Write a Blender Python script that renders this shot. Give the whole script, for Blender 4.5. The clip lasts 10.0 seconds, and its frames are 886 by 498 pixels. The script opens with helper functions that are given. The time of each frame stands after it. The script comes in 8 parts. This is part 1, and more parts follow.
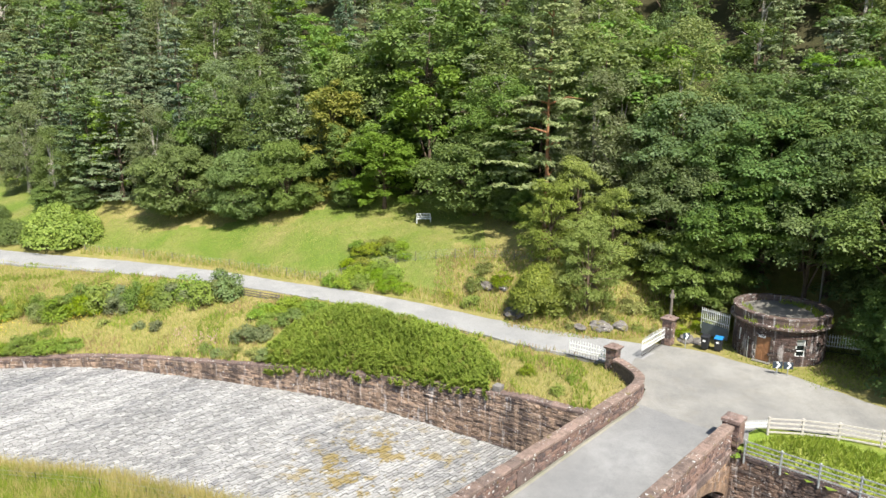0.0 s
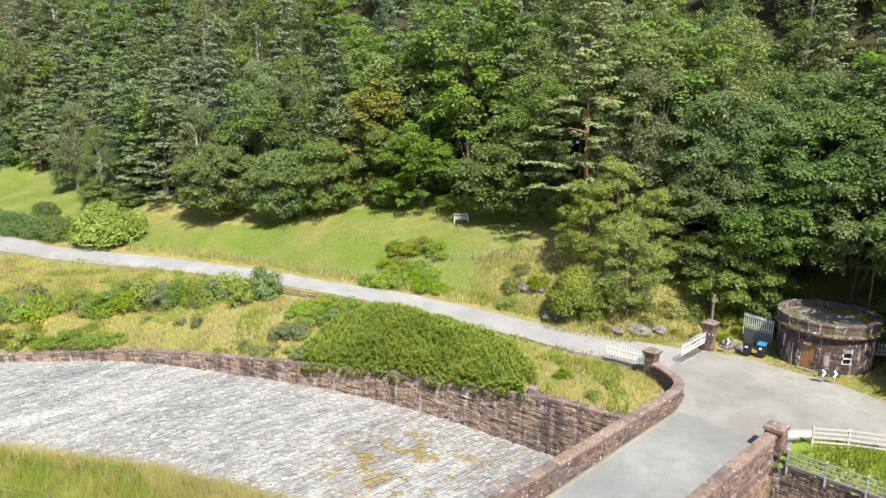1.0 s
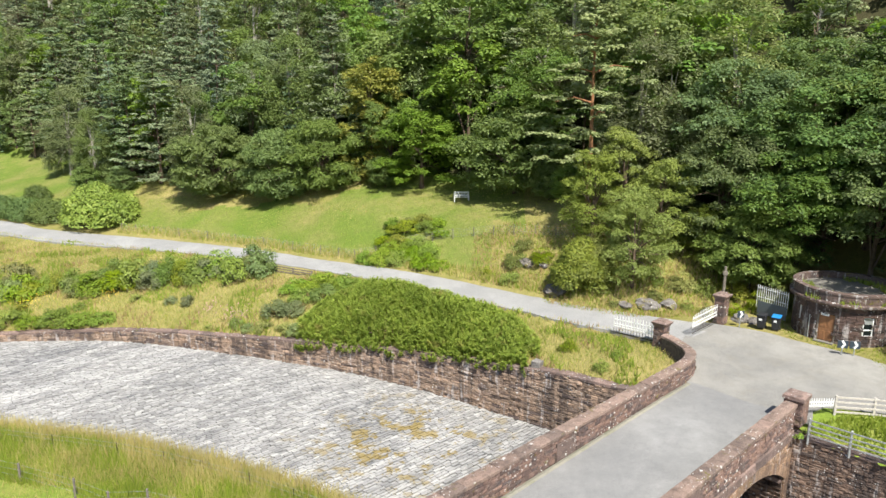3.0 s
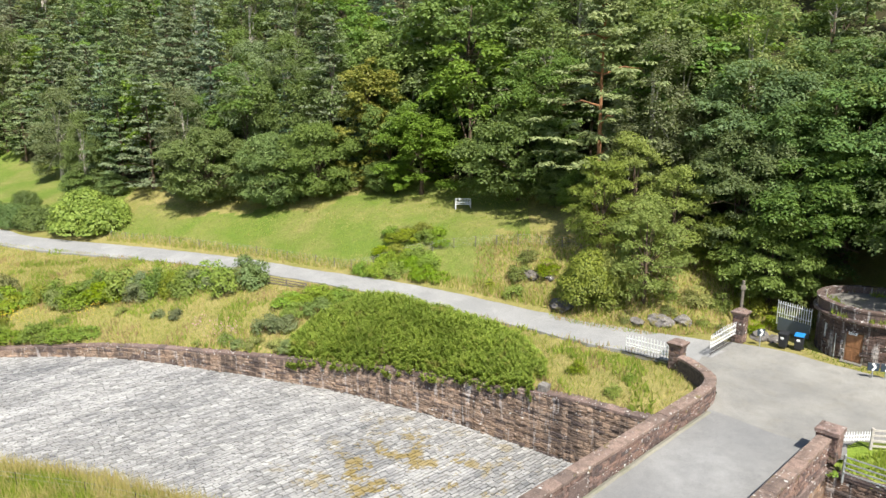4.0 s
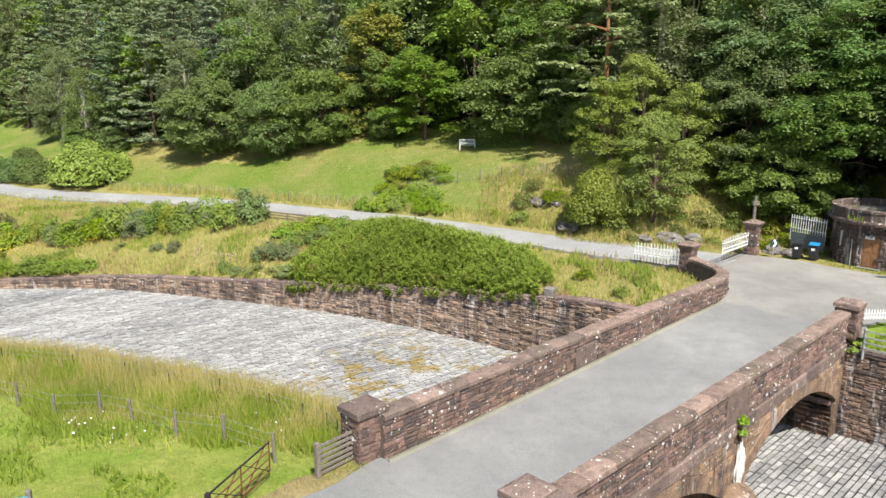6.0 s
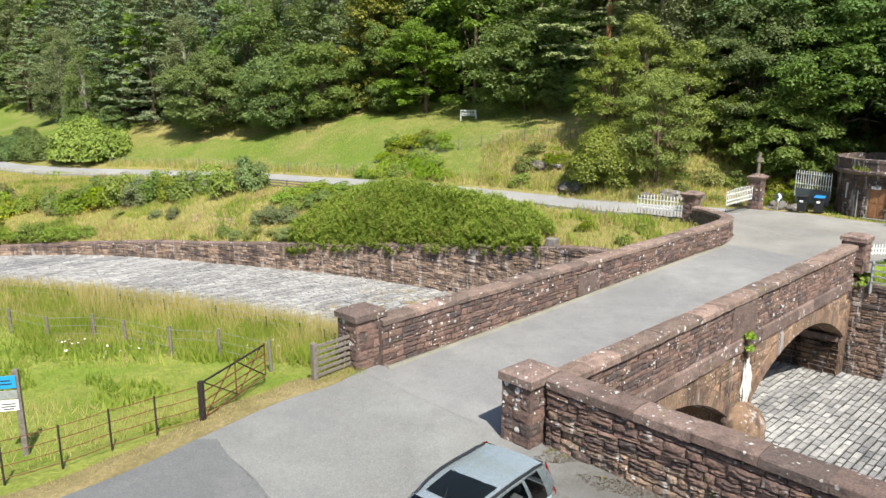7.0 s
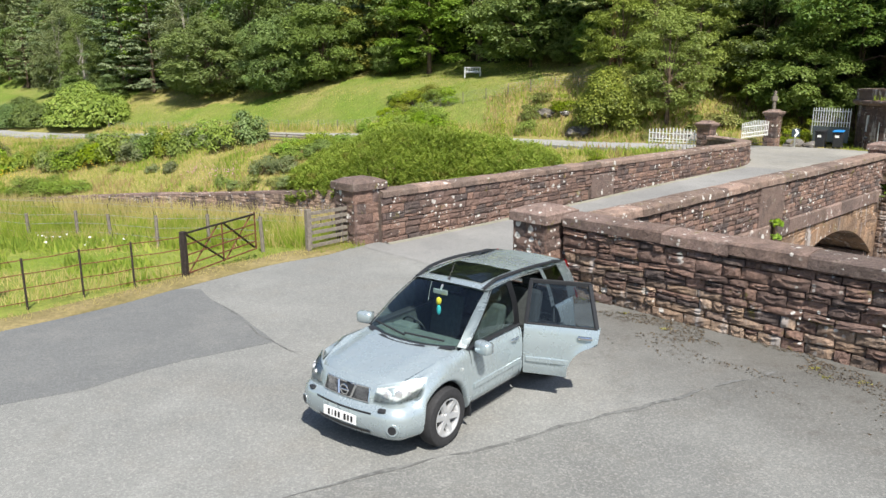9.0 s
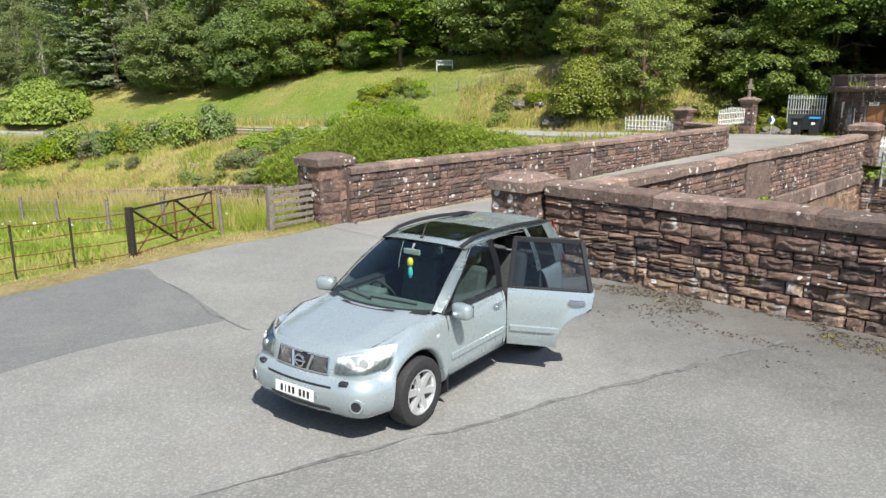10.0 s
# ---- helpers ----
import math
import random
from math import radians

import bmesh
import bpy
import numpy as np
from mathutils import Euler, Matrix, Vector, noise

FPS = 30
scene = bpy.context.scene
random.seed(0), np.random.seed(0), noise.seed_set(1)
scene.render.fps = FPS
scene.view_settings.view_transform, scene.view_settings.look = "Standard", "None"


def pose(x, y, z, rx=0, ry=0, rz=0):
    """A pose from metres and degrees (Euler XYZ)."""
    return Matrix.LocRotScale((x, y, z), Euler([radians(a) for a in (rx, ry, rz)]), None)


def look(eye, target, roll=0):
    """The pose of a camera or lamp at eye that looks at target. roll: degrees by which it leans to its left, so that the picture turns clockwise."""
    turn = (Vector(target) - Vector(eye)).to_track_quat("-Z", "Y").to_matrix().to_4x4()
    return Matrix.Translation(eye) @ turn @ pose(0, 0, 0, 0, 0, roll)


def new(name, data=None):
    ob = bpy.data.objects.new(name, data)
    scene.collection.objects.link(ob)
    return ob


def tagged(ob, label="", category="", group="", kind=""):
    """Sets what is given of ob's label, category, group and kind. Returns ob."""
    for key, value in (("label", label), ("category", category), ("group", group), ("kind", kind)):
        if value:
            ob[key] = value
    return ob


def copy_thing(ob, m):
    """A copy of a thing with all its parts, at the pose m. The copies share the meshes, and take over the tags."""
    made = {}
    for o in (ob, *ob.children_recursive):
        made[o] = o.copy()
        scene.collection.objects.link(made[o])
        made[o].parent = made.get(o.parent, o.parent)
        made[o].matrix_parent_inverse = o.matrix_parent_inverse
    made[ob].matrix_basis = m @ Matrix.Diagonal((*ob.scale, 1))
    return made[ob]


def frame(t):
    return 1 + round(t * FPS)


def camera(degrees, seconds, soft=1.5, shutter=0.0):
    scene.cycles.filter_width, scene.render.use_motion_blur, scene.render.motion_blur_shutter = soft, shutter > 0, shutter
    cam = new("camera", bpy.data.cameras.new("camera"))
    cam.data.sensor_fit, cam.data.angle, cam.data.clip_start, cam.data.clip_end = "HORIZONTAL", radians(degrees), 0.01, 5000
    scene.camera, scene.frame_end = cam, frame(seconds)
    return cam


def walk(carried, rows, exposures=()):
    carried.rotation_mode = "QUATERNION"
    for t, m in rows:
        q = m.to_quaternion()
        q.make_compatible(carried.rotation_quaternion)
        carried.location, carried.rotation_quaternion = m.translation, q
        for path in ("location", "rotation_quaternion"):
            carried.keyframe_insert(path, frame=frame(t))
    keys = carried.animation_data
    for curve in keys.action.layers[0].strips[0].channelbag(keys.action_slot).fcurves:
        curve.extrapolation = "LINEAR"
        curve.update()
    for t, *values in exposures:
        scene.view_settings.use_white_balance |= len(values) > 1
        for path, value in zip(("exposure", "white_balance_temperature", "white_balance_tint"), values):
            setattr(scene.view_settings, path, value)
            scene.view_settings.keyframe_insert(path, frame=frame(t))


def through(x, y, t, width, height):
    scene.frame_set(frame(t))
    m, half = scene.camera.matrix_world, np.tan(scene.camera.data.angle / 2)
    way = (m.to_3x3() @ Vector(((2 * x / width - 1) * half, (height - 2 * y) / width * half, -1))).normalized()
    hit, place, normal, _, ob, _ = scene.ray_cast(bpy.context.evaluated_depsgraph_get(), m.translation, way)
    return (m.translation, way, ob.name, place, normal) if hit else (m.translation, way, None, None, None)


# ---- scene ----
cam = camera(63.1, 10.0)

PATH = [
    (0, (0.272, -0.045, 19.644), (0.226, 1.903, 19.194), 0.6),
    (0.5, (0.373, 0.054, 19.591), (0.31, 2.002, 19.143), 0.6),
    (1, (0.388, 0.115, 19.66), (0.236, 2.057, 19.209), 0.5),
    (1.5, (0.378, 0.073, 19.316), (0.226, 2.016, 18.865), 0.5),
    (2, (0.424, 0.032, 18.001), (0.271, 1.975, 17.551), 0.4),
    (2.5, (0.551, 0.509, 16.934), (0.395, 2.451, 16.482), 0.4),
    (4, (0.334, 5.264, 17.161), (0.171, 7.206, 16.71), 0.3),
    (4.5, (0.335, 5.601, 15.903), (0.167, 7.543, 15.453), 0.3),
    (5, (0.35, 5.551, 14.309), (0.18, 7.493, 13.86), 0.3),
    (5.5, (0.449, 5.371, 12.649), (0.274, 7.312, 12.201), 0.3),
    (7, (0.613, 5.043, 8.105), (0.43, 6.985, 7.661), 0.1),
    (7.5, (0.678, 4.946, 6.618), (0.492, 6.888, 6.174), 0.0),
    (8, (0.635, 4.739, 5.159), (0.447, 6.679, 4.714), -0.1),
    (8.5, (0.622, 4.746, 4.249), (0.431, 6.685, 3.799), -0.1),
    (9, (0.519, 5.767, 4.289), (0.326, 7.706, 3.838), -0.1),
    (9.5, (0.438, 6.599, 4.235), (0.289, 8.543, 3.786), -0.2),
    (10, (0.435, 6.836, 3.45), (0.314, 8.782, 3.005), -0.3),
]
walk(cam, [(t, look(eye, target, roll)) for t, eye, target, roll in PATH], [(0, 1.02), (2.5, 0.94), (5, 0.9), (7.5, 0.87), (10, 0.85)])

# ---- light ----
SUN_DIR = Vector((0.244, -0.53, 0.812)).normalized()
world = bpy.data.worlds.new("sky")
scene.world = world
world.use_nodes = True
wn = world.node_tree.nodes
sky = wn.new("ShaderNodeTexSky")
sky.sky_type = "NISHITA"
sky.sun_disc = False
sky.sun_elevation = math.asin(SUN_DIR.z)
sky.sun_rotation = math.atan2(SUN_DIR.x, SUN_DIR.y)
sky.air_density, sky.dust_density = 1.0, 1.2
world.node_tree.links.new(sky.outputs[0], wn["Background"].inputs[0])
wn["Background"].inputs[1].default_value = 0.085
sun_data = bpy.data.lights.new("sun", "SUN")
sun_data.energy, sun_data.angle, sun_data.color = 4.55, radians(0.53), (1.0, 0.955, 0.88)
sun = new("sun", sun_data)
sun.matrix_world = look(SUN_DIR * 100, (0, 0, 0))

# ---- materials ----


class Nodes:
    """A small builder for node materials."""

    def __init__(self, name):
        self.mat = bpy.data.materials.new(name)
        self.mat.use_nodes = True
        self.tree = self.mat.node_tree
        self.bsdf = self.tree.nodes["Principled BSDF"]
        self.out = self.tree.nodes["Material Output"]
        self.geo = self.add("ShaderNodeNewGeometry")

    def add(self, kind, **inputs):
        node = self.tree.nodes.new(kind)
        for key, value in inputs.items():
            self.put(node.inputs[key.replace("_", " ")], value)
        return node

    def put(self, socket, value):
        if isinstance(value, bpy.types.NodeSocket):
            self.tree.links.new(value, socket)
        else:
            socket.default_value = value

    def noise(self, scale, detail=3.0, rough=0.6, stretch=None, vector=None):
        v = vector or self.geo.outputs["Position"]
        if stretch:
            m = self.add("ShaderNodeMapping", Vector=v, Scale=stretch)
            v = m.outputs[0]
        return self.add("ShaderNodeTexNoise", Vector=v, Scale=scale, Detail=detail, Roughness=rough).outputs["Fac"]

    def ramp(self, fac, lo, hi):
        node = self.add("ShaderNodeMapRange", Value=fac)
        node.inputs[1].default_value, node.inputs[2].default_value = lo, hi
        return node.outputs[0]

    def mix(self, fac, a, b, blend="MIX"):
        node = self.tree.nodes.new("ShaderNodeMix")
        node.data_type, node.blend_type = "RGBA", blend
        self.put(node.inputs[0], fac)
        for socket, c in ((node.inputs[6], a), (node.inputs[7], b)):
            self.put(socket, (*c, 1) if isinstance(c, tuple) else c)
        return node.outputs[2]

    def math(self, op, a, b=0.0):
        node = self.tree.nodes.new("ShaderNodeMath")
        node.operation = op
        self.put(node.inputs[0], a)
        self.put(node.inputs[1], b)
        return node.outputs[0]

    def bump(self, height, strength, distance):
        node = self.add("ShaderNodeBump", Height=height, Strength=strength, Distance=distance)
        self.put(self.bsdf.inputs["Normal"], node.outputs[0])

    def random(self):
        return self.add("ShaderNodeObjectInfo").outputs["Random"]

    def done(self, color, rough=0.8, metal=0.0, spec=0.5):
        self.put(self.bsdf.inputs["Base Color"], (*color, 1) if isinstance(color, tuple) else color)
        self.put(self.bsdf.inputs["Roughness"], rough)
        self.put(self.bsdf.inputs["Metallic"], metal)
        self.put(self.bsdf.inputs["Specular IOR Level"], spec)
        return self.mat


def plain(name, color, rough=0.5, metal=0.0, spec=0.5, vary=0.12, scale=6.0):
    k = Nodes(name)
    f = k.ramp(k.noise(scale, 4), 0.3, 0.7)
    dark = tuple(c * (1 - vary) for c in color)
    return k.done(k.mix(f, dark, tuple(min(1, c * (1 + vary * 0.5)) for c in color)), rough, metal, spec)


def make_grass(name, green, dry, patch, dry_share=0.5, scale=0.12):
    k = Nodes(name)
    big = k.ramp(k.noise(scale, 4, 0.65), dry_share - 0.14, dry_share + 0.2)
    c = k.mix(big, green, dry)
    mid = k.ramp(k.noise(0.6, 4, 0.7), 0.35, 0.75)
    c = k.mix(k.math("MULTIPLY", mid, 0.55), c, patch)
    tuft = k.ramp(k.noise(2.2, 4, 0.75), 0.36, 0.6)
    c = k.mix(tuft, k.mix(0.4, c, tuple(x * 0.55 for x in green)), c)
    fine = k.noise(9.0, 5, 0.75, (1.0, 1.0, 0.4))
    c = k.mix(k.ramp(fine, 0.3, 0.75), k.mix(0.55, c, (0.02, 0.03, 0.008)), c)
    k.bump(fine, 0.9, 0.08)
    return k.done(c, 0.9, 0.0, 0.15)


def make_foliage(name, a, b, dead=None, through=0.3, spread=0.35, ragged=0.0):
    """Leaves; ragged: how finely a spray is mottled with painted shade between its leaflets."""
    k = Nodes(name)
    isl = k.geo.outputs["Random Per Island"]
    c = k.mix(isl, a, b)
    c = k.mix(k.ramp(k.noise(0.35, 2), 0.35, 0.7), c, k.mix(0.5, c, tuple(x * 0.62 for x in a)))
    if ragged:
        fine = k.noise(ragged * 1.6, 2, 0.6)
        c = k.mix(k.ramp(fine, 0.34, 0.6), k.mix(0.42, c, tuple(x * 0.4 for x in a)), c)
    hue = k.add("ShaderNodeHueSaturation", Color=c)
    rnd = k.random()
    k.put(hue.inputs["Value"], k.math("ADD", k.math("MULTIPLY", rnd, spread), 1 - spread / 2))
    k.put(hue.inputs["Hue"], k.math("ADD", k.math("MULTIPLY", k.math("FRACT", k.math("MULTIPLY", rnd, 7.31)), 0.1 * spread), 0.5 - 0.06 * spread))
    k.put(hue.inputs["Saturation"], k.math("ADD", k.math("MULTIPLY", k.math("FRACT", k.math("MULTIPLY", rnd, 3.77)), 0.9 * spread), 1 - 0.5 * spread))
    c = hue.outputs[0]
    if dead:
        c = k.mix(k.ramp(k.noise(0.9, 3), 0.6, 0.72), c, dead)
    k.done(c, 0.55, 0.0, 0.3)
    tr = k.add("ShaderNodeBsdfTranslucent", Color=k.mix(0.35, c, (0.35, 0.45, 0.06)))
    both = k.tree.nodes.new("ShaderNodeMixShader")
    both.inputs[0].default_value = through
    k.tree.links.new(k.bsdf.outputs[0], both.inputs[1])
    k.tree.links.new(tr.outputs[0], both.inputs[2])
    k.tree.links.new(both.outputs[0], k.out.inputs[0])
    return k.mat


def make_stone(name, a, b, c3, lichen=0.5, moss=0.0, wet=0.0, rnd=True):
    k = Nodes(name)
    f = k.random() if rnd else k.geo.outputs["Random Per Island"]
    col = k.mix(f, a, b)
    col = k.mix(k.ramp(k.math("FRACT", k.math("MULTIPLY", f, 5.7)), 0.5, 0.9), col, c3)
    col = k.mix(k.math("MULTIPLY", k.ramp(k.math("FRACT", k.math("MULTIPLY", f, 13.1)), 0.72, 0.95), 0.6), col, tuple(min(1, x * 1.9) for x in a))
    grain = k.noise(22, 6, 0.75)
    rough = k.noise(7, 5, 0.7)
    col = k.mix(k.ramp(grain, 0.3, 0.65), k.mix(0.62, col, (0.02, 0.015, 0.013)), col)
    blot = k.noise(2.6, 5, 0.7)
    col = k.mix(k.math("MULTIPLY", k.ramp(blot, 0.46, 0.66), 0.55), col, (0.06, 0.048, 0.044))
    pale = k.ramp(k.noise(3.4, 5, 0.7), 0.56, 0.72)
    col = k.mix(k.math("MULTIPLY", pale, 0.4), col, (0.34, 0.28, 0.24))
    if lichen:
        zone = k.ramp(k.noise(0.8, 4, 0.7), 0.46, 0.56)
        for size, share in ((4.2, 0.93), (10.0, 0.84)):
            bent = k.add("ShaderNodeVectorMath")
            bent.operation = "MULTIPLY_ADD"
            k.put(bent.inputs[0], k.add("ShaderNodeTexNoise", Vector=k.geo.outputs["Position"], Scale=size * 2.2, Detail=2.0).outputs["Color"])
            bent.inputs[1].default_value = (0.5 / size, 0.5 / size, 0.5 / size)
            k.put(bent.inputs[2], k.geo.outputs["Position"])
            vor = k.add("ShaderNodeTexVoronoi", Vector=bent.outputs[0], Scale=size)
            dot = k.ramp(vor.outputs["Distance"], 0.33, 0.27)
            pick = k.ramp(k.add("ShaderNodeSeparateColor", Color=vor.outputs["Color"]).outputs[0], share - 0.1 * lichen, share - 0.1 * lichen + 0.03)
            col = k.mix(k.math("MULTIPLY", k.math("MULTIPLY", dot, pick), k.math("MULTIPLY", zone, 0.9)), col, (0.66, 0.65, 0.61))
    if moss:
        m = k.ramp(k.noise(1.6, 5, 0.75), 0.63 - moss * 0.2, 0.7 - moss * 0.2)
        col = k.mix(k.math("MULTIPLY", m, 0.8), col, (0.15, 0.13, 0.03))
    if wet:
        v = k.ramp(k.noise(1.3, 4, 0.65, (1.0, 1.0, 0.1)), 0.56 - wet * 0.12, 0.63 - wet * 0.1)
        col = k.mix(k.math("MULTIPLY", v, 0.55), col, (0.035, 0.032, 0.034))
        s = k.ramp(k.noise(2.3, 4, 0.65, (1.0, 1.0, 0.12)), 0.56, 0.64)
        col = k.mix(k.math("MULTIPLY", s, 0.65), col, (0.5, 0.47, 0.45))
    k.bump(k.math("ADD", k.math("MULTIPLY", grain, 0.5), rough), 1.0, 0.06)
    return k.done(col, 0.9, 0.0, 0.2)


def make_tarmac(name, a, b, stain, chips=0.5, dirty=None):
    k = Nodes(name)
    c = k.mix(k.ramp(k.noise(0.3, 6, 0.7), 0.36, 0.64), a, b)
    c = k.mix(k.math("MULTIPLY", k.ramp(k.noise(0.75, 6, 0.75), 0.5, 0.68), 0.7), c, stain)
    c = k.mix(k.math("MULTIPLY", k.ramp(k.noise(3.2, 5, 0.75), 0.5, 0.75), 0.25), c, tuple(x * 0.6 for x in a))
    worn = k.math("MULTIPLY", k.ramp(k.noise(0.16, 4, 0.7, (1.0, 0.55, 1.0)), 0.5, 0.62), k.ramp(k.noise(1.1, 6, 0.8), 0.3, 0.6))
    c = k.mix(k.math("MULTIPLY", worn, 0.45), c, tuple(x * 1.45 for x in b))
    vor = k.add("ShaderNodeTexVoronoi", Vector=k.geo.outputs["Position"], Scale=48.0)
    chip = k.ramp(k.add("ShaderNodeSeparateColor", Color=vor.outputs["Color"]).outputs[0], 0.55, 1.0)
    c = k.mix(k.math("MULTIPLY", chip, chips * 0.4), c, k.mix(0.5, c, (0.7, 0.68, 0.63)))
    if dirty:
        # a band of dirt that lies along the foot of a wall
        wide = k.noise(0.55, 5, 0.7)
        for (nx, ny), lo, hi in dirty:
            dot = k.add("ShaderNodeVectorMath", Vector=k.geo.outputs["Position"])
            dot.operation = "DOT_PRODUCT"
            dot.inputs[1].default_value = (nx, ny, 0)
            f = k.ramp(k.math("ADD", dot.outputs["Value"], k.math("MULTIPLY", wide, 3.0)), lo + 1.5, hi + 1.5)
            wide_band = f if dirty[0][0] == (nx, ny) else k.math("MULTIPLY", wide_band, f)
        c = k.mix(k.math("MULTIPLY", wide_band, 0.62), c, (0.075, 0.068, 0.058))
        mulch = k.math("MULTIPLY", wide_band, k.ramp(k.noise(2.6, 6, 0.8), 0.54, 0.66))
        c = k.mix(k.math("MULTIPLY", mulch, 0.6), c, (0.06, 0.045, 0.033))
    coarse = k.noise(24, 5, 0.8)
    c = k.mix(k.ramp(coarse, 0.32, 0.62), k.mix(0.3, c, (0.03, 0.03, 0.03)), c)
    pits = k.ramp(k.noise(60, 4, 0.8), 0.36, 0.5)
    c = k.mix(pits, k.mix(0.3, c, (0.015, 0.015, 0.015)), c)
    k.bump(k.math("ADD", vor.outputs["Distance"], k.noise(6, 4)), 0.35, 0.01)
    return k.done(c, 0.85, 0.0, 0.3)


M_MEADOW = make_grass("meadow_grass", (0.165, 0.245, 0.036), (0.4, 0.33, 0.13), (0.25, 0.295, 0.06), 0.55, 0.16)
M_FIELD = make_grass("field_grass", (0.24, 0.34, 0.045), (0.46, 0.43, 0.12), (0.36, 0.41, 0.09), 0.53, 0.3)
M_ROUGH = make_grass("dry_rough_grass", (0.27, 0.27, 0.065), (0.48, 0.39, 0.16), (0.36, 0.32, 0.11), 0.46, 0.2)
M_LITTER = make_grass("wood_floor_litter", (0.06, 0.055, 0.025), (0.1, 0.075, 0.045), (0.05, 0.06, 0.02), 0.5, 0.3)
M_LEAF_A = make_foliage("broad_leaves", (0.1, 0.175, 0.044), (0.23, 0.32, 0.09), None, 0.35, 0.36, 5.5)
M_ALDER = make_foliage("alder_leaves", (0.13, 0.205, 0.046), (0.28, 0.365, 0.095), None, 0.3, 0.2, 6.5)
M_LEAF_B = make_foliage("light_leaves", (0.135, 0.24, 0.04), (0.28, 0.41, 0.08), None, 0.4, 0.36, 4.5)
M_LEAF_Y = make_foliage("yellowing_leaves", (0.2, 0.265, 0.045), (0.37, 0.42, 0.095), None, 0.3, 0.15, 9.0)
M_BIRCH = make_foliage("birch_leaves", (0.16, 0.22, 0.075), (0.32, 0.385, 0.145), None, 0.35, 0.42, 7.0)
M_PINE_Y = make_foliage("olive_pine_needles", (0.2, 0.25, 0.09), (0.4, 0.42, 0.19), None, 0.25, 0.3, 7.0)
M_PINE = make_foliage("pine_needles", (0.15, 0.215, 0.105), (0.34, 0.39, 0.2), None, 0.2, 0.42, 7.0)
M_SPRUCE = make_foliage("spruce_needles", (0.1, 0.17, 0.1), (0.225, 0.3, 0.18), None, 0.15, 0.4, 7.0)
M_LARCH = make_foliage("golden_leaves", (0.2, 0.23, 0.04), (0.38, 0.35, 0.075), None, 0.3, 0.1, 6.0)
M_LAUREL = make_foliage("rhododendron_leaves", (0.14, 0.24, 0.022), (0.295, 0.39, 0.048), None, 0.25, 0.25)
M_SHRUB = make_foliage("glossy_shrub_leaves", (0.1, 0.14, 0.02), (0.29, 0.31, 0.055), None, 0.2, 0.1)
M_GORSE = make_foliage("bank_shrub_leaves", (0.14, 0.19, 0.028), (0.3, 0.345, 0.055), None, 0.25, 0.5)
M_HERB = make_foliage("willowherb_leaves", (0.17, 0.265, 0.032), (0.42, 0.48, 0.088), (0.34, 0.29, 0.09), 0.35, 0.0)
M_STRAW = make_foliage("dry_grass_blades", (0.46, 0.38, 0.14), (0.67, 0.56, 0.24), None, 0.35, 0.0)
M_BLADE = make_foliage("green_grass_blades", (0.21, 0.305, 0.032), (0.41, 0.45, 0.078), None, 0.4, 0.0)
M_BARK = plain("bark", (0.14, 0.1, 0.07), 0.9, 0, 0.2, 0.5, 3)
M_BARK_PINE = plain("pine_bark", (0.3, 0.15, 0.075), 0.9, 0, 0.2, 0.4, 3)
M_BARK_BIRCH = plain("birch_bark", (0.42, 0.38, 0.33), 0.8, 0, 0.2, 0.5, 3)
M_STONE = make_stone("red_sandstone", (0.155, 0.105, 0.09), (0.345, 0.218, 0.168), (0.13, 0.102, 0.095), 1.3, 0.12)
M_STONE_W = make_stone("stained_sandstone", (0.23, 0.155, 0.115), (0.36, 0.255, 0.19), (0.15, 0.118, 0.102), 0.5, 0.0, 0.35)
M_COPE = make_stone("coping_sandstone", (0.22, 0.156, 0.132), (0.3, 0.214, 0.178), (0.18, 0.136, 0.12), 1.2, 0.1)
M_ARCH = make_stone("arch_sandstone", (0.3, 0.19, 0.12), (0.4, 0.27, 0.175), (0.25, 0.17, 0.125), 0.4, 0.1, 0.35)
M_BED = plain("dark_wet_joint", (0.045, 0.045, 0.038), 0.95, 0, 0.1, 0.4, 5)
M_JOINT = plain("dark_mortar", (0.14, 0.11, 0.092), 0.95, 0, 0.1, 0.4, 5)
M_SETT = make_stone("pale_spillway_setts", (0.42, 0.39, 0.35), (0.6, 0.57, 0.53), (0.32, 0.3, 0.27), 0.0, 0.0, 0.0)
M_ROAD = make_tarmac("grey_road", (0.215, 0.215, 0.21), (0.27, 0.268, 0.257), (0.2, 0.2, 0.197), 0.35)
M_YARD = make_tarmac("dusty_junction_tarmac", (0.215, 0.21, 0.195), (0.31, 0.3, 0.27), (0.24, 0.225, 0.19), 0.4)
M_COPE_B = make_stone("pink_coping_sandstone", (0.29, 0.205, 0.165), (0.38, 0.275, 0.22), (0.24, 0.18, 0.15), 0.6, 0.12)
M_STONE_P = make_stone("bleached_sandstone", (0.36, 0.25, 0.175), (0.52, 0.385, 0.285), (0.2, 0.15, 0.13), 0.6, 0.0, 0.45)
M_LANE = make_tarmac("pale_far_road", (0.3, 0.3, 0.29), (0.36, 0.355, 0.34), (0.27, 0.27, 0.26), 0.3)
M_PARK = make_tarmac("worn_car_park_tarmac", (0.184, 0.188, 0.18), (0.24, 0.243, 0.23), (0.21, 0.203, 0.184), 0.8, (((0.649, 0.761), 12.6, 15.9), ((0.761, -0.649), -13.0, -10.5)))
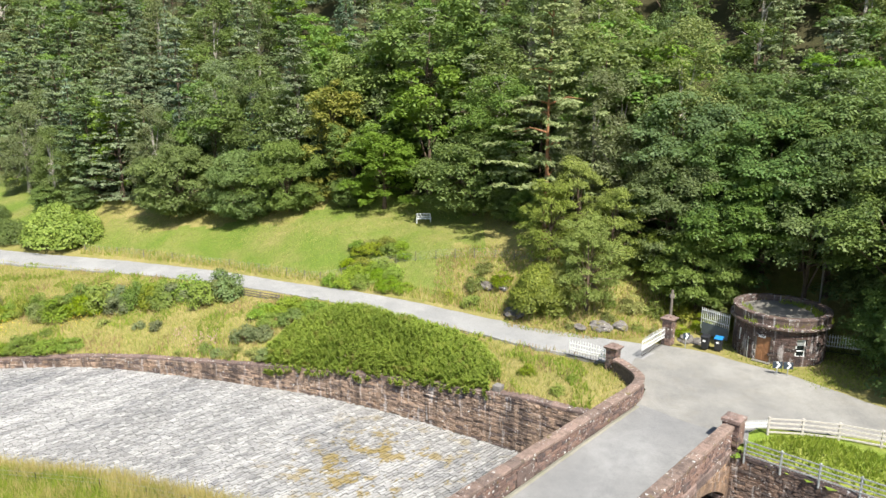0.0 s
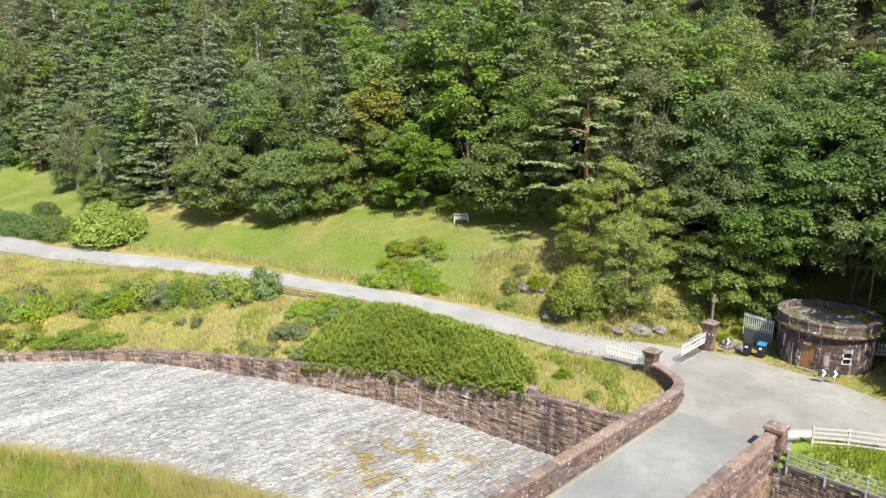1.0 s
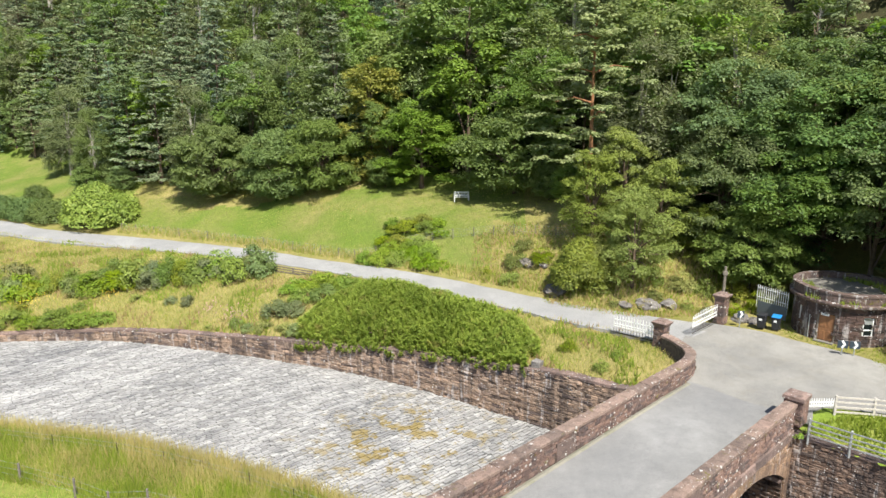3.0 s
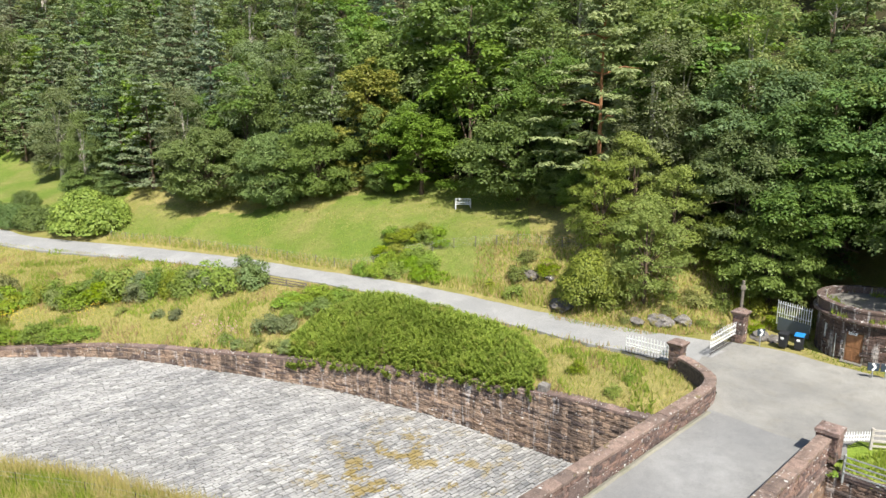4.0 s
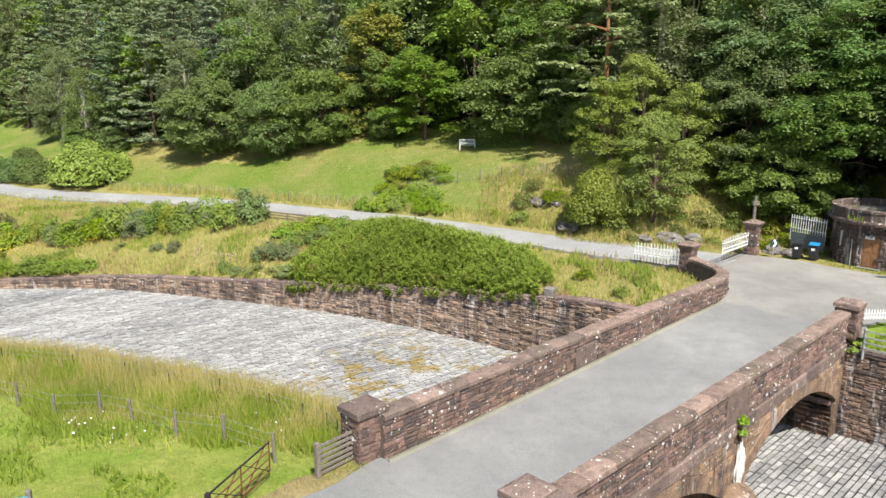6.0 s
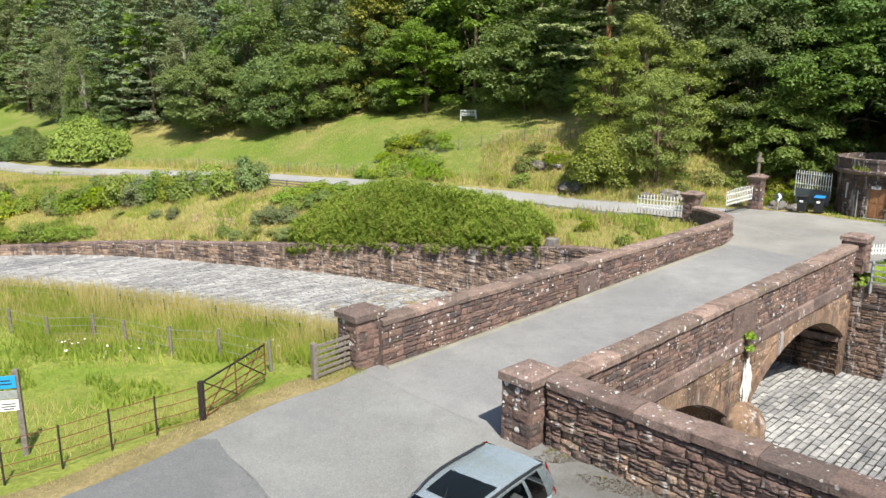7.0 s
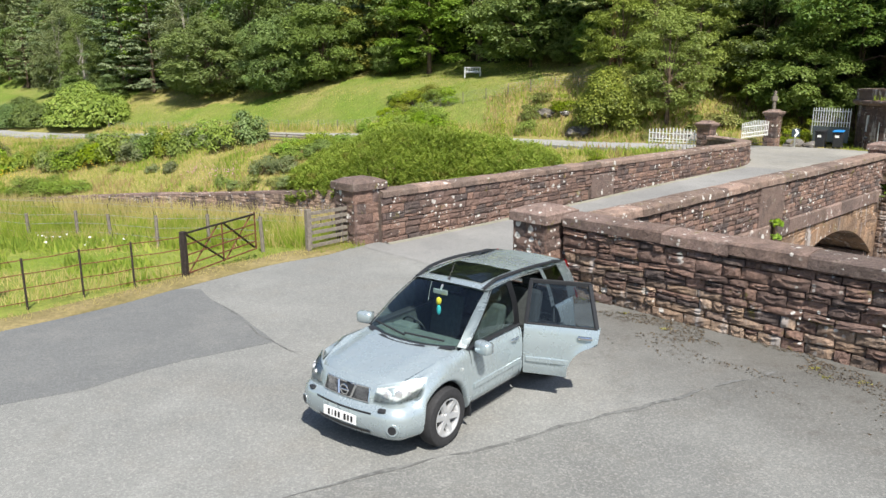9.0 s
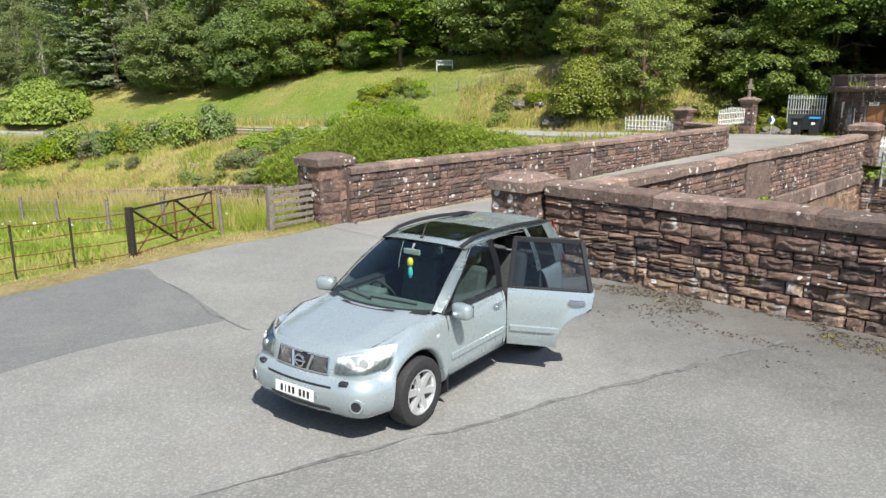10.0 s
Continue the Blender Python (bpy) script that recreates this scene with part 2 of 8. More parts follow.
M_OLD = make_tarmac("older_yard_tarmac", (0.15, 0.153, 0.147), (0.2, 0.202, 0.19), (0.165, 0.16, 0.145), 0.8, (((0.649, 0.761), 12.6, 15.9), ((0.761, -0.649), -13.0, -10.5)))
M_DARK = make_tarmac("newer_dark_tarmac", (0.14, 0.145, 0.145), (0.166, 0.171, 0.169), (0.19, 0.191, 0.184), 0.35)

# ---- plan ----
D2, N2 = Vector((0.649, 0.761)), Vector((0.761, -0.649))


def br(s, w, z=0.0):
    """A place by the bridge's own axes: s along it, w across it."""
    return Vector((s * D2.x + w * N2.x, s * D2.y + w * N2.y, z))


FAR_WALL = [(10.9, 41.2), (7.5, 42.9), (4.6, 44.8), (1.9, 46.6), (-2.2, 49.3), (-6.6, 51.9), (-11.3, 54.1), (-15.2, 55.5), (-22.2, 57.65), (-28, 59.15), (-34, 60.1), (-41, 59.6), (-50, 58.4), (-70, 57.5), (-130, 57)]
FAR_TOP = [-0.6, -0.55, -0.7, -1.08, -1.7, -2.3, -2.95, -3.2, -3.78, -4.12, -4.55, -4.9, -5.0, -5.2, -5.6]
NEAR_WALL = [(-3.3, 25.4), (-4.7, 28.2), (-7.5, 30.0), (-12.6, 32.3), (-17.6, 33.9), (-23.0, 34.8), (-40, 37.2), (-130, 43)]
FOOT = [(-300, 160), (-120, 108), (-63.5, 90.8), (-57.3, 87.2), (-48.9, 84.9), (-40.6, 82.0), (-32.4, 78.3), (-24.7, 74.5), (-17.5, 70.4), (-11.3, 67.4), (-5.5, 64.2), (-0.3, 60.8), (3.5, 58.0), (6.6, 56.0), (10, 54.6),
        (14, 55.3), (22, 57.2), (28, 55), (34, 48), (45, 38), (70, 25), (300, -60)]
LANE = [(-300, -2.0), (-130, -1.7), (-57, -1.35), (-49, -1.4), (-40.6, -1.15), (-32.4, -0.76), (-24.7, -0.4), (-17, -0.15), (-10, 0.05), (2.5, 0.27), (9, 0.4), (300, 0.4)]


# the wood's edge above the meadow
EDGE = [(-130, 132), (-86, 121), (-72, 115), (-66, 108), (-54.5, 100.5), (-44, 96.5), (-33, 94), (-24, 91), (-15, 87.5), (-9, 84.5), (-3.5, 81.5), (4.6, 75), (9, 70), (14, 66), (22, 63.5), (30, 60), (38, 51), (60, 41)]


def curve_at(points, x):
    """y of a polyline that is a function of x."""
    xs, ys = zip(*sorted(points))
    return float(np.interp(x, xs, ys))


def step(a, b, x):
    t = min(1.0, max(0.0, (x - a) / (b - a)))
    return t * t * (3 - 2 * t)


def floor_z(x, y):
    return -4.2 - 0.022 * (-x * N2.x - y * N2.y)


def far_top(x):
    xs = [p[0] for p in FAR_WALL][::-1]
    return float(np.interp(x, xs, FAR_TOP[::-1]))


def lane_z(x):
    """Height of the far road, which dips towards the west."""
    xs, zs = zip(*LANE)
    return float(np.interp(x, xs, zs))


# rise of the hillside above the far road, by metres up from it
RISE_AT = (0, 2, 4, 6, 8.5, 13, 17, 29, 130, 300)
RISE = {
    -95: (0, 0.3, 0.7, 1.0, 1.4, 2.0, 2.6, 6.0, 76, 106),
    -80: (0, 0.3, 0.7, 1.0, 1.4, 2.0, 2.6, 5.0, 74, 104),
    -60: (0, 0.4, 1.0, 1.6, 2.4, 3.4, 4.2, 7.5, 68, 100),
    -40: (0, 0.6, 1.4, 2.15, 2.9, 4.3, 5.4, 10.0, 72, 106),
    -27: (0, 0.3, 0.75, 1.25, 2.4, 3.9, 5.2, 9.6, 72, 106),
    -12: (0, 0.4, 1.2, 2.2, 3.4, 4.6, 5.1, 9.0, 71, 105),
    -2: (0, 0.5, 1.4, 2.55, 3.8, 4.6, 4.9, 9.0, 71, 105),
    5: (0, 0.5, 1.5, 2.8, 3.9, 4.7, 5.2, 9.6, 72, 106),
    12: (0, 0.9, 2.0, 3.1, 4.5, 6.4, 7.8, 12.0, 74, 108),
    28: (0, 0.75, 1.6, 2.5, 3.6, 5.5, 6.9, 11.0, 73, 107),
}


def hill_z(x, v):
    """Height of the hillside at v metres up from the far road."""
    xs = sorted(RISE)
    z = float(np.interp(x, xs, [np.interp(v, RISE_AT, RISE[k]) for k in xs]))
    return lane_z(x) + 0.03 + z + 0.3 * noise.noise(Vector((x * 0.09, v * 0.09, 3.0))) * min(1, v / 4) + 0.07 * noise.noise(Vector((x * 0.5, v * 0.5, 8.0))) * min(1, v / 2)


def ground_z(x, y):
    s, w = x * D2.x + y * D2.y, x * N2.x + y * N2.y
    foot = curve_at(FOOT, x)
    if y > foot:
        return hill_z(x, y - foot)
    if w > -19:
        if w > -12.0 and s > 30:
            return -0.42 + 0.82 * step(38.6, 40.6, s)
        return 0.42 * step(34, 42, s) - 0.05
    wall = curve_at(FAR_WALL, x)
    if x < 10.9 and y > wall - 3:
        road = foot - 5.1
        f = max(0.0, min(1.0, (y - wall) / max(1.0, road - wall)))
        low = far_top(x) - 0.1
        z = low + (lane_z(x) - 0.08 - low) * (0.7 * f + 0.3 * f * f * (3 - 2 * f)) - 0.25 * step(0.6, 0.9, f) * step(1.0, 0.92, f) + 0.5 * math.sin(f * 3.14) * step(-8, -22, x)
        if x > 3 and f < 0.85:
            z += 0.5 * step(3, 9, x) * math.sin(f * 3.14)
        return z + 0.12 * noise.noise(Vector((x * 0.5, y * 0.5, 1.0))) * math.sin(f * 3.14)
    q = (x + 6.85) * -0.725 + (y - 20.76) * 0.69
    if y < curve_at(NEAR_WALL, x) + 3 and q > 0:
        return -0.04 - 1.15 * (1 - math.exp(-q / 7.5)) + 0.08 * noise.noise(Vector((x * 0.4, y * 0.4, 7.0))) * min(1, q)
    if q <= 0:
        return -0.05
    return 0.3


def channel():
    far = [br(38.5, 60).to_2d(), br(38.5, -19).to_2d()] + [Vector(p) for p in FAR_WALL]
    near = [br(17.0, 60).to_2d(), br(17.0, -19).to_2d()] + [Vector(p) for p in NEAR_WALL]
    return [(p.x, p.y) for p in far + near[::-1]]


def inside(poly, x, y):
    hit = False
    for (x0, y0), (x1, y1) in zip(poly, poly[1:] + poly[:1]):
        if (y0 > y) != (y1 > y) and x < x0 + (x1 - x0) * (y - y0) / (y1 - y0):
            hit = not hit
    return hit


CHANNEL = channel()

# ---- mesh helpers ----


def link(name, me, material, parent=None, label="", kind="", category="", group=""):
    for m in material if isinstance(material, (list, tuple)) else [material]:
        if m and not me.materials:
            me.materials.append(m)
    ob = new(name, me)
    if parent:
        ob.parent = parent
    return tagged(ob, label, category, group, kind)


def part(name, bm, material, parent=None, label="", smooth=False, **tags):
    me = bpy.data.meshes.new(name)
    bm.to_mesh(me)
    bm.free()
    if smooth:
        me.polygons.foreach_set("use_smooth", [True] * len(me.polygons))
        me.set_sharp_from_angle(angle=0.75)
    return link(name, me, material, parent, label, **tags)


def mesh_of(name, verts, faces, material, parent=None, label="", smooth=False, **tags):
    me = bpy.data.meshes.new(name)
    me.from_pydata([tuple(v) for v in verts], [], faces)
    me.update()
    if smooth:
        me.polygons.foreach_set("use_smooth", [True] * len(me.polygons))
    return link(name, me, material, parent, label, **tags)


def empty(name, m=None, label="", category="", group="", kind=""):
    ob = new(name)
    if m is not None:
        ob.matrix_basis = m
    return tagged(ob, label, category, group, kind)


def add_box(bm, size, at=(0, 0, 0), rot=None, bevel=0.0, seg=1):
    m = Matrix.Translation(at) @ (rot if rot else Matrix()) @ Matrix.Diagonal((*size, 1))
    made = bmesh.ops.create_cube(bm, size=1.0, matrix=m)["verts"]
    if bevel:
        edges = list({e for v in made for e in v.link_edges})
        bmesh.ops.bevel(bm, geom=edges, offset=bevel, segments=seg, affect="EDGES", profile=0.5)
    return made


def add_bar(bm, a, b, width, depth=None, bevel=0.0):
    """A straight bar from a to b."""
    a, b = Vector(a), Vector(b)
    way = b - a
    rot = way.to_track_quat("Z", "Y").to_matrix().to_4x4()
    return add_box(bm, (width, depth or width, way.length), (a + b) / 2, rot, bevel)


def add_rod(bm, a, b, r0, r1=None, sides=8):
    a, b = Vector(a), Vector(b)
    way = b - a
    m = Matrix.Translation((a + b) / 2) @ way.to_track_quat("Z", "Y").to_matrix().to_4x4()
    return bmesh.ops.create_cone(bm, cap_ends=True, segments=sides, radius1=r0, radius2=r0 if r1 is None else r1, depth=way.length, matrix=m)["verts"]


def leaf_mesh(name, co, normal, size, aspect=0.6, along=None):
    """Many small leaf blades, one pointed blade each, at the places co."""
    n = len(co)
    rng = np.random.default_rng(len(co))
    normal = normal / (np.linalg.norm(normal, axis=1, keepdims=True) + 1e-9)
    t = along if along is not None else rng.normal(size=(n, 3))
    t = t - (t * normal).sum(1, keepdims=True) * normal
    t /= np.linalg.norm(t, axis=1, keepdims=True) + 1e-9
    b = np.cross(normal, t)
    size = np.broadcast_to(np.asarray(size, float), (n,))[:, None]
    v = np.stack([co - t * size * 0.5 + b * size * aspect * 0.5, co + t * size * 0.5, co - t * size * 0.5 - b * size * aspect * 0.5], 1).reshape(-1, 3)
    me = bpy.data.meshes.new(name)
    me.vertices.add(3 * n)
    me.vertices.foreach_set("co", v.ravel())
    me.loops.add(3 * n)
    me.loops.foreach_set("vertex_index", np.arange(3 * n, dtype=np.int32))
    me.polygons.add(n)
    me.polygons.foreach_set("loop_start", np.arange(0, 3 * n, 3, dtype=np.int32))
    me.update(calc_edges=True)
    return me


def unit(rng, n):
    v = rng.normal(size=(n, 3))
    return v / np.linalg.norm(v, axis=1, keepdims=True)


# ---- ground ----


def axis_steps(lo, hi, fine_lo, fine_hi, fine, coarse):
    a = np.arange(fine_lo, fine_hi + 1e-6, fine)
    left = fine_lo - np.cumsum(coarse * 1.25 ** np.arange(40))
    right = fine_hi + np.cumsum(coarse * 1.25 ** np.arange(40))
    left, right = left[left > lo], right[right < hi]
    return np.concatenate([[lo], left[::-1], a, right, [hi]])


def ground_sheet():
    xs, ys = axis_steps(-900, 900, -70, 36, 0.75, 1.2), axis_steps(-600, 1200, 8, 100, 0.75, 1.2)
    verts = [(x, y, ground_z(x, y)) for y in ys for x in xs]
    w = len(xs)
    for k, (x, y, z) in enumerate(verts):
        # draw the edge of the turf back onto the walls of the channel
        if inside(CHANNEL, x, y) or abs(y - curve_at(FAR_WALL, x)) < 0.3:
            far, near = curve_at(FAR_WALL, x), curve_at(NEAR_WALL, x)
            if x < 10.9 and far - 1.2 < y < far + 0.3:
                verts[k] = (x, far + 0.32, far_top(x) - 0.14)
            elif x < -3.4 and near < y < near + 1.2:
                verts[k] = (x, near - 0.32, ground_z(x, near - 0.9) - 0.02)
    faces = []
    for j in range(len(ys) - 1):
        for i in range(w - 1):
            cx, cy = (xs[i] + xs[i + 1]) / 2, (ys[j] + ys[j + 1]) / 2
            if not inside(CHANNEL, cx, cy):
                faces.append((j * w + i, j * w + i + 1, (j + 1) * w + i + 1, (j + 1) * w + i))
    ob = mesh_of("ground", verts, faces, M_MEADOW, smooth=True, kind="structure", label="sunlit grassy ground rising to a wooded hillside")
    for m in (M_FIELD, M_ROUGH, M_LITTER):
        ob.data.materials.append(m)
    kinds = []
    for f in faces:
        x, y = verts[f[0]][0], verts[f[0]][1]
        foot, wob = curve_at(FOOT, x), 2.0 * noise.noise(Vector((x * 0.2, y * 0.2, 5)))
        v = y - foot
        if v > 0:
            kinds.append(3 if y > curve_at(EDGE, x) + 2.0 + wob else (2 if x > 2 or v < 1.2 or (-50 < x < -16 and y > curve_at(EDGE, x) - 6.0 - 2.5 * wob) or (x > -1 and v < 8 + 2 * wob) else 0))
        elif (x < 11 and y > curve_at(FAR_WALL, x) - 2) or (x > 10 and y > 40):
            kinds.append(2)
        else:
            kinds.append(1)
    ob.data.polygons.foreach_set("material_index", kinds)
    return ob


ground_sheet()


def strip(name, left, right, z, material, label, parts=6, lift=0.0, camber=0.05):
    """A surfaced way between two edges given point by point, with a thickness at its edges."""
    verts, faces = [], []
    m = parts + 1
    for (lx, ly), (rx, ry) in zip(left, right):
        for i in range(m):
            f = i / parts
            x, y = lx + (rx - lx) * f, ly + (ry - ly) * f
            crown = camber * (1 - (2 * f - 1) ** 2)
            verts.append((x, y, z(x, y) + crown + lift))
    for j in range(len(left) - 1):
        for i in range(parts):
            a = j * m + i
            faces.append((a, a + m, a + m + 1, a + 1))
    base = len(verts)
    for j in range(len(left)):
        for i in (0, parts):
            x, y, h = verts[j * m + i]
            verts.append((x, y, h - 0.25))
    for j in range(len(left) - 1):
        a, b = base + 2 * j, base + 2 * j + 2
        faces.append((a, b, j * m + m, j * m))
        faces.append((a + 1, j * m + parts, j * m + m + parts, b + 1))
    return mesh_of(name, verts, faces, material, smooth=False, kind="structure", label=label)


def smooth_line(points, n=8):
    """Catmull-Rom through the points."""
    p = [Vector(q) for q in points]
    p = [2 * p[0] - p[1]] + p + [2 * p[-1] - p[-2]]
    out = []
    for i in range(1, len(p) - 2):
        a, b, c, d = p[i - 1 : i + 3]
        for k in range(n):
            t = k / n
            out.append(0.5 * ((2 * b) + (c - a) * t + (2 * a - 5 * b + 4 * c - d) * t * t + (3 * b - a - 3 * c + d) * t**3))
    out.append(p[-2])
    return out


def wobble(line, amount=0.12, seed=0.0):
    return [Vector((q.x + amount * noise.noise(Vector((q.x * 0.7, q.y * 0.7, seed))), q.y + amount * noise.noise(Vector((q.x * 0.7, q.y * 0.7, seed + 9))))) for q in line]


far_up = smooth_line([(-130, 110), (-80, 95.5), (-63.5, 90.2), (-57.3, 86.6), (-48.9, 84.4), (-40.6, 81.6), (-32.4, 77.9), (-24.7, 74.1), (-17.5, 70.0), (-11.3, 67.0), (-5.5, 63.8), (-0.3, 60.3), (3.5, 57.6), (6.6, 55.6), (10.3, 53.9), (16.2, 51.5)])
far_lo = smooth_line([(-130, 104), (-80, 89), (-62, 83.4), (-53.3, 80.3), (-45.4, 78.1), (-37.7, 75.5), (-30.2, 72.5), (-23.1, 69.2), (-17.3, 66.2), (-11.3, 62.8), (-3.5, 57.9), (2.0, 54.1), (5.0, 51.9), (7.5, 50.3), (10, 48.8), (12.2, 47.6)])
strip("road", wobble(far_up, 0.18), wobble(far_lo, 0.18, 4), lambda x, y: lane_z(x), M_LANE, "narrow grey tarmac road curving below the meadow")


def sheet(name, outline, z, material, label, cell=1.0, edge=0.2):
    """A flat surfaced yard inside an outline, with a skirt."""
    bm = bmesh.new()
    vs = [bm.verts.new((p[0], p[1], z(p[0], p[1]))) for p in outline]
    face = bm.faces.new(vs)
    if face.normal.z < 0:
        bmesh.ops.reverse_faces(bm, faces=[face])
    ext = bmesh.ops.extrude_edge_only(bm, edges=list(bm.edges))
    low = [g for g in ext["geom"] if isinstance(g, bmesh.types.BMVert)]
    for v in low:
        v.co.z -= edge
    bmesh.ops.triangulate(bm, faces=[face])
    return part(name, bm, material, kind="structure", label=label)


park_edge = smooth_line([(-11.5, 13.6), (-7.9, 18.0), (-6.6, 20.2), (-5.4, 22.2), (-4.3, 23.4), (-3.7, 24.6)], 6)
park = wobble(park_edge, 0.1) + [br(17.0, -19).to_2d(), br(17.0, 26).to_2d(), Vector((22, -14)), Vector((-30, -14))]
sheet("car_park", park, lambda x, y: 0.0, M_PARK, "worn grey tarmac yard with patches and cracks")
deck_z = lambda x, y: 0.30 * step(17, 38.5, x * D2.x + y * D2.y)
left_edge = [br(16.2 + 23.1 * i / 20, -18.3).to_2d() for i in range(21)]
right_edge = [br(16.2 + 23.1 * i / 20, -12.7).to_2d() for i in range(21)]
strip("bridge_road", left_edge, right_edge, lambda x, y: deck_z(x, y) + 0.0, M_ROAD, "smooth grey tarmac carriageway over the bridge", 6, 0.006, 0.0)
yard = [br(39.0, -18.4).to_2d(), br(38.9, -12.0).to_2d(), Vector((17.6, 38.6)), Vector((24, 37.3)), Vector((30, 34.5)), Vector((33, 36.5)), Vector((27.5, 40.5)), Vector((24.5, 44.4)),
        Vector((22.6, 46.9)), Vector((20.6, 48.6)), Vector((18.6, 50.6)), Vector((16.6, 51.5)), Vector((14.5, 51.9)), Vector((12.0, 46.5)), Vector((12.4, 43.6))]
sheet("junction_road", wobble(smooth_line([tuple(p) for p in yard] + [tuple(yard[0])], 4)[:-1], 0.15), lambda x, y: 0.445 - 0.15 * step(41.5, 38.9, x * D2.x + y * D2.y), M_YARD, "pale dusty grey tarmac junction in front of the round building")

# ---- masonry ----


def stone_block(seed):
    """One rough squared stone, 1 x 1 x 1: x along the wall, y out of it (front near 0), z up."""
    rng = random.Random(seed)
    cols, rows = 6, 5
    verts, faces = [], []
    lean, bulge = rng.uniform(-0.08, 0.08), rng.uniform(-0.02, 0.12)
    for j in range(rows):
        for i in range(cols):
            edge = i in (0, cols - 1) or j in (0, rows - 1)
            x = i / (cols - 1) - 0.5 + (0 if i in (0, cols - 1) else rng.uniform(-0.08, 0.08))
            z = j / (rows - 1) - 0.5 + (0 if j in (0, rows - 1) else rng.uniform(-0.09, 0.09))
            if edge:
                x += rng.uniform(-0.014, 0.014)
                z += rng.uniform(-0.04, 0.04)
            y = rng.uniform(-0.09, 0.17) + bulge + lean * 2 * z if not edge else -0.06 + rng.uniform(-0.07, 0.06) + lean * z
            verts.append((x, y, z))
    for j in range(rows - 1):
        for i in range(cols - 1):
            a = j * cols + i
            faces.append((a, a + 1, a + cols + 1, a + cols))
    ring = [i for i in range(cols)] + [j * cols + cols - 1 for j in range(1, rows)] + [(rows - 1) * cols + i for i in range(cols - 2, -1, -1)] + [j * cols for j in range(rows - 2, 0, -1)]
    base = len(verts)
    verts += [(verts[r][0], -1.0, verts[r][2]) for r in ring]
    k = len(ring)
    faces += [(ring[(q + 1) % k], ring[q], base + q, base + (q + 1) % k) for q in range(k)]
    return verts, faces


BLOCKS = [stone_block(s) for s in range(10)]


def block_meshes(material):
    out = []
    for v, f in BLOCKS:
        me = bpy.data.meshes.new("stone")
        me.from_pydata(v, [], f)
        me.materials.append(material)
        out.append(me)
    return out


def lay(parent, places, material, name, near, most=300):
    """Stones at the matrices in places: the nearest to a spot of the plan as parts, the rest joined."""
    places.sort(key=lambda m: (m.translation.to_2d() - Vector(near)).length)
    meshes = block_meshes(material)
    rng = random.Random(len(places))
    for m in places[:most]:
        ob = new(name, meshes[rng.randrange(len(meshes))])
        ob.parent = parent
        ob.matrix_basis = m
    rest = places[most:]
    if rest:
        vs, fs, at = [], [], 0
        for m in rest:
            v, f = BLOCKS[rng.randrange(len(BLOCKS))]
            a = np.array(v) @ np.array(m.to_3x3()).T + np.array(m.translation)
            vs.append(a)
            fs += [tuple(i + at for i in q) for q in f]
            at += len(v)
        twin = material.copy()
        for node in twin.node_tree.nodes:
            if node.type == "OBJECT_INFO":
                geo = next(n for n in twin.node_tree.nodes if n.type == "NEW_GEOMETRY")
                for ln in list(node.outputs["Random"].links):
                    twin.node_tree.links.new(geo.outputs["Random Per Island"], ln.to_socket)
        mesh_of("stonework", np.concatenate(vs), fs, twin, parent, kind="stuff")


def arc(points):
    p = [Vector(q).to_2d() for q in points]
    cum = [0.0]
    for a, b in zip(p, p[1:]):
        cum.append(cum[-1] + (b - a).length)
    return p, cum


def along(line, d):
    p, cum = line
    d = min(max(d, 0.0), cum[-1] - 1e-6)
    i = max(k for k in range(len(cum) - 1) if cum[k] <= d)
    t = (p[i + 1] - p[i]).normalized()
    return p[i] + t * (d - cum[i]), t


def courses(line, side, off, z0, z1, heights=(0.11, 0.22), lengths=(0.22, 0.65), depth=0.1, seed=1, skip=None, proud=0.03):
    """Matrices of stones that face the side (1: right, -1: left) of a line, from z0(d) to z1(d)."""
    rng = random.Random(seed)
    total = line[1][-1]
    lo = min(z0(total * i / 40) for i in range(41))
    hi = max(z1(total * i / 40) for i in range(41))
    out, z = [], lo
    while z < hi - 0.04:
        h = rng.uniform(*heights)
        d = -rng.uniform(0, 0.3)
        while d < total:
            length = rng.uniform(*lengths)
            a, b = max(d, 0.0), min(d + length, total)
            d += length
            if b - a < 0.08:
                continue
            mid = (a + b) / 2
            low, top = max(z, z0(mid)), min(z + h, z1(mid))
            if top - low < 0.05 or (skip and skip(mid, (low + top) / 2)):
                continue
            spot, t = along(line, mid)
            n = Vector((t.y, -t.x)) * side
            spot = spot + n * (off + rng.uniform(-0.2, 1) * proud)
            x = t if side > 0 else -t
            if top - low > 0.17 and rng.random() < 0.22:
                cut = low + (top - low) * rng.uniform(0.35, 0.65)
                halves = ((low, cut), (cut, top))
            else:
                halves = ((low, top),)
            for low, top in halves:
              m = Matrix(((x.x * (b - a - 0.02), n.x * depth, 0, spot.x), (x.y * (b - a - 0.02), n.y * depth, 0, spot.y), (0, 0, top - low - 0.018, (low + top) / 2), (0, 0, 0, 1)))
              out.append(m @ pose(0, 0, 0, 0, rng.uniform(-1.5, 1.5), 0))
        z += h
    return out


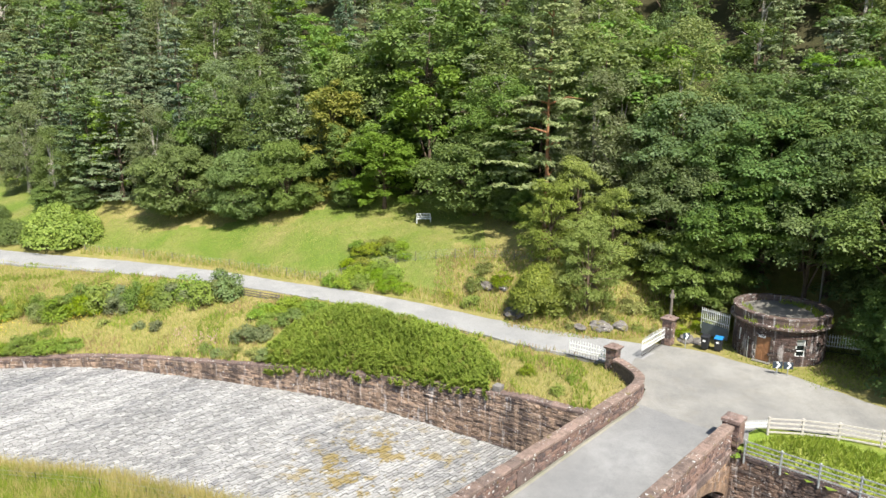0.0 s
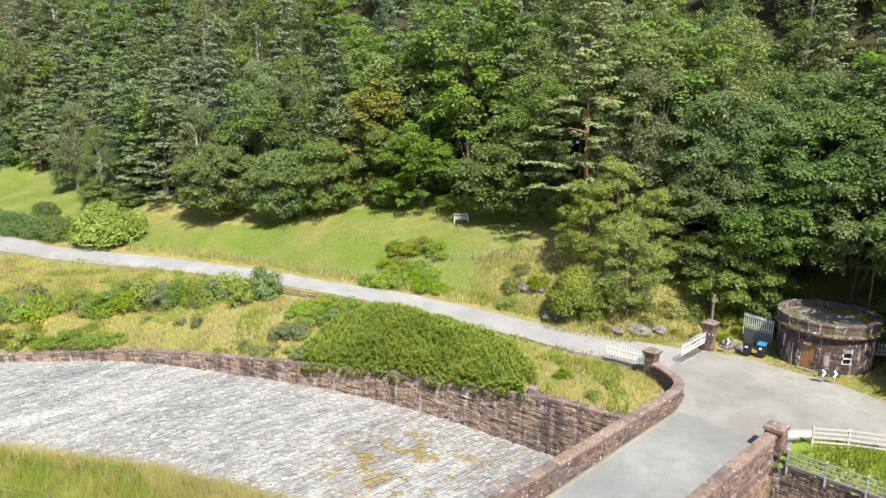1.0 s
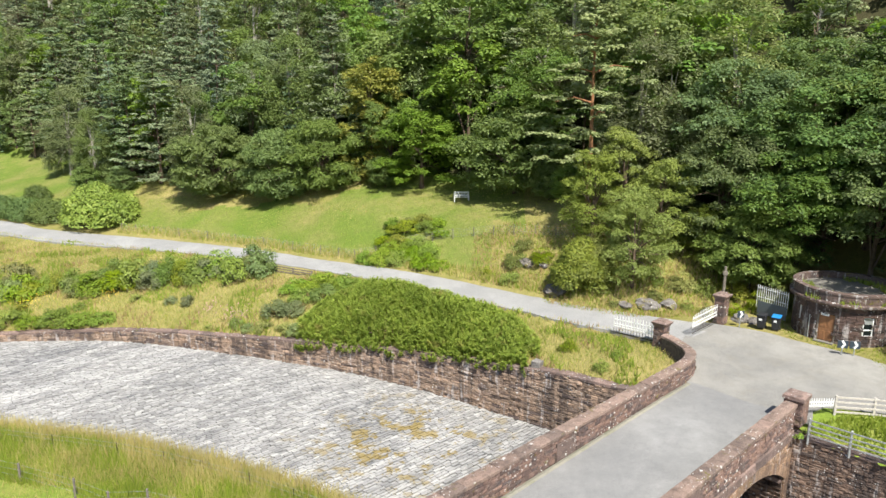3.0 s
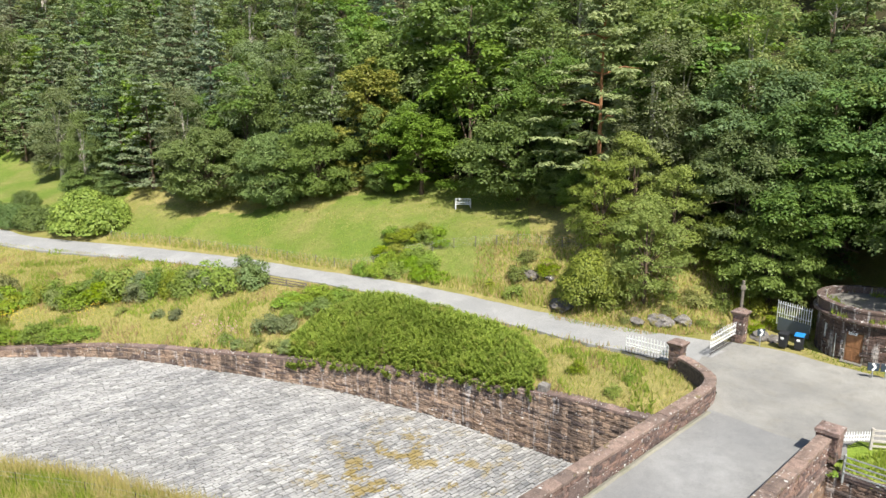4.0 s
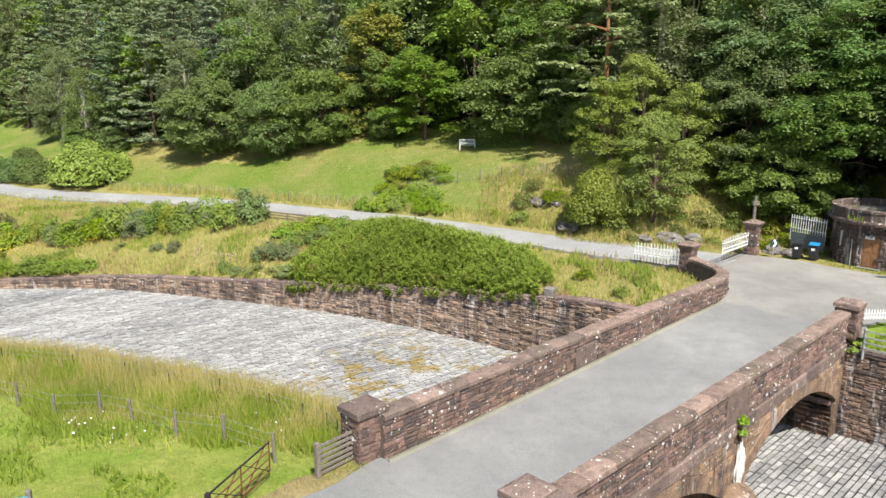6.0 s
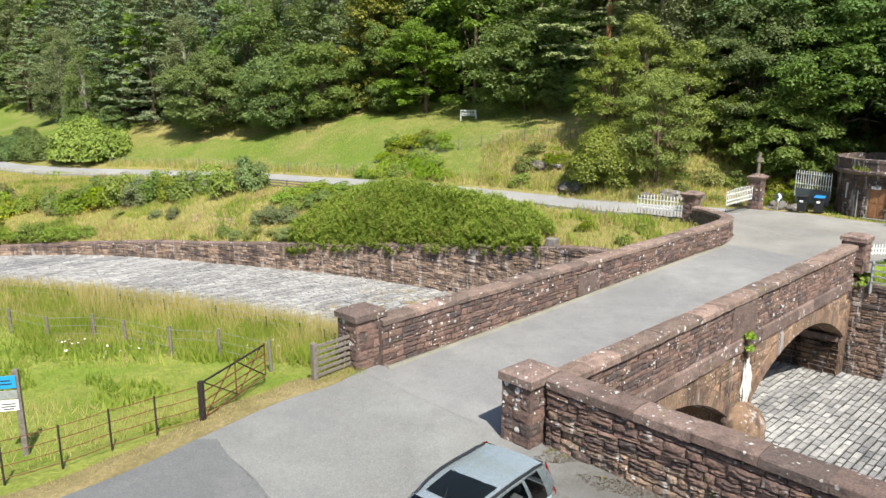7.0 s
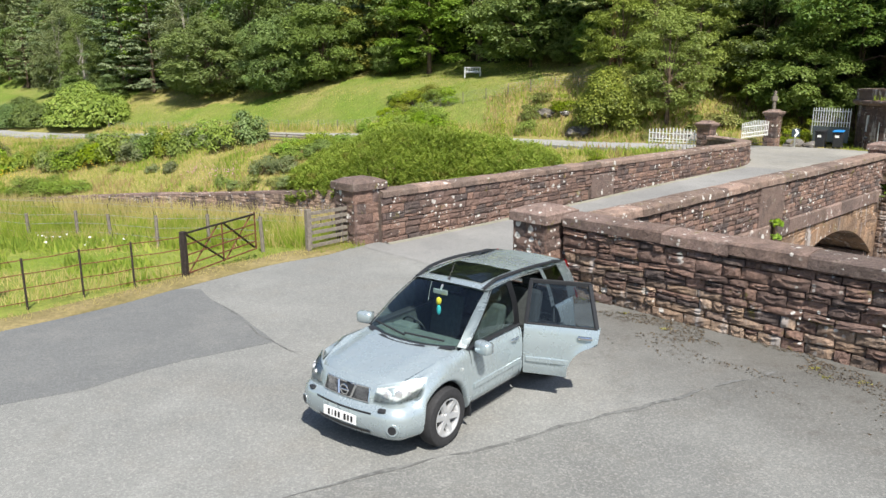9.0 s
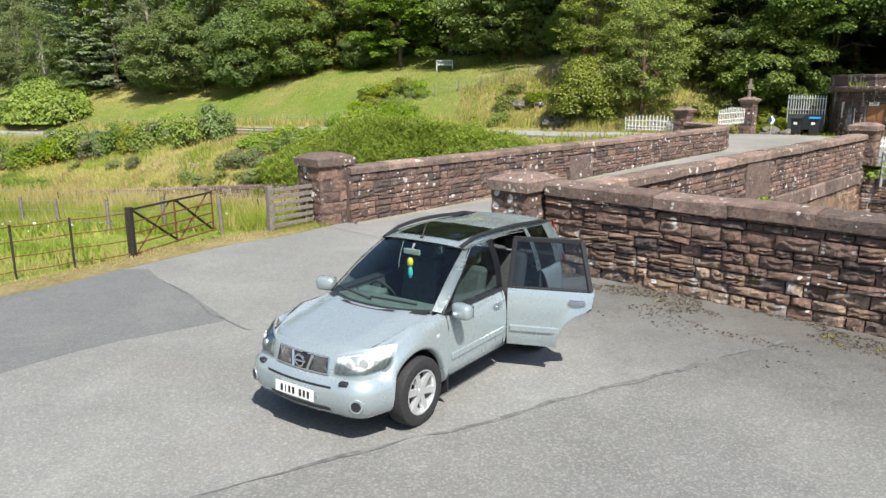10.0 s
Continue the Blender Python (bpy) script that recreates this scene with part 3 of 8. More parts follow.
def wall_core(name, line, left, right, z0, z1, material, parent, steps=0.8):
    """A solid wall that follows a line, from left to right of it."""
    total = line[1][-1]
    n = max(1, round(total / steps))
    verts, faces = [], []
    for i in range(n + 1):
        d = total * i / n
        spot, t = along(line, d)
        r = Vector((t.y, -t.x))
        for off, z in ((left, z0(d)), (right, z0(d)), (right, z1(d)), (left, z1(d))):
            p = spot + r * off
            verts.append((p.x, p.y, z))
    for i in range(n):
        a = 4 * i
        for k in range(4):
            faces.append((a + k, a + (k + 1) % 4, a + 4 + (k + 1) % 4, a + 4 + k))
    faces += [(3, 2, 1, 0), (4 * n, 4 * n + 1, 4 * n + 2, 4 * n + 3)]
    return mesh_of(name, verts, faces, material, parent)


def copings(line, left, right, z, thick, parent, material=None, lengths=(0.95, 1.5), seed=3, slope=0.03):
    """Coping stones end to end along a line, each one its own piece."""
    rng = random.Random(seed)
    total, d = line[1][-1], 0.0
    while d < total - 0.05:
        b = min(total, d + rng.uniform(*lengths))
        if total - b < 0.4:
            b = total
        n = max(1, round((b - d) / 0.5))
        bm = bmesh.new()
        rings = []
        tip = rng.uniform(-0.012, 0.012)
        for i in range(n + 1):
            q = d + 0.006 + (b - d - 0.012) * i / n
            spot, t = along(line, q)
            r = Vector((t.y, -t.x))
            top = z(q) + tip
            ring = []
            c = 0.035
            for off, h in ((left, top - thick), (right, top - thick), (right, top - c - slope), (right - c, top - slope), ((left + right) / 2, top), (left + c, top - slope), (left, top - c - slope)):
                p = spot + r * off
                ring.append(bm.verts.new((p.x + rng.uniform(-0.008, 0.008), p.y + rng.uniform(-0.008, 0.008), h + rng.uniform(-0.007, 0.007))))
            rings.append(ring)
        k = len(rings[0])
        for ra, rb in zip(rings, rings[1:]):
            for i in range(k):
                bm.faces.new((ra[i], ra[(i + 1) % k], rb[(i + 1) % k], rb[i]))
        bm.faces.new(rings[0][::-1])
        bm.faces.new(rings[-1])
        bmesh.ops.recalc_face_normals(bm, faces=bm.faces)
        part("coping_stone", bm, material or M_COPE, parent)
        d = b


def pillar(name, centre, axis, wide, deep, base, top, label, cap_out=0.06, cap_h=0.3, step_cap=False):
    """A square pier of dressed blocks with a slab on top."""
    thing = empty(name, Matrix.Translation((centre[0], centre[1], base)), label, "gate pier")
    ang = math.atan2(axis[1], axis[0])
    turn = Matrix.Rotation(ang, 4, "Z")
    rng = random.Random(int(centre[0] * 100))
    h = top - base - cap_h
    bm = bmesh.new()
    add_box(bm, (wide - 0.1, deep - 0.1, h), (0, 0, h / 2), turn)
    part("core", bm, M_JOINT, thing)
    meshes = block_meshes(M_STONE)
    z, flip = 0.0, 0
    while z < h - 0.05:
        ch = min(rng.uniform(0.24, 0.33), h - z)
        if h - z - ch < 0.12:
            ch = h - z
        for side in range(4):
            span, out = (wide, deep / 2) if side % 2 == 0 else (deep, wide / 2)
            cut = span * (0.62 if (flip + side) % 2 else 0.38) - span / 2
            for a, b in ((-span / 2, cut), (cut, span / 2)):
                ob = new("block", meshes[rng.randrange(10)])
                ob.parent = thing
                ob.matrix_basis = turn @ Matrix.Rotation(side * math.pi / 2 + math.pi, 4, "Z") @ Matrix.Translation(((a + b) / 2, out - 0.012, z + ch / 2)) @ Matrix.Diagonal((b - a - 0.006, 0.09, ch - 0.008, 1))
        z += ch
        flip += 1
    bm = bmesh.new()
    w2, d2 = wide / 2 + cap_out, deep / 2 + cap_out
    levels = [(1.0, h), (1.0, h + cap_h * 0.62), (0.96, h + cap_h * 0.68), (0.55, h + cap_h)]
    if step_cap:
        levels = [(0.84, h), (0.86, h + 0.08), (1.0, h + 0.14), (1.06, h + 0.2), (1.08, h + 0.27), (0.94, h + 0.3), (0.62, h + 0.36), (0.55, h + 0.42)]
    rings = [[bm.verts.new((sx * w2 * f + rng.uniform(-0.008, 0.008), sy * d2 * f + rng.uniform(-0.008, 0.008), zz)) for sx, sy in ((-1, -1), (1, -1), (1, 1), (-1, 1))] for f, zz in levels]
    for ra, rb in zip(rings, rings[1:]):
        for i in range(4):
            bm.faces.new((ra[i], ra[(i + 1) % 4], rb[(i + 1) % 4], rb[i]))
    bm.faces.new(rings[0][::-1])
    bm.faces.new(rings[-1])
    bmesh.ops.rotate(bm, verts=bm.verts, cent=(0, 0, 0), matrix=Matrix.Rotation(ang, 3, "Z"))
    part("cap", bm, M_COPE, thing, "weathered sandstone cap slab")
    return thing


# ---- the bridge ----
TOP = 1.44
bridge = empty("bridge", None, "red sandstone road bridge with two segmental arches", "bridge", "", "structure")
SPANS = ((17.3, 26.4), (28.1, 37.75))
CROWN, SPRING = -1.1, -2.65


def arch_z(s):
    """Underside of the arches; None over solid masonry."""
    for a, b in SPANS:
        if a < s < b:
            half, rise = (b - a) / 2, CROWN - SPRING
            r = (half * half + rise * rise) / (2 * rise)
            return CROWN - r + math.sqrt(max(0.0, r * r - (s - (a + b) / 2) ** 2))
    return None


def bridge_body():
    """The deck and its arches, cut right through, in slices along the bridge."""
    low, top = -5.0, -0.12
    cuts = {16.6, 39.3}
    for a, b in SPANS:
        cuts |= {a, a + 0.0001, b, b - 0.0001} | {a + (b - a) * i / 30 for i in range(1, 30)}
    cuts = sorted(cuts)
    bm = bmesh.new()
    rows = []
    for s in cuts:
        z = arch_z(s)
        z = low if z is None else max(z, SPRING)
        rows.append([bm.verts.new(br(s, w, h)) for w, h in ((-18.98, z), (-12.14, z), (-12.14, top), (-18.98, top))])
    for p, q in zip(rows, rows[1:]):
        for k in range(4):
            bm.faces.new((p[k], p[(k + 1) % 4], q[(k + 1) % 4], q[k]))
    bm.faces.new(rows[0])
    bm.faces.new(rows[-1])
    bmesh.ops.recalc_face_normals(bm, faces=bm.faces)
    part("arch_barrel", bm, M_ARCH, bridge, "warm sandstone arch barrel and pier")


bridge_body()
left_line = smooth_line([tuple(br(16.9, -18.4).to_2d()), tuple(br(22, -18.4).to_2d()), tuple(br(27, -18.4).to_2d()), tuple(br(32, -18.4).to_2d()), tuple(br(37.6, -18.4).to_2d()),
                         (11.7, 42.2), (12.25, 43.6), (12.1, 44.8), (11.65, 46.1), (11.3, 46.7)], 5)
LEFT = arc(left_line)
RIGHT = arc([br(16.9, -12.3).to_2d(), br(38.0, -12.3).to_2d()])
wall_core("left_parapet_core", LEFT, -0.5, -0.05, lambda d: -0.3, lambda d: TOP - 0.2, M_JOINT, bridge)
wall_core("right_parapet_core", RIGHT, -0.3, 0.16, lambda d: -0.2, lambda d: TOP - 0.2, M_JOINT, bridge)
copings(LEFT, -0.6, 0.05, lambda d: TOP, 0.2, bridge, M_COPE_B, seed=5)
copings(RIGHT, -0.37, 0.28, lambda d: TOP + 0.02, 0.22, bridge, M_COPE_B, seed=6)
string = arc([br(16.9, -12.3).to_2d(), br(38.0, -12.3).to_2d()])
copings(string, -0.1, 0.27, lambda d: 0.0, 0.48, bridge, M_COPE, (1.1, 1.7), 8, 0.01)
NEAR_SPOT = (1.0, 12.0)
panel = lambda d, z: abs(d - 17.0) < 0.62 and z > 0.1
inner_base = lambda d: 0.30 * step(0, 22, d) - 0.05
lay(bridge, courses(LEFT, 1, 0.0, inner_base, lambda d: TOP - 0.2, seed=11, depth=0.09, skip=lambda d, z: abs(d - 10.45) < 0.75 and 0.2 < z < 1.0), M_STONE, "stone", NEAR_SPOT, 300)
face = courses(RIGHT, 1, 0.18, lambda d: 0.0, lambda d: TOP - 0.2, seed=12, skip=lambda d, z: abs(d - 10.15) < 0.92)
right_stones = empty("right_parapet", None, "coursed red sandstone parapet with white lichen spots", "parapet", "", "structure")
lay(right_stones, face, M_STONE, "stone", NEAR_SPOT, 300)
inner = courses(RIGHT, -1, 0.32, lambda d: -0.02 + 0.3 * step(0, 22, d), lambda d: TOP - 0.2, seed=14)
lay(right_stones, inner, M_STONE, "stone", NEAR_SPOT, 0)
bm = bmesh.new()
add_box(bm, (1.8, 0.2, 1.22), br(27.05, -12.16, 0.61), Matrix.Rotation(math.atan2(D2.y, D2.x), 4, "Z"), 0.02)
part("pier_panel", bm, M_COPE, right_stones, "plain dressed stone panel over the pier")
bm = bmesh.new()
add_box(bm, (1.45, 0.16, 0.85), br(27.35, -18.42, 0.56), Matrix.Rotation(math.atan2(D2.y, D2.x), 4, "Z"), 0.02)
part("parapet_panel", bm, M_COPE, bridge, "plain dressed stone panel")
spandrel = courses(RIGHT, 1, 0.17, lambda d: -4.6, lambda d: -0.48, (0.2, 0.3), (0.4, 0.8), seed=15,
                   skip=lambda d, z: any(a - 0.1 < d + 16.9 < b + 0.1 for a, b in SPANS) and z < (arch_z(d + 16.9) or SPRING) + 0.6)
lay(bridge, spandrel, M_ARCH, "stone", (8.8, 29.4), 0)


def voussoirs():
    for a, b in SPANS:
        half, rise = (b - a) / 2, CROWN - SPRING
        r = (half * half + rise * rise) / (2 * rise)
        mid, low = (a + b) / 2, CROWN - r
        span = math.asin(half / r)
        n = 27
        for i in range(n):
            t0, t1 = -span + 2 * span * i / n + 0.001, -span + 2 * span * (i + 1) / n - 0.001
            bm = bmesh.new()
            ring = []
            for w in (-12.16, -12.085):
                ring.append([bm.verts.new(br(mid + rr * math.sin(t), w, low + rr * math.cos(t))) for t, rr in ((t0, r), (t1, r), (t1, r + 0.55), (t0, r + 0.55))])
            for k in range(4):
                bm.faces.new((ring[0][k], ring[0][(k + 1) % 4], ring[1][(k + 1) % 4], ring[1][k]))
            bm.faces.new(ring[1])
            bmesh.ops.recalc_face_normals(bm, faces=bm.faces)
            part("voussoir", bm, M_ARCH, bridge)


voussoirs()
ABUT = arc([br(37.72, -18.9).to_2d(), br(37.72, -12.2).to_2d()])
lay(bridge, courses(ABUT, -1, 0.03, lambda d: -4.7, lambda d: SPRING + 0.05, (0.18, 0.28), (0.4, 0.8), 0.1, 17, None, 0.04), M_STONE_W, "stone", (14, 36), 0)
bm = bmesh.new()
for s0 in (37.62, 28.2):
    add_box(bm, (0.35, 6.6, 0.28), br(s0, -15.55, SPRING - 0.1), Matrix.Rotation(math.atan2(D2.y, D2.x), 4, "Z"), 0.03)
part("springing_stone", bm, M_COPE, bridge)
bm = bmesh.new()
rings = []
for z, r in ((-4.6, 0.95), (-2.9, 0.9), (-2.6, 0.7), (-2.3, 0.1)):
    rings.append([bm.verts.new(br(27.25 + 0.85 * math.cos(a) * min(1, r + 0.1), -12.1 + r * math.sin(a), z)) for a in [math.pi * k / 10 for k in range(11)]])
for p, q in zip(rings, rings[1:]):
    for k in range(10):
        bm.faces.new((p[k], p[k + 1], q[k + 1], q[k]))
bmesh.ops.recalc_face_normals(bm, faces=bm.faces)
part("cutwater", bm, M_ARCH, bridge, "rounded sandstone cutwater of the pier", True)
bm = bmesh.new()
bmesh.ops.create_icosphere(bm, subdivisions=4, radius=1.0)
for v in bm.verts:
    v.co *= 1 + 0.3 * noise.noise(v.co * 2.2) + 0.15 * noise.noise(v.co * 6.0)
    v.co = Vector((v.co.x * (0.26 - 0.1 * v.co.z), v.co.y * 0.14, v.co.z * 0.85))
bmesh.ops.rotate(bm, verts=bm.verts, cent=(0, 0, 0), matrix=Matrix.Rotation(math.atan2(D2.y, D2.x), 3, "Z"))
bmesh.ops.translate(bm, verts=bm.verts, vec=br(27.5, -12.04, -1.75))
part("lime_crust", bm, plain("white_lime_crust", (0.62, 0.6, 0.56), 0.9, 0, 0.2, 0.35, 5), bridge, "white lime crust run down the pier", True)
pillar("gate_pier", tuple(br(16.58, -12.62).to_2d()), D2, 1.0, 0.86, -0.05, 1.78, "square red sandstone pier at the bridge end")
pillar("gate_pier", tuple(br(16.6, -19.0).to_2d()), D2, 1.05, 0.9, -0.05, 1.78, "square red sandstone pier beside the slatted gate")
pillar("gate_pier", tuple(br(38.45, -12.25).to_2d()), D2, 0.95, 0.95, 0.2, 1.86, "square red sandstone pier at the far bridge end")
pillar("gate_pier", (11.0, 47.2), D2, 0.75, 0.75, 0.3, 2.2, "sandstone gate pier with a mossy moulded cap", 0.1, 0.42, True)
pillar("gate_pier", (16.25, 52.45), D2, 0.75, 0.75, 0.35, 2.62, "sandstone gate pier with a moulded cap", 0.1, 0.42, True)

# near wing wall
WING = arc([br(16.7, -12.1).to_2d(), br(16.7, 12).to_2d()])
wing = empty("wing_wall", None, "coursed red sandstone wall with heavy coping", "wall", "", "structure")
wall_core("core", WING, -0.45, 0.055, lambda d: -5.2, lambda d: 1.42, M_JOINT, wing)
copings(WING, -0.5, 0.2, lambda d: 1.66, 0.25, wing, None, (1.0, 1.35), 21)
pick = random.Random(77)
red, bleached = [], []
for m in courses(WING, 1, 0.13, lambda d: -0.05, lambda d: 1.42, (0.1, 0.24), (0.2, 0.66), 0.13, 22, None, 0.05):
    run = (m.translation.to_2d() - WING[0][0]).length
    (bleached if run < 7.0 and m.translation.z < 0.85 - 0.07 * run and pick.random() < 0.75 else red).append(m)
lay(wing, red, M_STONE, "stone", (4, 18), 260)
lay(wing, bleached, M_STONE_P, "stone", (4, 18), 60)
lay(wing, courses(WING, -1, 0.47, lambda d: -4.8, lambda d: 1.42, (0.2, 0.3), (0.4, 0.8), 0.1, 23), M_STONE_W, "stone", (4, 18), 0)

# far wing wall beside the fenced bank
WING2 = arc([br(38.45, -12.2).to_2d(), br(38.45, 14).to_2d()])
wing2 = empty("bank_wall", None, "dark wet red sandstone retaining wall", "wall", "", "structure")
wall_core("core", WING2, -0.5, 0.05, lambda d: -5.2, lambda d: -0.5, M_JOINT, wing2)
copings(WING2, -0.55, 0.16, lambda d: -0.3, 0.2, wing2, None, (0.8, 1.2), 24)
lay(wing2, courses(WING2, 1, 0.1, lambda d: -4.7, lambda d: -0.5, (0.16, 0.26), (0.3, 0.7), 0.1, 25, None, 0.04), M_STONE_W, "stone", (18, 33), 300)

# far spillway wall
FARW = arc(smooth_line(FAR_WALL, 6))
far_wall = empty("spillway_wall", None, "long stained sandstone retaining wall of the spillway", "wall", "", "structure")
fz1 = lambda d: far_top(along(FARW, d)[0].x)
fz0 = lambda d: floor_z(*along(FARW, d)[0]) - 0.1
wall_core("core", FARW, -0.1, 0.75, fz0, lambda d: fz1(d) - 0.12, M_JOINT, far_wall, 1.5)
SHORT = arc([p for p in FARW[0] if p.x > -60])
copings(SHORT, -0.16, 0.8, lambda d: fz1(d) + 0.05 * noise.noise(Vector((d * 0.4, 0, 0))), 0.22, far_wall, None, (0.6, 1.3), 31)
lay(far_wall, courses(SHORT, -1, 0.12, fz0, lambda d: fz1(d) - 0.2, (0.15, 0.3), (0.35, 0.95), 0.12, 32, None, 0.07), M_STONE_P, "stone", (2, 46), 300)
for d, extra in ((9.3, 0.42),):
    spot, t = along(FARW, d)
    bm = bmesh.new()
    hi, lo2 = fz1(d) + extra, fz0(d)
    add_box(bm, (0.6, 0.6, 0.62), (spot.x + t.y * 0.3, spot.y - t.x * 0.3, hi - 0.31), Matrix.Rotation(math.atan2(t.y, t.x), 4, "Z"), 0.03)
    part("pedestal", bm, M_SETT, far_wall, "pale dressed stone pedestal")
NEARW = arc(smooth_line(NEAR_WALL, 6))
near_wall = empty("spillway_near_wall", None, "low sandstone edge of the spillway under long grass", "wall", "", "structure")
nz = lambda d: ground_z(along(NEARW, d)[0].x - 0.3, along(NEARW, d)[0].y - 0.9) - 0.02
wall_core("core", NEARW, -0.7, 0.1, lambda d: -6.2, nz, M_STONE_W, near_wall, 1.5)


def spillway():
    """The sloping stone floor, sett by sett in courses across the flow."""
    flow, across = -N2, D2
    bed = [br(s, w).to_2d() for s, w in ((14, 60), (14, -110), (75, -110), (75, 60))]
    mesh_of("spillway_bed", [(p.x, p.y, floor_z(p.x, p.y) - 0.05) for p in bed], [(0, 1, 2, 3)], M_BED, kind="structure", label="dark joints under the spillway setts")
    floor_ob = empty("spillway_floor", None, "pale grey stone setts in long courses, mossy in places", "floor", "", "structure")
    rng = random.Random(4)
    box_v = [(-0.5, -0.5, 0), (0.5, -0.5, 0), (0.5, 0.5, 0), (-0.5, 0.5, 0)]
    def sett(i):
        r = random.Random(i)
        t = [(x * 0.92 + r.uniform(-0.02, 0.02), y * 0.74 + r.uniform(-0.04, 0.04), r.uniform(-0.015, 0.015)) for x, y, _ in box_v]
        b = [(x, y, -0.12) for x, y, _ in t]
        v = t + b
        f = [(0, 1, 2, 3)] + [(k, k + 4, (k + 1) % 4 + 4, (k + 1) % 4) for k in range(4)]
        return v, f
    kinds = [sett(i) for i in range(8)]
    meshes = []
    for v, f in kinds:
        me = bpy.data.meshes.new("sett")
        me.from_pydata(v, [], f)
        me.materials.append(M_SETT)
        meshes.append(me)
    vs, fs, at, count = [], [], 0, 0
    place = []
    u = -34.0
    while u < 82:
        long = rng.uniform(0.23, 0.28)
        s = 10.0 + rng.uniform(0, 0.4)
        while s < 82:
            wide = rng.uniform(0.34, 0.62)
            p = flow * (u + long / 2) + across * (s + wide / 2)
            s += wide
            if p.x > -62 and p.y < 66 and inside(CHANNEL, p.x, p.y):
                place.append((p.x, p.y, long, wide))
        u += long
    ang = math.atan2(across.y, across.x)
    place.sort(key=lambda q: abs(q[0] - 6) + abs(q[1] - 40))
    for i, (x, y, long, wide) in enumerate(place):
        m = pose(x, y, floor_z(x, y) + rng.uniform(-0.025, 0.025), 0, 1.2, math.degrees(ang)) @ Matrix.Diagonal((wide, long, 1, 1))
        k = rng.randrange(8)
        if i < 300:
            ob = new("sett", meshes[k])
            ob.parent = floor_ob
            ob.matrix_basis = m
        else:
            v, f = kinds[k]
            vs.append(np.array(v) @ np.array(m.to_3x3()).T + np.array(m.translation))
            fs += [tuple(q + at for q in g) for g in f]
            at += len(v)
    mesh_of("setts", np.concatenate(vs), fs, M_SETT_J, floor_ob, kind="stuff")
    print("setts", len(place))


def make_setts(name, rnd):
    k = Nodes(name)
    f = k.random() if rnd else k.geo.outputs["Random Per Island"]
    turn = k.add("ShaderNodeMapping", Vector=k.geo.outputs["Position"], Rotation=(0, 0, -math.atan2(D2.y, D2.x)))
    c = k.mix(f, (0.25, 0.247, 0.235), (0.4, 0.392, 0.37))
    pale = k.ramp(k.math("FRACT", k.math("MULTIPLY", f, 9.3)), 0.6, 0.95)
    c = k.mix(k.math("MULTIPLY", pale, 0.6), c, (0.6, 0.59, 0.56))
    white = k.ramp(k.noise(0.3, 5, 0.7, (0.35, 1.0, 1.0), turn.outputs[0]), 0.46, 0.62)
    c = k.mix(k.math("MULTIPLY", white, 0.6), c, (0.57, 0.56, 0.535))
    grain = k.noise(14, 6, 0.75)
    c = k.mix(k.ramp(grain, 0.3, 0.6), k.mix(0.5, c, (0.11, 0.11, 0.11)), c)
    # grey weathering drawn out along the courses
    streak = k.ramp(k.noise(0.8, 6, 0.75, (0.16, 1.0, 1.0), turn.outputs[0]), 0.42, 0.6)
    zone = k.ramp(k.noise(0.09, 4, 0.65), 0.36, 0.58)
    dark = k.ramp(k.math("FRACT", k.math("MULTIPLY", f, 5.1)), 0.25, 0.8)
    c = k.mix(k.math("MULTIPLY", k.math("MULTIPLY", streak, k.math("ADD", k.math("MULTIPLY", zone, 0.7), 0.25)), k.math("ADD", k.math("MULTIPLY", dark, 0.55), 0.4)), c, (0.13, 0.132, 0.138))
    spot = k.add("ShaderNodeVectorMath", Vector=k.geo.outputs["Position"])
    spot.operation = "DISTANCE"
    spot.inputs[1].default_value = (-5.0, 42.8, -4.9)
    near = k.ramp(spot.outputs["Value"], 10.0, 3.0)
    moss = k.math("MULTIPLY", k.ramp(k.math("ADD", k.noise(0.55, 6, 0.8), k.math("MULTIPLY", near, 0.08)), 0.6, 0.63), k.math("ADD", k.math("MULTIPLY", near, 0.85), 0.05))
    c = k.mix(k.math("MULTIPLY", moss, 0.9), c, (0.25, 0.18, 0.04))
    k.bump(grain, 0.7, 0.03)
    return k.done(c, 0.85, 0, 0.25)


M_SETT, M_SETT_J = make_setts("pale_spillway_sett", True), make_setts("pale_spillway_setts_far", False)
spillway()

# ---- the car ----


def car_paint():
    k = Nodes("silver_car_paint")
    flake = k.noise(420, 2)
    c = k.mix(k.ramp(flake, 0.3, 0.7), (0.342, 0.404, 0.424), (0.428, 0.494, 0.514))
    dust = k.ramp(k.noise(3.0, 5, 0.7), 0.5, 0.8)
    c = k.mix(k.math("MULTIPLY", dust, 0.25), c, (0.39, 0.4, 0.39))
    m = k.done(c, k.math("ADD", k.math("MULTIPLY", dust, 0.12), 0.27), 0.5, 0.5)
    k.bsdf.inputs["Coat Weight"].default_value = 0.5
    k.bsdf.inputs["Coat Roughness"].default_value = 0.06
    return m


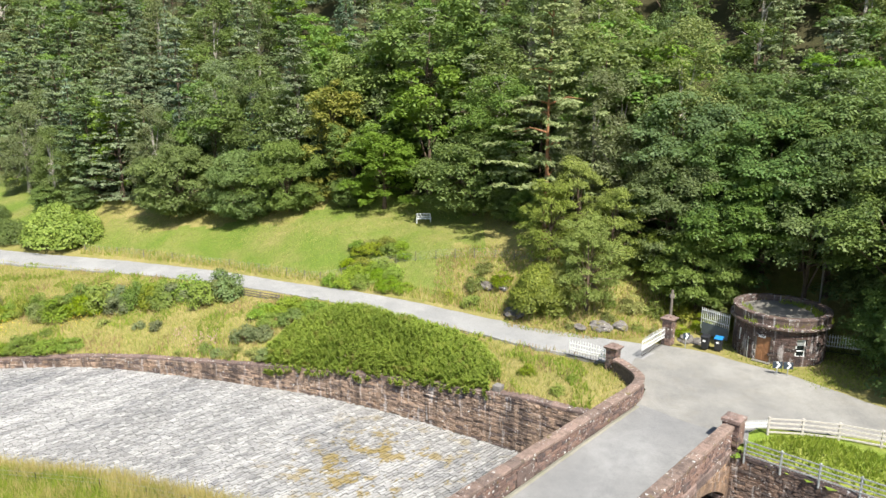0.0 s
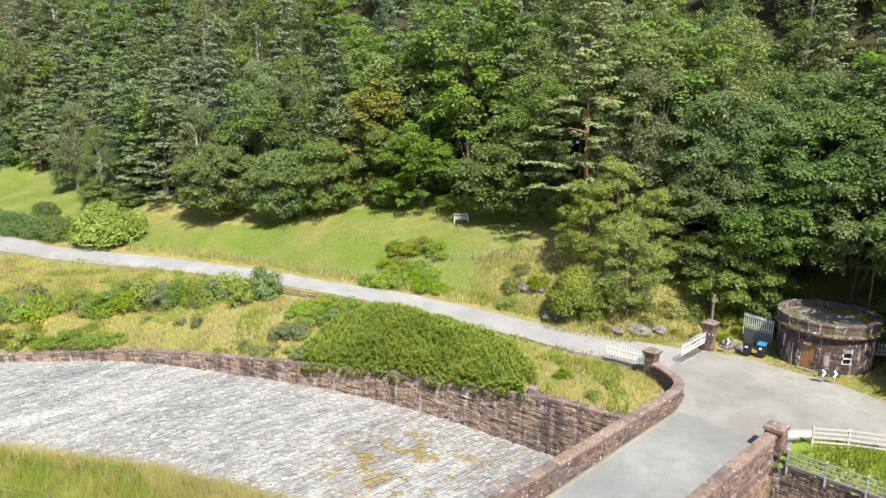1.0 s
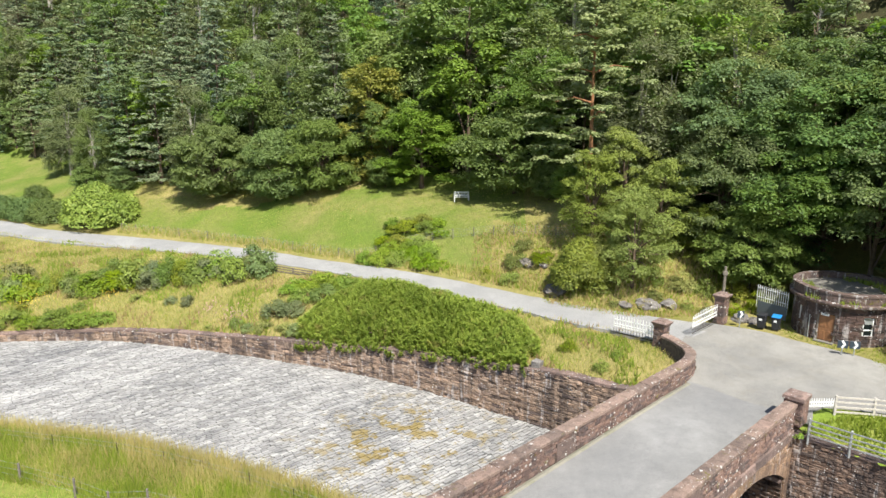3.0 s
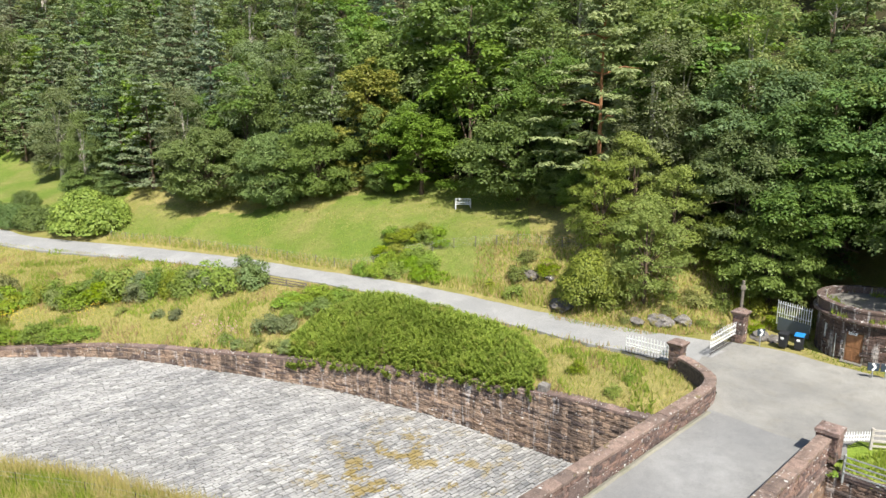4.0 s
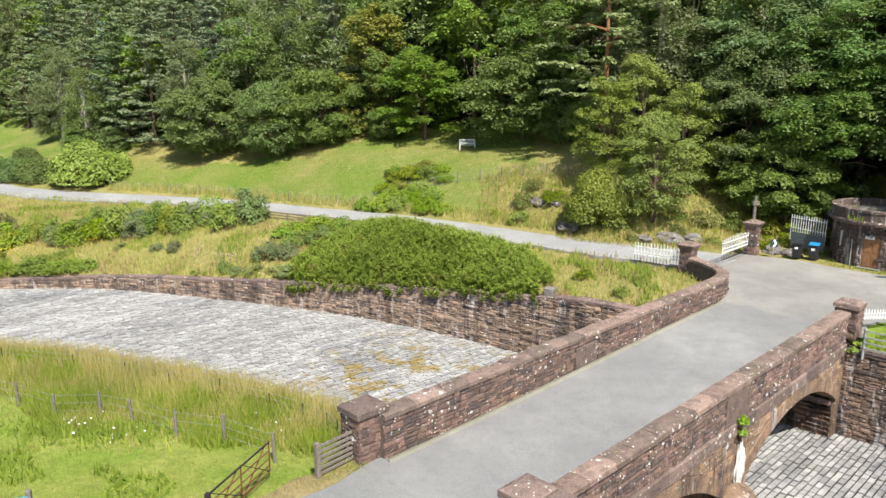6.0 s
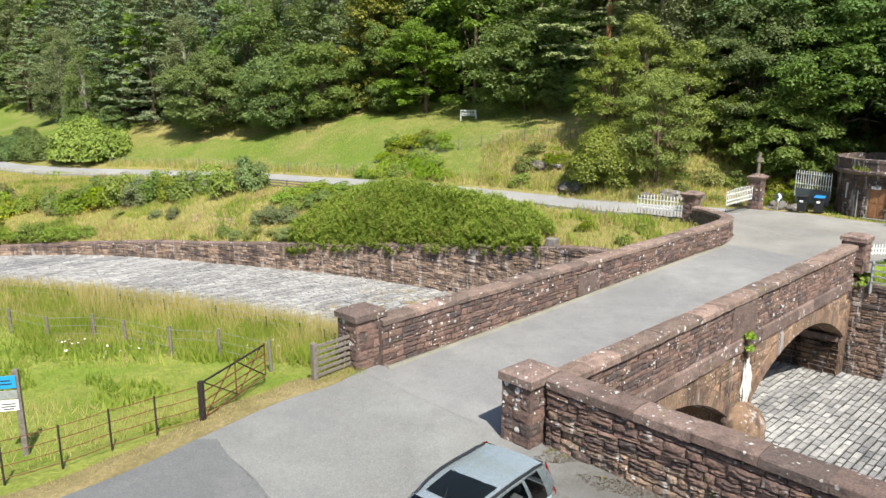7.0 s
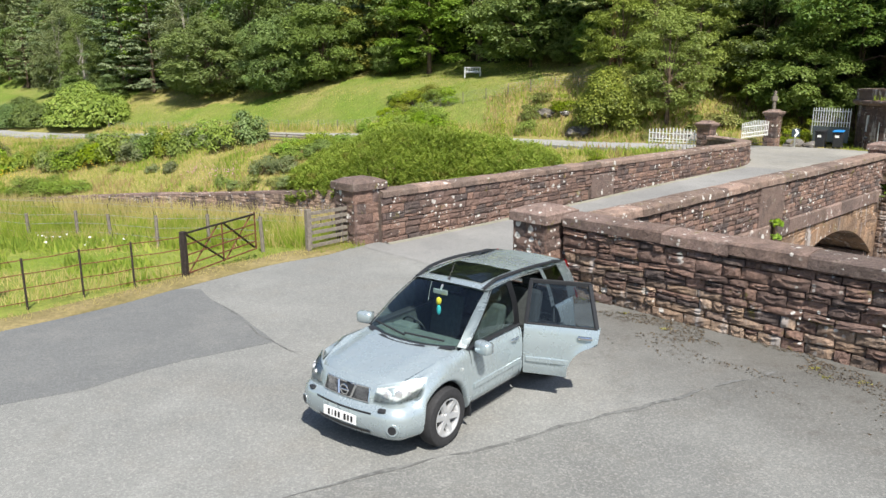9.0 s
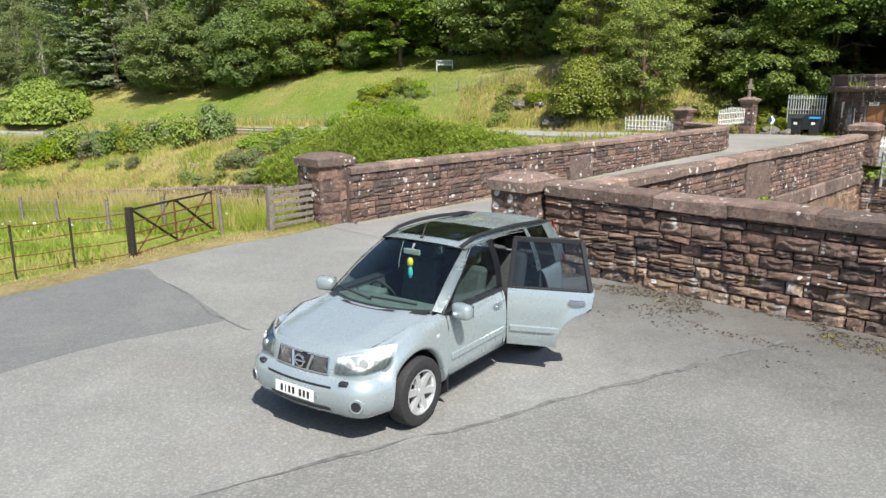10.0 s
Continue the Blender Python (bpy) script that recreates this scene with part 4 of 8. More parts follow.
def pane(name, tint, gloss=0.03, ior=1.5):
    k = Nodes(name)
    clear = k.add("ShaderNodeBsdfTransparent", Color=(*tint, 1))
    shine = k.add("ShaderNodeBsdfGlossy", Color=(1, 1, 1, 1), Roughness=gloss)
    fres = k.add("ShaderNodeFresnel", IOR=ior)
    both = k.tree.nodes.new("ShaderNodeMixShader")
    k.tree.links.new(fres.outputs[0], both.inputs[0])
    k.tree.links.new(clear.outputs[0], both.inputs[1])
    k.tree.links.new(shine.outputs[0], both.inputs[2])
    k.tree.links.new(both.outputs[0], k.out.inputs[0])
    return k.mat


M_PAINT = car_paint()
M_GLASS = pane("green_tinted_glass", (0.66, 0.88, 0.84), 0.03, 1.6)
M_PRIVACY = pane("dark_glass", (0.34, 0.4, 0.44))
M_RUBBER = plain("black_rubber", (0.03, 0.03, 0.032), 0.75, 0, 0.3, 0.3, 30)
M_TRIM = plain("black_plastic", (0.022, 0.023, 0.026), 0.45, 0, 0.4, 0.2, 30)
M_CHROME = plain("chrome", (0.72, 0.73, 0.74), 0.12, 1.0, 0.5, 0.05)
M_ALLOY = plain("alloy_wheel", (0.6, 0.61, 0.62), 0.35, 0.6, 0.5, 0.1, 20)
M_DASH = plain("grey_dashboard", (0.105, 0.125, 0.122), 0.6, 0, 0.3, 0.2, 12)
M_LINING = plain("pale_roof_lining", (0.36, 0.37, 0.35), 0.9, 0, 0.2, 0.2, 20)
M_WIRE = plain("dull_grille_wire", (0.1, 0.105, 0.11), 0.5, 0.0, 0.5, 0.1, 20)
M_SEAT = plain("dark_seat_cloth", (0.06, 0.068, 0.068), 0.9, 0, 0.2, 0.3, 20)
M_LAMP = plain("clear_lamp", (0.64, 0.67, 0.66), 0.3, 0.25, 0.5, 0.4, 30)
M_RED = plain("red_lamp", (0.4, 0.012, 0.015), 0.15, 0, 0.6)
M_WHITE = plain("white_plate", (0.78, 0.78, 0.76), 0.4)
M_INK = plain("black_letters", (0.015, 0.015, 0.015), 0.5)
M_YELLOW = plain("yellow_felt", (0.75, 0.55, 0.03), 0.8)
M_CYAN = plain("cyan_felt", (0.05, 0.5, 0.55), 0.8)

CAR_C, CAR_F = Vector((-0.285, 15.335, 0.0)), Vector((-0.525, -0.851, 0))
car = empty("car", Matrix.Translation(CAR_C) @ Matrix.Rotation(math.atan2(CAR_F.y, CAR_F.x), 4, "Z"), "silver off-road estate car with one rear door wide open", "car")
AX, WR = 1.345, 0.366


def lerp_list(x, pts):
    xs, ys = zip(*sorted(pts))
    return float(np.interp(x, xs, ys))


def plan_line():
    """Half outline from the nose round to the tail: x, y, and how much it is front or tail."""
    out = []
    for i in range(9):
        out.append((2.235 - 0.045 * (i / 8) ** 2, 0.46 * i / 8))
    for i in range(1, 9):
        a = math.pi / 2 * i / 8
        out.append((1.78 + 0.41 * math.cos(a) ** 0.72, 0.46 + 0.405 * math.sin(a) ** 0.86))
    n = 64
    for i in range(1, n):
        x = 1.78 - (1.78 + 2.0) * i / n
        out.append((x, 0.865 + 0.0175 * math.sin(min(1, max(0, (1.78 - x) / 3.6)) * math.pi)))
    for i in range(0, 9):
        a = math.pi / 2 * i / 8
        out.append((-2.0 - 0.26 * math.sin(a), 0.6 + 0.265 * math.cos(a)))
    for i in range(1, 6):
        out.append((-2.26 - 0.03 * (i / 5), 0.6 * (1 - i / 5)))
    return out


FRONT_ROWS = [(0.27, 0.15), (0.3, 0.07), (0.36, 0.025), (0.46, 0.0), (0.55, 0.0), (0.615, 0.015), (0.66, 0.06), (0.68, 0.09), (0.74, 0.10), (0.82, 0.12), (0.885, 0.16), (0.905, 0.2)]
SIDE_ROWS = [(0.3, 0.08), (0.34, 0.03), (0.4, 0.012), (0.46, 0.006), (0.56, 0.0), (0.66, 0.0), (0.76, 0.0), (0.86, 0.008), (0.94, 0.02), (1.0, 0.04), (1.035, 0.07), (1.05, 0.12)]
TAIL_ROWS = [(0.3, 0.08), (0.34, 0.02), (0.42, 0.0), (0.52, 0.0), (0.6, 0.015), (0.64, 0.05), (0.7, 0.06), (0.8, 0.06), (0.9, 0.065), (0.98, 0.07), (1.03, 0.075), (1.06, 0.08)]


def arch_bottom(x):
    lo = 0.0
    for ax in (AX, -AX):
        d = abs(x - ax)
        if d < 0.425:
            lo = max(lo, WR + math.sqrt(0.425 * 0.425 - d * d))
    return lo


PLAN = plan_line()


def skin_column(i, side):
    """The twelve places of the body's skin over the i-th place of its plan, from the sill up."""
    x, y = PLAN[i]
    p0, p1 = PLAN[max(0, i - 1)], PLAN[min(len(PLAN) - 1, i + 1)]
    t = Vector((p1[0] - p0[0], p1[1] - p0[1])).normalized()
    n = Vector((abs(t.y), abs(t.x)))
    if i == 0:
        n = Vector((1, 0))
    if -1.9 < x < 1.7:
        n = Vector((0, 1))
    if x < -1.9:
        n.x = -n.x
    f, b = step(1.4, 1.95, x), step(-1.95, -2.15, x)
    col = []
    low = arch_bottom(x)
    for k in range(12):
        zf, df = FRONT_ROWS[k]
        zs, ds = SIDE_ROWS[k]
        zt, dt = TAIL_ROWS[k]
        z, d = zs + (zf - zs) * f, ds + (df - ds) * f
        z, d = z + (zt - z) * b, d + (dt - d) * b
        if f > 0.0 and k > 7:
            z += lerp_list(x, [(0.9, 0.0), (1.45, -0.025), (2.2, 0.0)])
        if low and k < 10:
            z = max(z, low + (1.0 - low) * k / 10)
        flare = 0.0
        for ax in (AX, -AX):
            flare = max(flare, 0.042 * (1 - step(0.44, 0.58, math.hypot(x - ax, z - WR))))
        d -= flare
        col.append(Vector((x - n.x * d, side * (y - n.y * d), z)))
    return col, n


def skin_at(u, z, side, out=0.0):
    """A place on the skin: u counts along the plan, z is its height."""
    u = min(max(u, 0.0), len(PLAN) - 1.001)
    i, f = int(u), u - int(u)
    both = []
    for c in (i, i + 1):
        col, n = skin_column(c, side)
        zs = [p.z for p in col]
        q = Vector((np.interp(z, zs, [p.x for p in col]), np.interp(z, zs, [p.y for p in col]), z))
        both.append(q + Vector((n.x * out, side * n.y * out, 0)))
    return both[0].lerp(both[1], f)


def body_shell():
    bm = bmesh.new()
    line = PLAN
    cols = {}
    for side in (1, -1):
        rows = [[bm.verts.new(p) for p in skin_column(i, side)[0]] for i in range(len(line))]
        cols[side] = rows
        for i in range(len(rows) - 1):
            xm = (line[i][0] + line[i + 1][0]) / 2
            if side > 0 and -1.46 < xm < -0.42:
                lowk = 1
            else:
                lowk = 11
            for k in range(min(11, lowk)):
                q = (rows[i][k], rows[i + 1][k], rows[i + 1][k + 1], rows[i][k + 1])
                bm.faces.new(q if side < 0 else q[::-1])
    for k in range(11):
        for i in (0, -1):
            a, b = cols[1][i], cols[-1][i]
            try:
                bm.faces.new((a[k], b[k], b[k + 1], a[k + 1]))
            except ValueError:
                pass
    bmesh.ops.remove_doubles(bm, verts=bm.verts, dist=0.0005)
    bmesh.ops.recalc_face_normals(bm, faces=bm.faces)
    part("body", bm, M_PAINT, car, "silver painted body shell", True)


def grid_part(name, f, nu, nv, material, parent, label="", thick=0.0, smooth=True):
    bm = bmesh.new()
    v = [[bm.verts.new(f(i / nu, j / nv)) for j in range(nv + 1)] for i in range(nu + 1)]
    for i in range(nu):
        for j in range(nv):
            bm.faces.new((v[i][j], v[i + 1][j], v[i + 1][j + 1], v[i][j + 1]))
    if thick:
        bmesh.ops.solidify(bm, geom=list(bm.faces), thickness=thick)
    bmesh.ops.recalc_face_normals(bm, faces=bm.faces)
    return part(name, bm, material, parent, label, smooth)


def bonnet(u, v):
    """u from the leading edge to the screen, v from side to side."""
    s = 2 * v - 1
    x0, x1 = 2.06 - 0.13 * abs(s) ** 2.2, 1.13 - 0.2 * s * s
    x = x0 + (x1 - x0) * u
    half = 0.60 + 0.15 * u ** 0.8
    z = 0.9 + 0.185 * u ** 0.75 - 0.03 * abs(s) ** 3 + 0.012 * (1 - step(0.0, 0.22, abs(abs(s) - 0.66))) * min(1, u * 4) + 0.02 * abs(s) * (1 - u)
    if u < 0.06:
        z -= 0.03 * (1 - u / 0.06)
    return (x, s * half, z)


def fender_top(side):
    def f(u, v):
        """From the bonnet's edge out to the wing."""
        b = bonnet(u, 0.5 + 0.5 * side)
        x = b[0]
        w = skin_at(lerp_list(x, [(1.93, 14.2), (1.78, 16.2), (0.9, 31.0)]), 2.0, side)
        q = [c for c in (skin_column(int(lerp_list(x, [(0.93, 30.5), (1.78, 16.4), (1.93, 13.6)])), side)[0][-1],)][0]
        p = Vector(b).lerp(Vector((x, q.y, q.z)), v)
        p.z += 0.012 * math.sin(v * math.pi) - 0.005
        return p
    return f


def screen_edge(v, top):
    s = 2 * v - 1
    if top:
        return Vector((0.2 - 0.09 * s * s, s * 0.575, 1.635 - 0.045 * s * s))
    return Vector((1.1 - 0.2 * s * s, s * 0.71, 1.085 + 0.0 * s))


def screen(u, v):
    a, b = screen_edge(v, False), screen_edge(v, True)
    p = a.lerp(b, u)
    p.z += 0.03 * math.sin(u * math.pi)
    return p


def roof(u, v):
    s = 2 * v - 1
    x = 0.21 - 0.09 * s * s * (1 - u) + (-2.02 - 0.2) * u
    half = 0.585 + 0.05 * math.sin(min(1, u * 1.4) * 1.57)
    z = 1.64 + 0.055 * math.sin(min(1.0, u * 1.15 + 0.08) * math.pi) - 0.045 * abs(s) ** 2.5
    if 0.25 < u < 0.99 and v not in (0, 1):
        z -= 0.007 * (1 - step(0.0, 0.05, abs(abs(s) - 0.38)))
    return (x, s * half, z)


BELT, CANT = lambda x: Vector((x, 0.80 if x > -1.9 else 0.77, 1.055)), lambda x: Vector((x, 0.618 + 0.02 * step(0.1, -0.8, x), 1.598 + 0.03 * step(0.1, -0.5, x) - 0.02 * step(-1.2, -2.0, x)))


def side_quad(name, low, high, material, parent, side, label="", out=0.0, thick=0.012):
    """A pane or pillar on the car's side from the belt up to the cant rail: x at the foot and at the top, fore and aft."""
    (x0, x1), (t0, t1) = low, high
    def f(u, v):
        b, t = BELT(x0 + (x1 - x0) * u), CANT(t0 + (t1 - t0) * u)
        p = b.lerp(t, v)
        p.y += 0.035 * math.sin(v * math.pi) + out
        return (p.x, side * p.y, p.z)
    return grid_part(name, f, 3, 5, material, parent, label, thick)


def wheel(x, y, side):
    thing = empty("wheel", pose(x, y, WR, 0, 0, 0 if side > 0 else 180))
    thing.parent = car
    ring = [(0.235, -0.1), (0.245, -0.108), (0.3, -0.112), (0.346, -0.1), (0.361, -0.075), (0.366, 0.0), (0.361, 0.075), (0.346, 0.1), (0.3, 0.112), (0.245, 0.108), (0.235, 0.1)]
    bm = bmesh.new()
    n = 40
    v = [[bm.verts.new((r * math.cos(6.2832 * i / n), w, r * math.sin(6.2832 * i / n))) for r, w in ring] for i in range(n)]
    for i in range(n):
        for k in range(len(ring) - 1):
            bm.faces.new((v[i][k], v[(i + 1) % n][k], v[(i + 1) % n][k + 1], v[i][k + 1]))
    bmesh.ops.recalc_face_normals(bm, faces=bm.faces)
    part("tyre", bm, M_RUBBER, thing, "black rubber tyre", True)
    bm = bmesh.new()
    prof = [(0.236, -0.09), (0.236, 0.104), (0.222, 0.104), (0.212, 0.07), (0.2, -0.02)]
    v = [[bm.verts.new((r * math.cos(6.2832 * i / n), w, r * math.sin(6.2832 * i / n))) for r, w in prof] for i in range(n)]
    for i in range(n):
        for k in range(len(prof) - 1):
            bm.faces.new((v[i][k], v[(i + 1) % n][k], v[(i + 1) % n][k + 1], v[i][k + 1]))
    for i in range(6):
        a = 6.2832 * i / 6 + 0.2
        d, t = Vector((math.cos(a), 0, math.sin(a))), Vector((-math.sin(a), 0, math.cos(a)))
        top = [bm.verts.new(d * r + t * w + Vector((0, h, 0))) for r, w, h in ((0.04, 0.03, 0.088), (0.218, 0.03, 0.096), (0.218, -0.03, 0.096), (0.04, -0.03, 0.088))]
        bot = [bm.verts.new(d * r + t * w + Vector((0, h, 0))) for r, w, h in ((0.04, 0.036, 0.045), (0.216, 0.038, 0.05), (0.216, -0.038, 0.05), (0.04, -0.036, 0.045))]
        bm.faces.new(top)
        for k in range(4):
            bm.faces.new((top[k], bot[k], bot[(k + 1) % 4], top[(k + 1) % 4]))
    add_rod(bm, (0, 0.02, 0), (0, 0.092, 0), 0.06, 0.05, 14)
    bmesh.ops.recalc_face_normals(bm, faces=bm.faces)
    part("rim", bm, M_ALLOY, thing, "six-spoke alloy rim")
    bm = bmesh.new()
    add_rod(bm, (0, -0.03, 0), (0, 0.0, 0), 0.2, 0.2, 24)
    part("brake_disc", bm, M_TRIM, thing)


def build_car():
    body_shell()
    grid_part("bonnet", bonnet, 14, 20, M_PAINT, car, "silver bonnet")
    for side in (1, -1):
        grid_part("front_wing", fender_top(side), 12, 5, M_PAINT, car)
    grid_part("windscreen", screen, 6, 12, M_GLASS, car, "clear windscreen with a green tint").visible_shadow = False
    grid_part("roof_panel", roof, 16, 20, M_PAINT, car, "silver roof with pressed ribs")
    grid_part("sunroof", lambda u, v: (lambda p: (p[0], p[1], p[2] + 0.012))(roof(0.085 + 0.33 * u, 0.12 + 0.76 * v)), 5, 8, pane_dark(), car, "dark glass sunroof", 0.008)
    grid_part("cowl", lambda u, v: screen_edge(v, False) + Vector((0.11 * u - 0.02, 0, 0.004 - 0.012 * u)), 3, 12, M_TRIM, car, "black cowl grille")
    for side in (1, -1):
        # pillars and cant rail
        def a_pillar(u, v, side=side):
            e = 0.0 if side < 0 else 1.0
            a, b = screen_edge(e, False), screen_edge(e, True)
            p = a.lerp(b, v)
            q = (BELT(0.82)).lerp(CANT(0.0), v)
            q.y *= side
            r = p.lerp(q, u)
            r.z += 0.03 * math.sin(v * math.pi)
            r.y += side * (0.012 + 0.03 * math.sin(v * math.pi) * u)
            return r
        grid_part("a_pillar", a_pillar, 2, 6, M_PAINT, car, "", 0.02)
        def cant(u, v, side=side):
            x = 0.12 - 2.1 * u
            a, b = CANT(x), Vector(roof(min(1, (0.2 - x) / 2.22), 1.0))
            p = a.lerp(b, v)
            return (x, side * (p.y + 0.012 * math.sin(v * math.pi) + 0.004), p.z + 0.006 * math.sin(v * math.pi) + (0.0 if v < 1 else -0.004))
        grid_part("cant_rail", cant, 14, 3, M_PAINT, car, "", 0.015)
        side_quad("b_pillar", (-0.30, -0.43), (-0.34, -0.46), M_TRIM, car, side, "", 0.004, 0.03)
        side_quad("c_pillar", (-1.33, -1.44), (-1.22, -1.30), M_PAINT, car, side, "", 0.004, 0.03)
        side_quad("d_pillar", (-1.93, -2.22), (-1.72, -2.0), M_PAINT, car, side, "", 0.004, 0.03)
        side_quad("front_window", (0.80, -0.30), (0.0, -0.34), M_GLASS, car, side, "tinted side glass", -0.006, 0.0).visible_shadow = False
        side_quad("window_rim", (0.86, 0.80), (0.05, -0.0), M_TRIM, car, side, "", 0.008, 0.02)
        side_quad("quarter_window", (-1.44, -1.93), (-1.30, -1.72), M_PRIVACY, car, side, "dark rear quarter glass", -0.004, 0.0)
        if side < 0:
            side_quad("rear_window", (-0.43, -1.33), (-0.46, -1.22), M_PRIVACY, car, side, "dark rear side glass", -0.006, 0.0)
        def rail(u, v, side=side):
            x = 0.12 - 2.1 * u
            z = Vector(roof((0.2 - x) / 2.22, 0.97)).z - 0.012 + 0.06 * min(1, 7 * min(u, 1 - u) + 0.05)
            a = 2 * math.pi * v
            return (x, side * (0.562 + 0.045 * step(0.1, -0.7, x) + 0.026 * math.cos(a)), z + 0.026 * math.sin(a))
        grid_part("roof_rail", rail, 22, 8, M_TRIM, car, "black roof rail")
        # belt moulding and lower mouldings, dark strips for the shade in the door gaps
        bm = bmesh.new()
        add_bar(bm, (0.78, side * 0.832, 1.05), (-0.4, side * 0.834, 1.055), 0.02, 0.02)
        part("belt_trim", bm, M_TRIM, car, "black belt strip")
        bm = bmesh.new()
        add_box(bm, (1.12, 0.022, 0.075), (0.2, side * 0.884, 0.56), None, 0.01, 2)
        part("door_moulding", bm, M_PAINT, car)
        bm = bmesh.new()
        for x, z0, z1 in ((0.80, 0.36, 1.03), (-0.365, 0.36, 1.04)):
            add_bar(bm, (x + 0.03, side * 0.876, z0), (x, side * 0.8665, 0.9), 0.007, 0.008)
            add_bar(bm, (x, side * 0.8665, 0.9), (x, side * 0.833, z1), 0.007, 0.008)
        add_bar(bm, (0.8, side * 0.874, 0.355), (-0.365, side * 0.878, 0.355), 0.008, 0.008)
        part("door_gap", bm, M_TRIM, car)
        bm = bmesh.new()
        add_box(bm, (0.2, 0.03, 0.045), (-0.2, side * 0.885, 0.9), None, 0.014, 2)
        add_box(bm, (0.11, 0.012, 0.03), (-0.2, side * 0.9, 0.89), None, 0.004)
        part("door_handle", bm, M_CHROME, car, "chrome door handle")
        mirror = empty("mirror", pose(0.72, side * 0.94, 1.09, 0, 0, side * -12))
        mirror.parent = car
        bm = bmesh.new()
        made = bmesh.ops.create_uvsphere(bm, u_segments=14, v_segments=10, radius=1)["verts"]
        for v in made:
            c = v.co
            v.co = Vector((math.copysign(abs(c.x) ** 0.7, c.x) * 0.075, side * 0.06 + math.copysign(abs(c.y) ** 0.5, c.y) * 0.125, math.copysign(abs(c.z) ** 0.5, c.z) * 0.085))
        part("housing", bm, M_PAINT, mirror, "", True)
        bm = bmesh.new()
        add_bar(bm, (-0.02, -side * 0.05, -0.05), (0.0, -side * 0.16, -0.06), 0.07, 0.05, 0.01)
        part("arm", bm, M_TRIM, mirror)
        bm = bmesh.new()
        add_box(bm, (0.01, 0.2, 0.13), (-0.072, side * 0.06, 0))
        part("mirror_glass", bm, M_CHROME, mirror)
        # head lamps
        lamp = empty("headlamp")
        lamp.parent = car
        def lens(u, v, side=side, out=0.012):
            low = skin_at(7.6 + 8.6 * max(0.0, u), 0.715 + 0.03 * u, side, 0.0)
            inner, mid, outer = Vector((2.05, 0.45, 0.895)), Vector((1.93, 0.64, 0.935)), Vector((1.68, 0.838, 0.962))
            top = inner.lerp(mid, u).lerp(mid.lerp(outer, u), u)
            top.y *= side
            w = Vector((1 - 0.6 * u, side * (0.2 + 0.8 * u), 0.25)).normalized()
            return low.lerp(top, v) + w * (out + 0.03 * math.sin(v * math.pi) ** 0.8 if 0 < v < 1 else out)
        grid_part("lens", lens, 10, 6, pane_lamp(), lamp, "clear lamp lens")
        grid_part("lamp_rim", lambda u, v, side=side: lens(-0.03 + 1.06 * u, -0.06 + 1.12 * v, side, 0.0025), 10, 6, M_PAINT, lamp)
        grid_part("reflector", lambda u, v, side=side: lens(u, v, side, 0.004), 10, 6, M_LAMP, lamp, "silvery reflector", 0, False)
        bm = bmesh.new()
        for uu, r in ((0.24, 0.04), (0.52, 0.05), (0.76, 0.028)):
            p = Vector(lens(uu, 0.45, side, 0.006))
            w = Vector((1, side * (0.25 if uu < 0.4 else 0.7), 0)).normalized()
            add_rod(bm, p - w * 0.02, p + w * 0.012, r, r * 0.8, 16)
        part("bulb_bowl", bm, M_ALLOY, lamp)
        # fog lamps, washers, tail lamps, repeaters, mud flaps
        fog = empty("fog_lamp")
        fog.parent = car
        bm = bmesh.new()
        fp, fw = skin_at(11.2, 0.455, side, 0.0), Vector((0.92, side * 0.38, 0.0))
        add_rod(bm, fp - fw * 0.05, fp + fw * 0.01, 0.078, 0.07, 20)
        part("bezel", bm, M_PAINT, fog)
        bm = bmesh.new()
        add_rod(bm, fp - fw * 0.05, fp + fw * 0.014, 0.054, 0.05, 18)
        part("fog_glass", bm, M_TRIM, fog)
        bm = bmesh.new()
        add_box(bm, (0.07, 0.1, 0.045), skin_at(9.2, 0.65, side, 0.0), Matrix.Rotation(side * 0.35, 4, 'Z'), 0.02, 2)
        part("washer", bm, M_TRIM, car, "black headlamp washer")
        bm = bmesh.new()
        add_box(bm, (0.012, 0.004, 0.03), (0.98, side * 0.872, 0.85), None)
        add_box(bm, (0.05, 0.014, 0.035), (1.0, side * 0.872, 0.86), None, 0.005)
        part("repeater", bm, M_LAMP, car, "clear indicator repeater")
        def tail(u, v, side=side):
            z = 0.98 + 0.62 * v
            y = 0.79 - 0.15 * max(0, v - 0.1)
            x = -2.2 + 0.17 * v
            return (x - 0.05 * math.sin(u * 3.14) + 0.09 * (u - 0.5), side * (y + 0.012 - 0.1 * (1 - u) * 0.6), z)
        grid_part("tail_lamp", tail, 4, 8, M_RED, car, "tall red tail lamp", 0.02)
        bm = bmesh.new()
        add_box(bm, (0.02, 0.18, 0.22), (0.83, side * 0.79, 0.28), None, 0.005)
        part("mud_flap", bm, M_TRIM, car)
        for ax in (AX, -AX):
            def liner(u, v, side=side, ax=ax):
                a = math.pi * u
                return (ax + 0.44 * math.cos(a), side * (0.5 + 0.36 * v), WR + 0.43 * math.sin(a))
            grid_part("arch_liner", liner, 14, 2, M_TRIM, car)
        bm = bmesh.new()
        if side < 0:
            add_box(bm, (2.9, 0.03, 0.72), (-0.62, side * 0.76, 0.7), None, 0.01)
        else:
            add_box(bm, (1.2, 0.03, 0.72), (0.2, side * 0.76, 0.7), None, 0.01)
            add_box(bm, (0.6, 0.03, 0.72), (-1.78, side * 0.76, 0.7), None, 0.01)
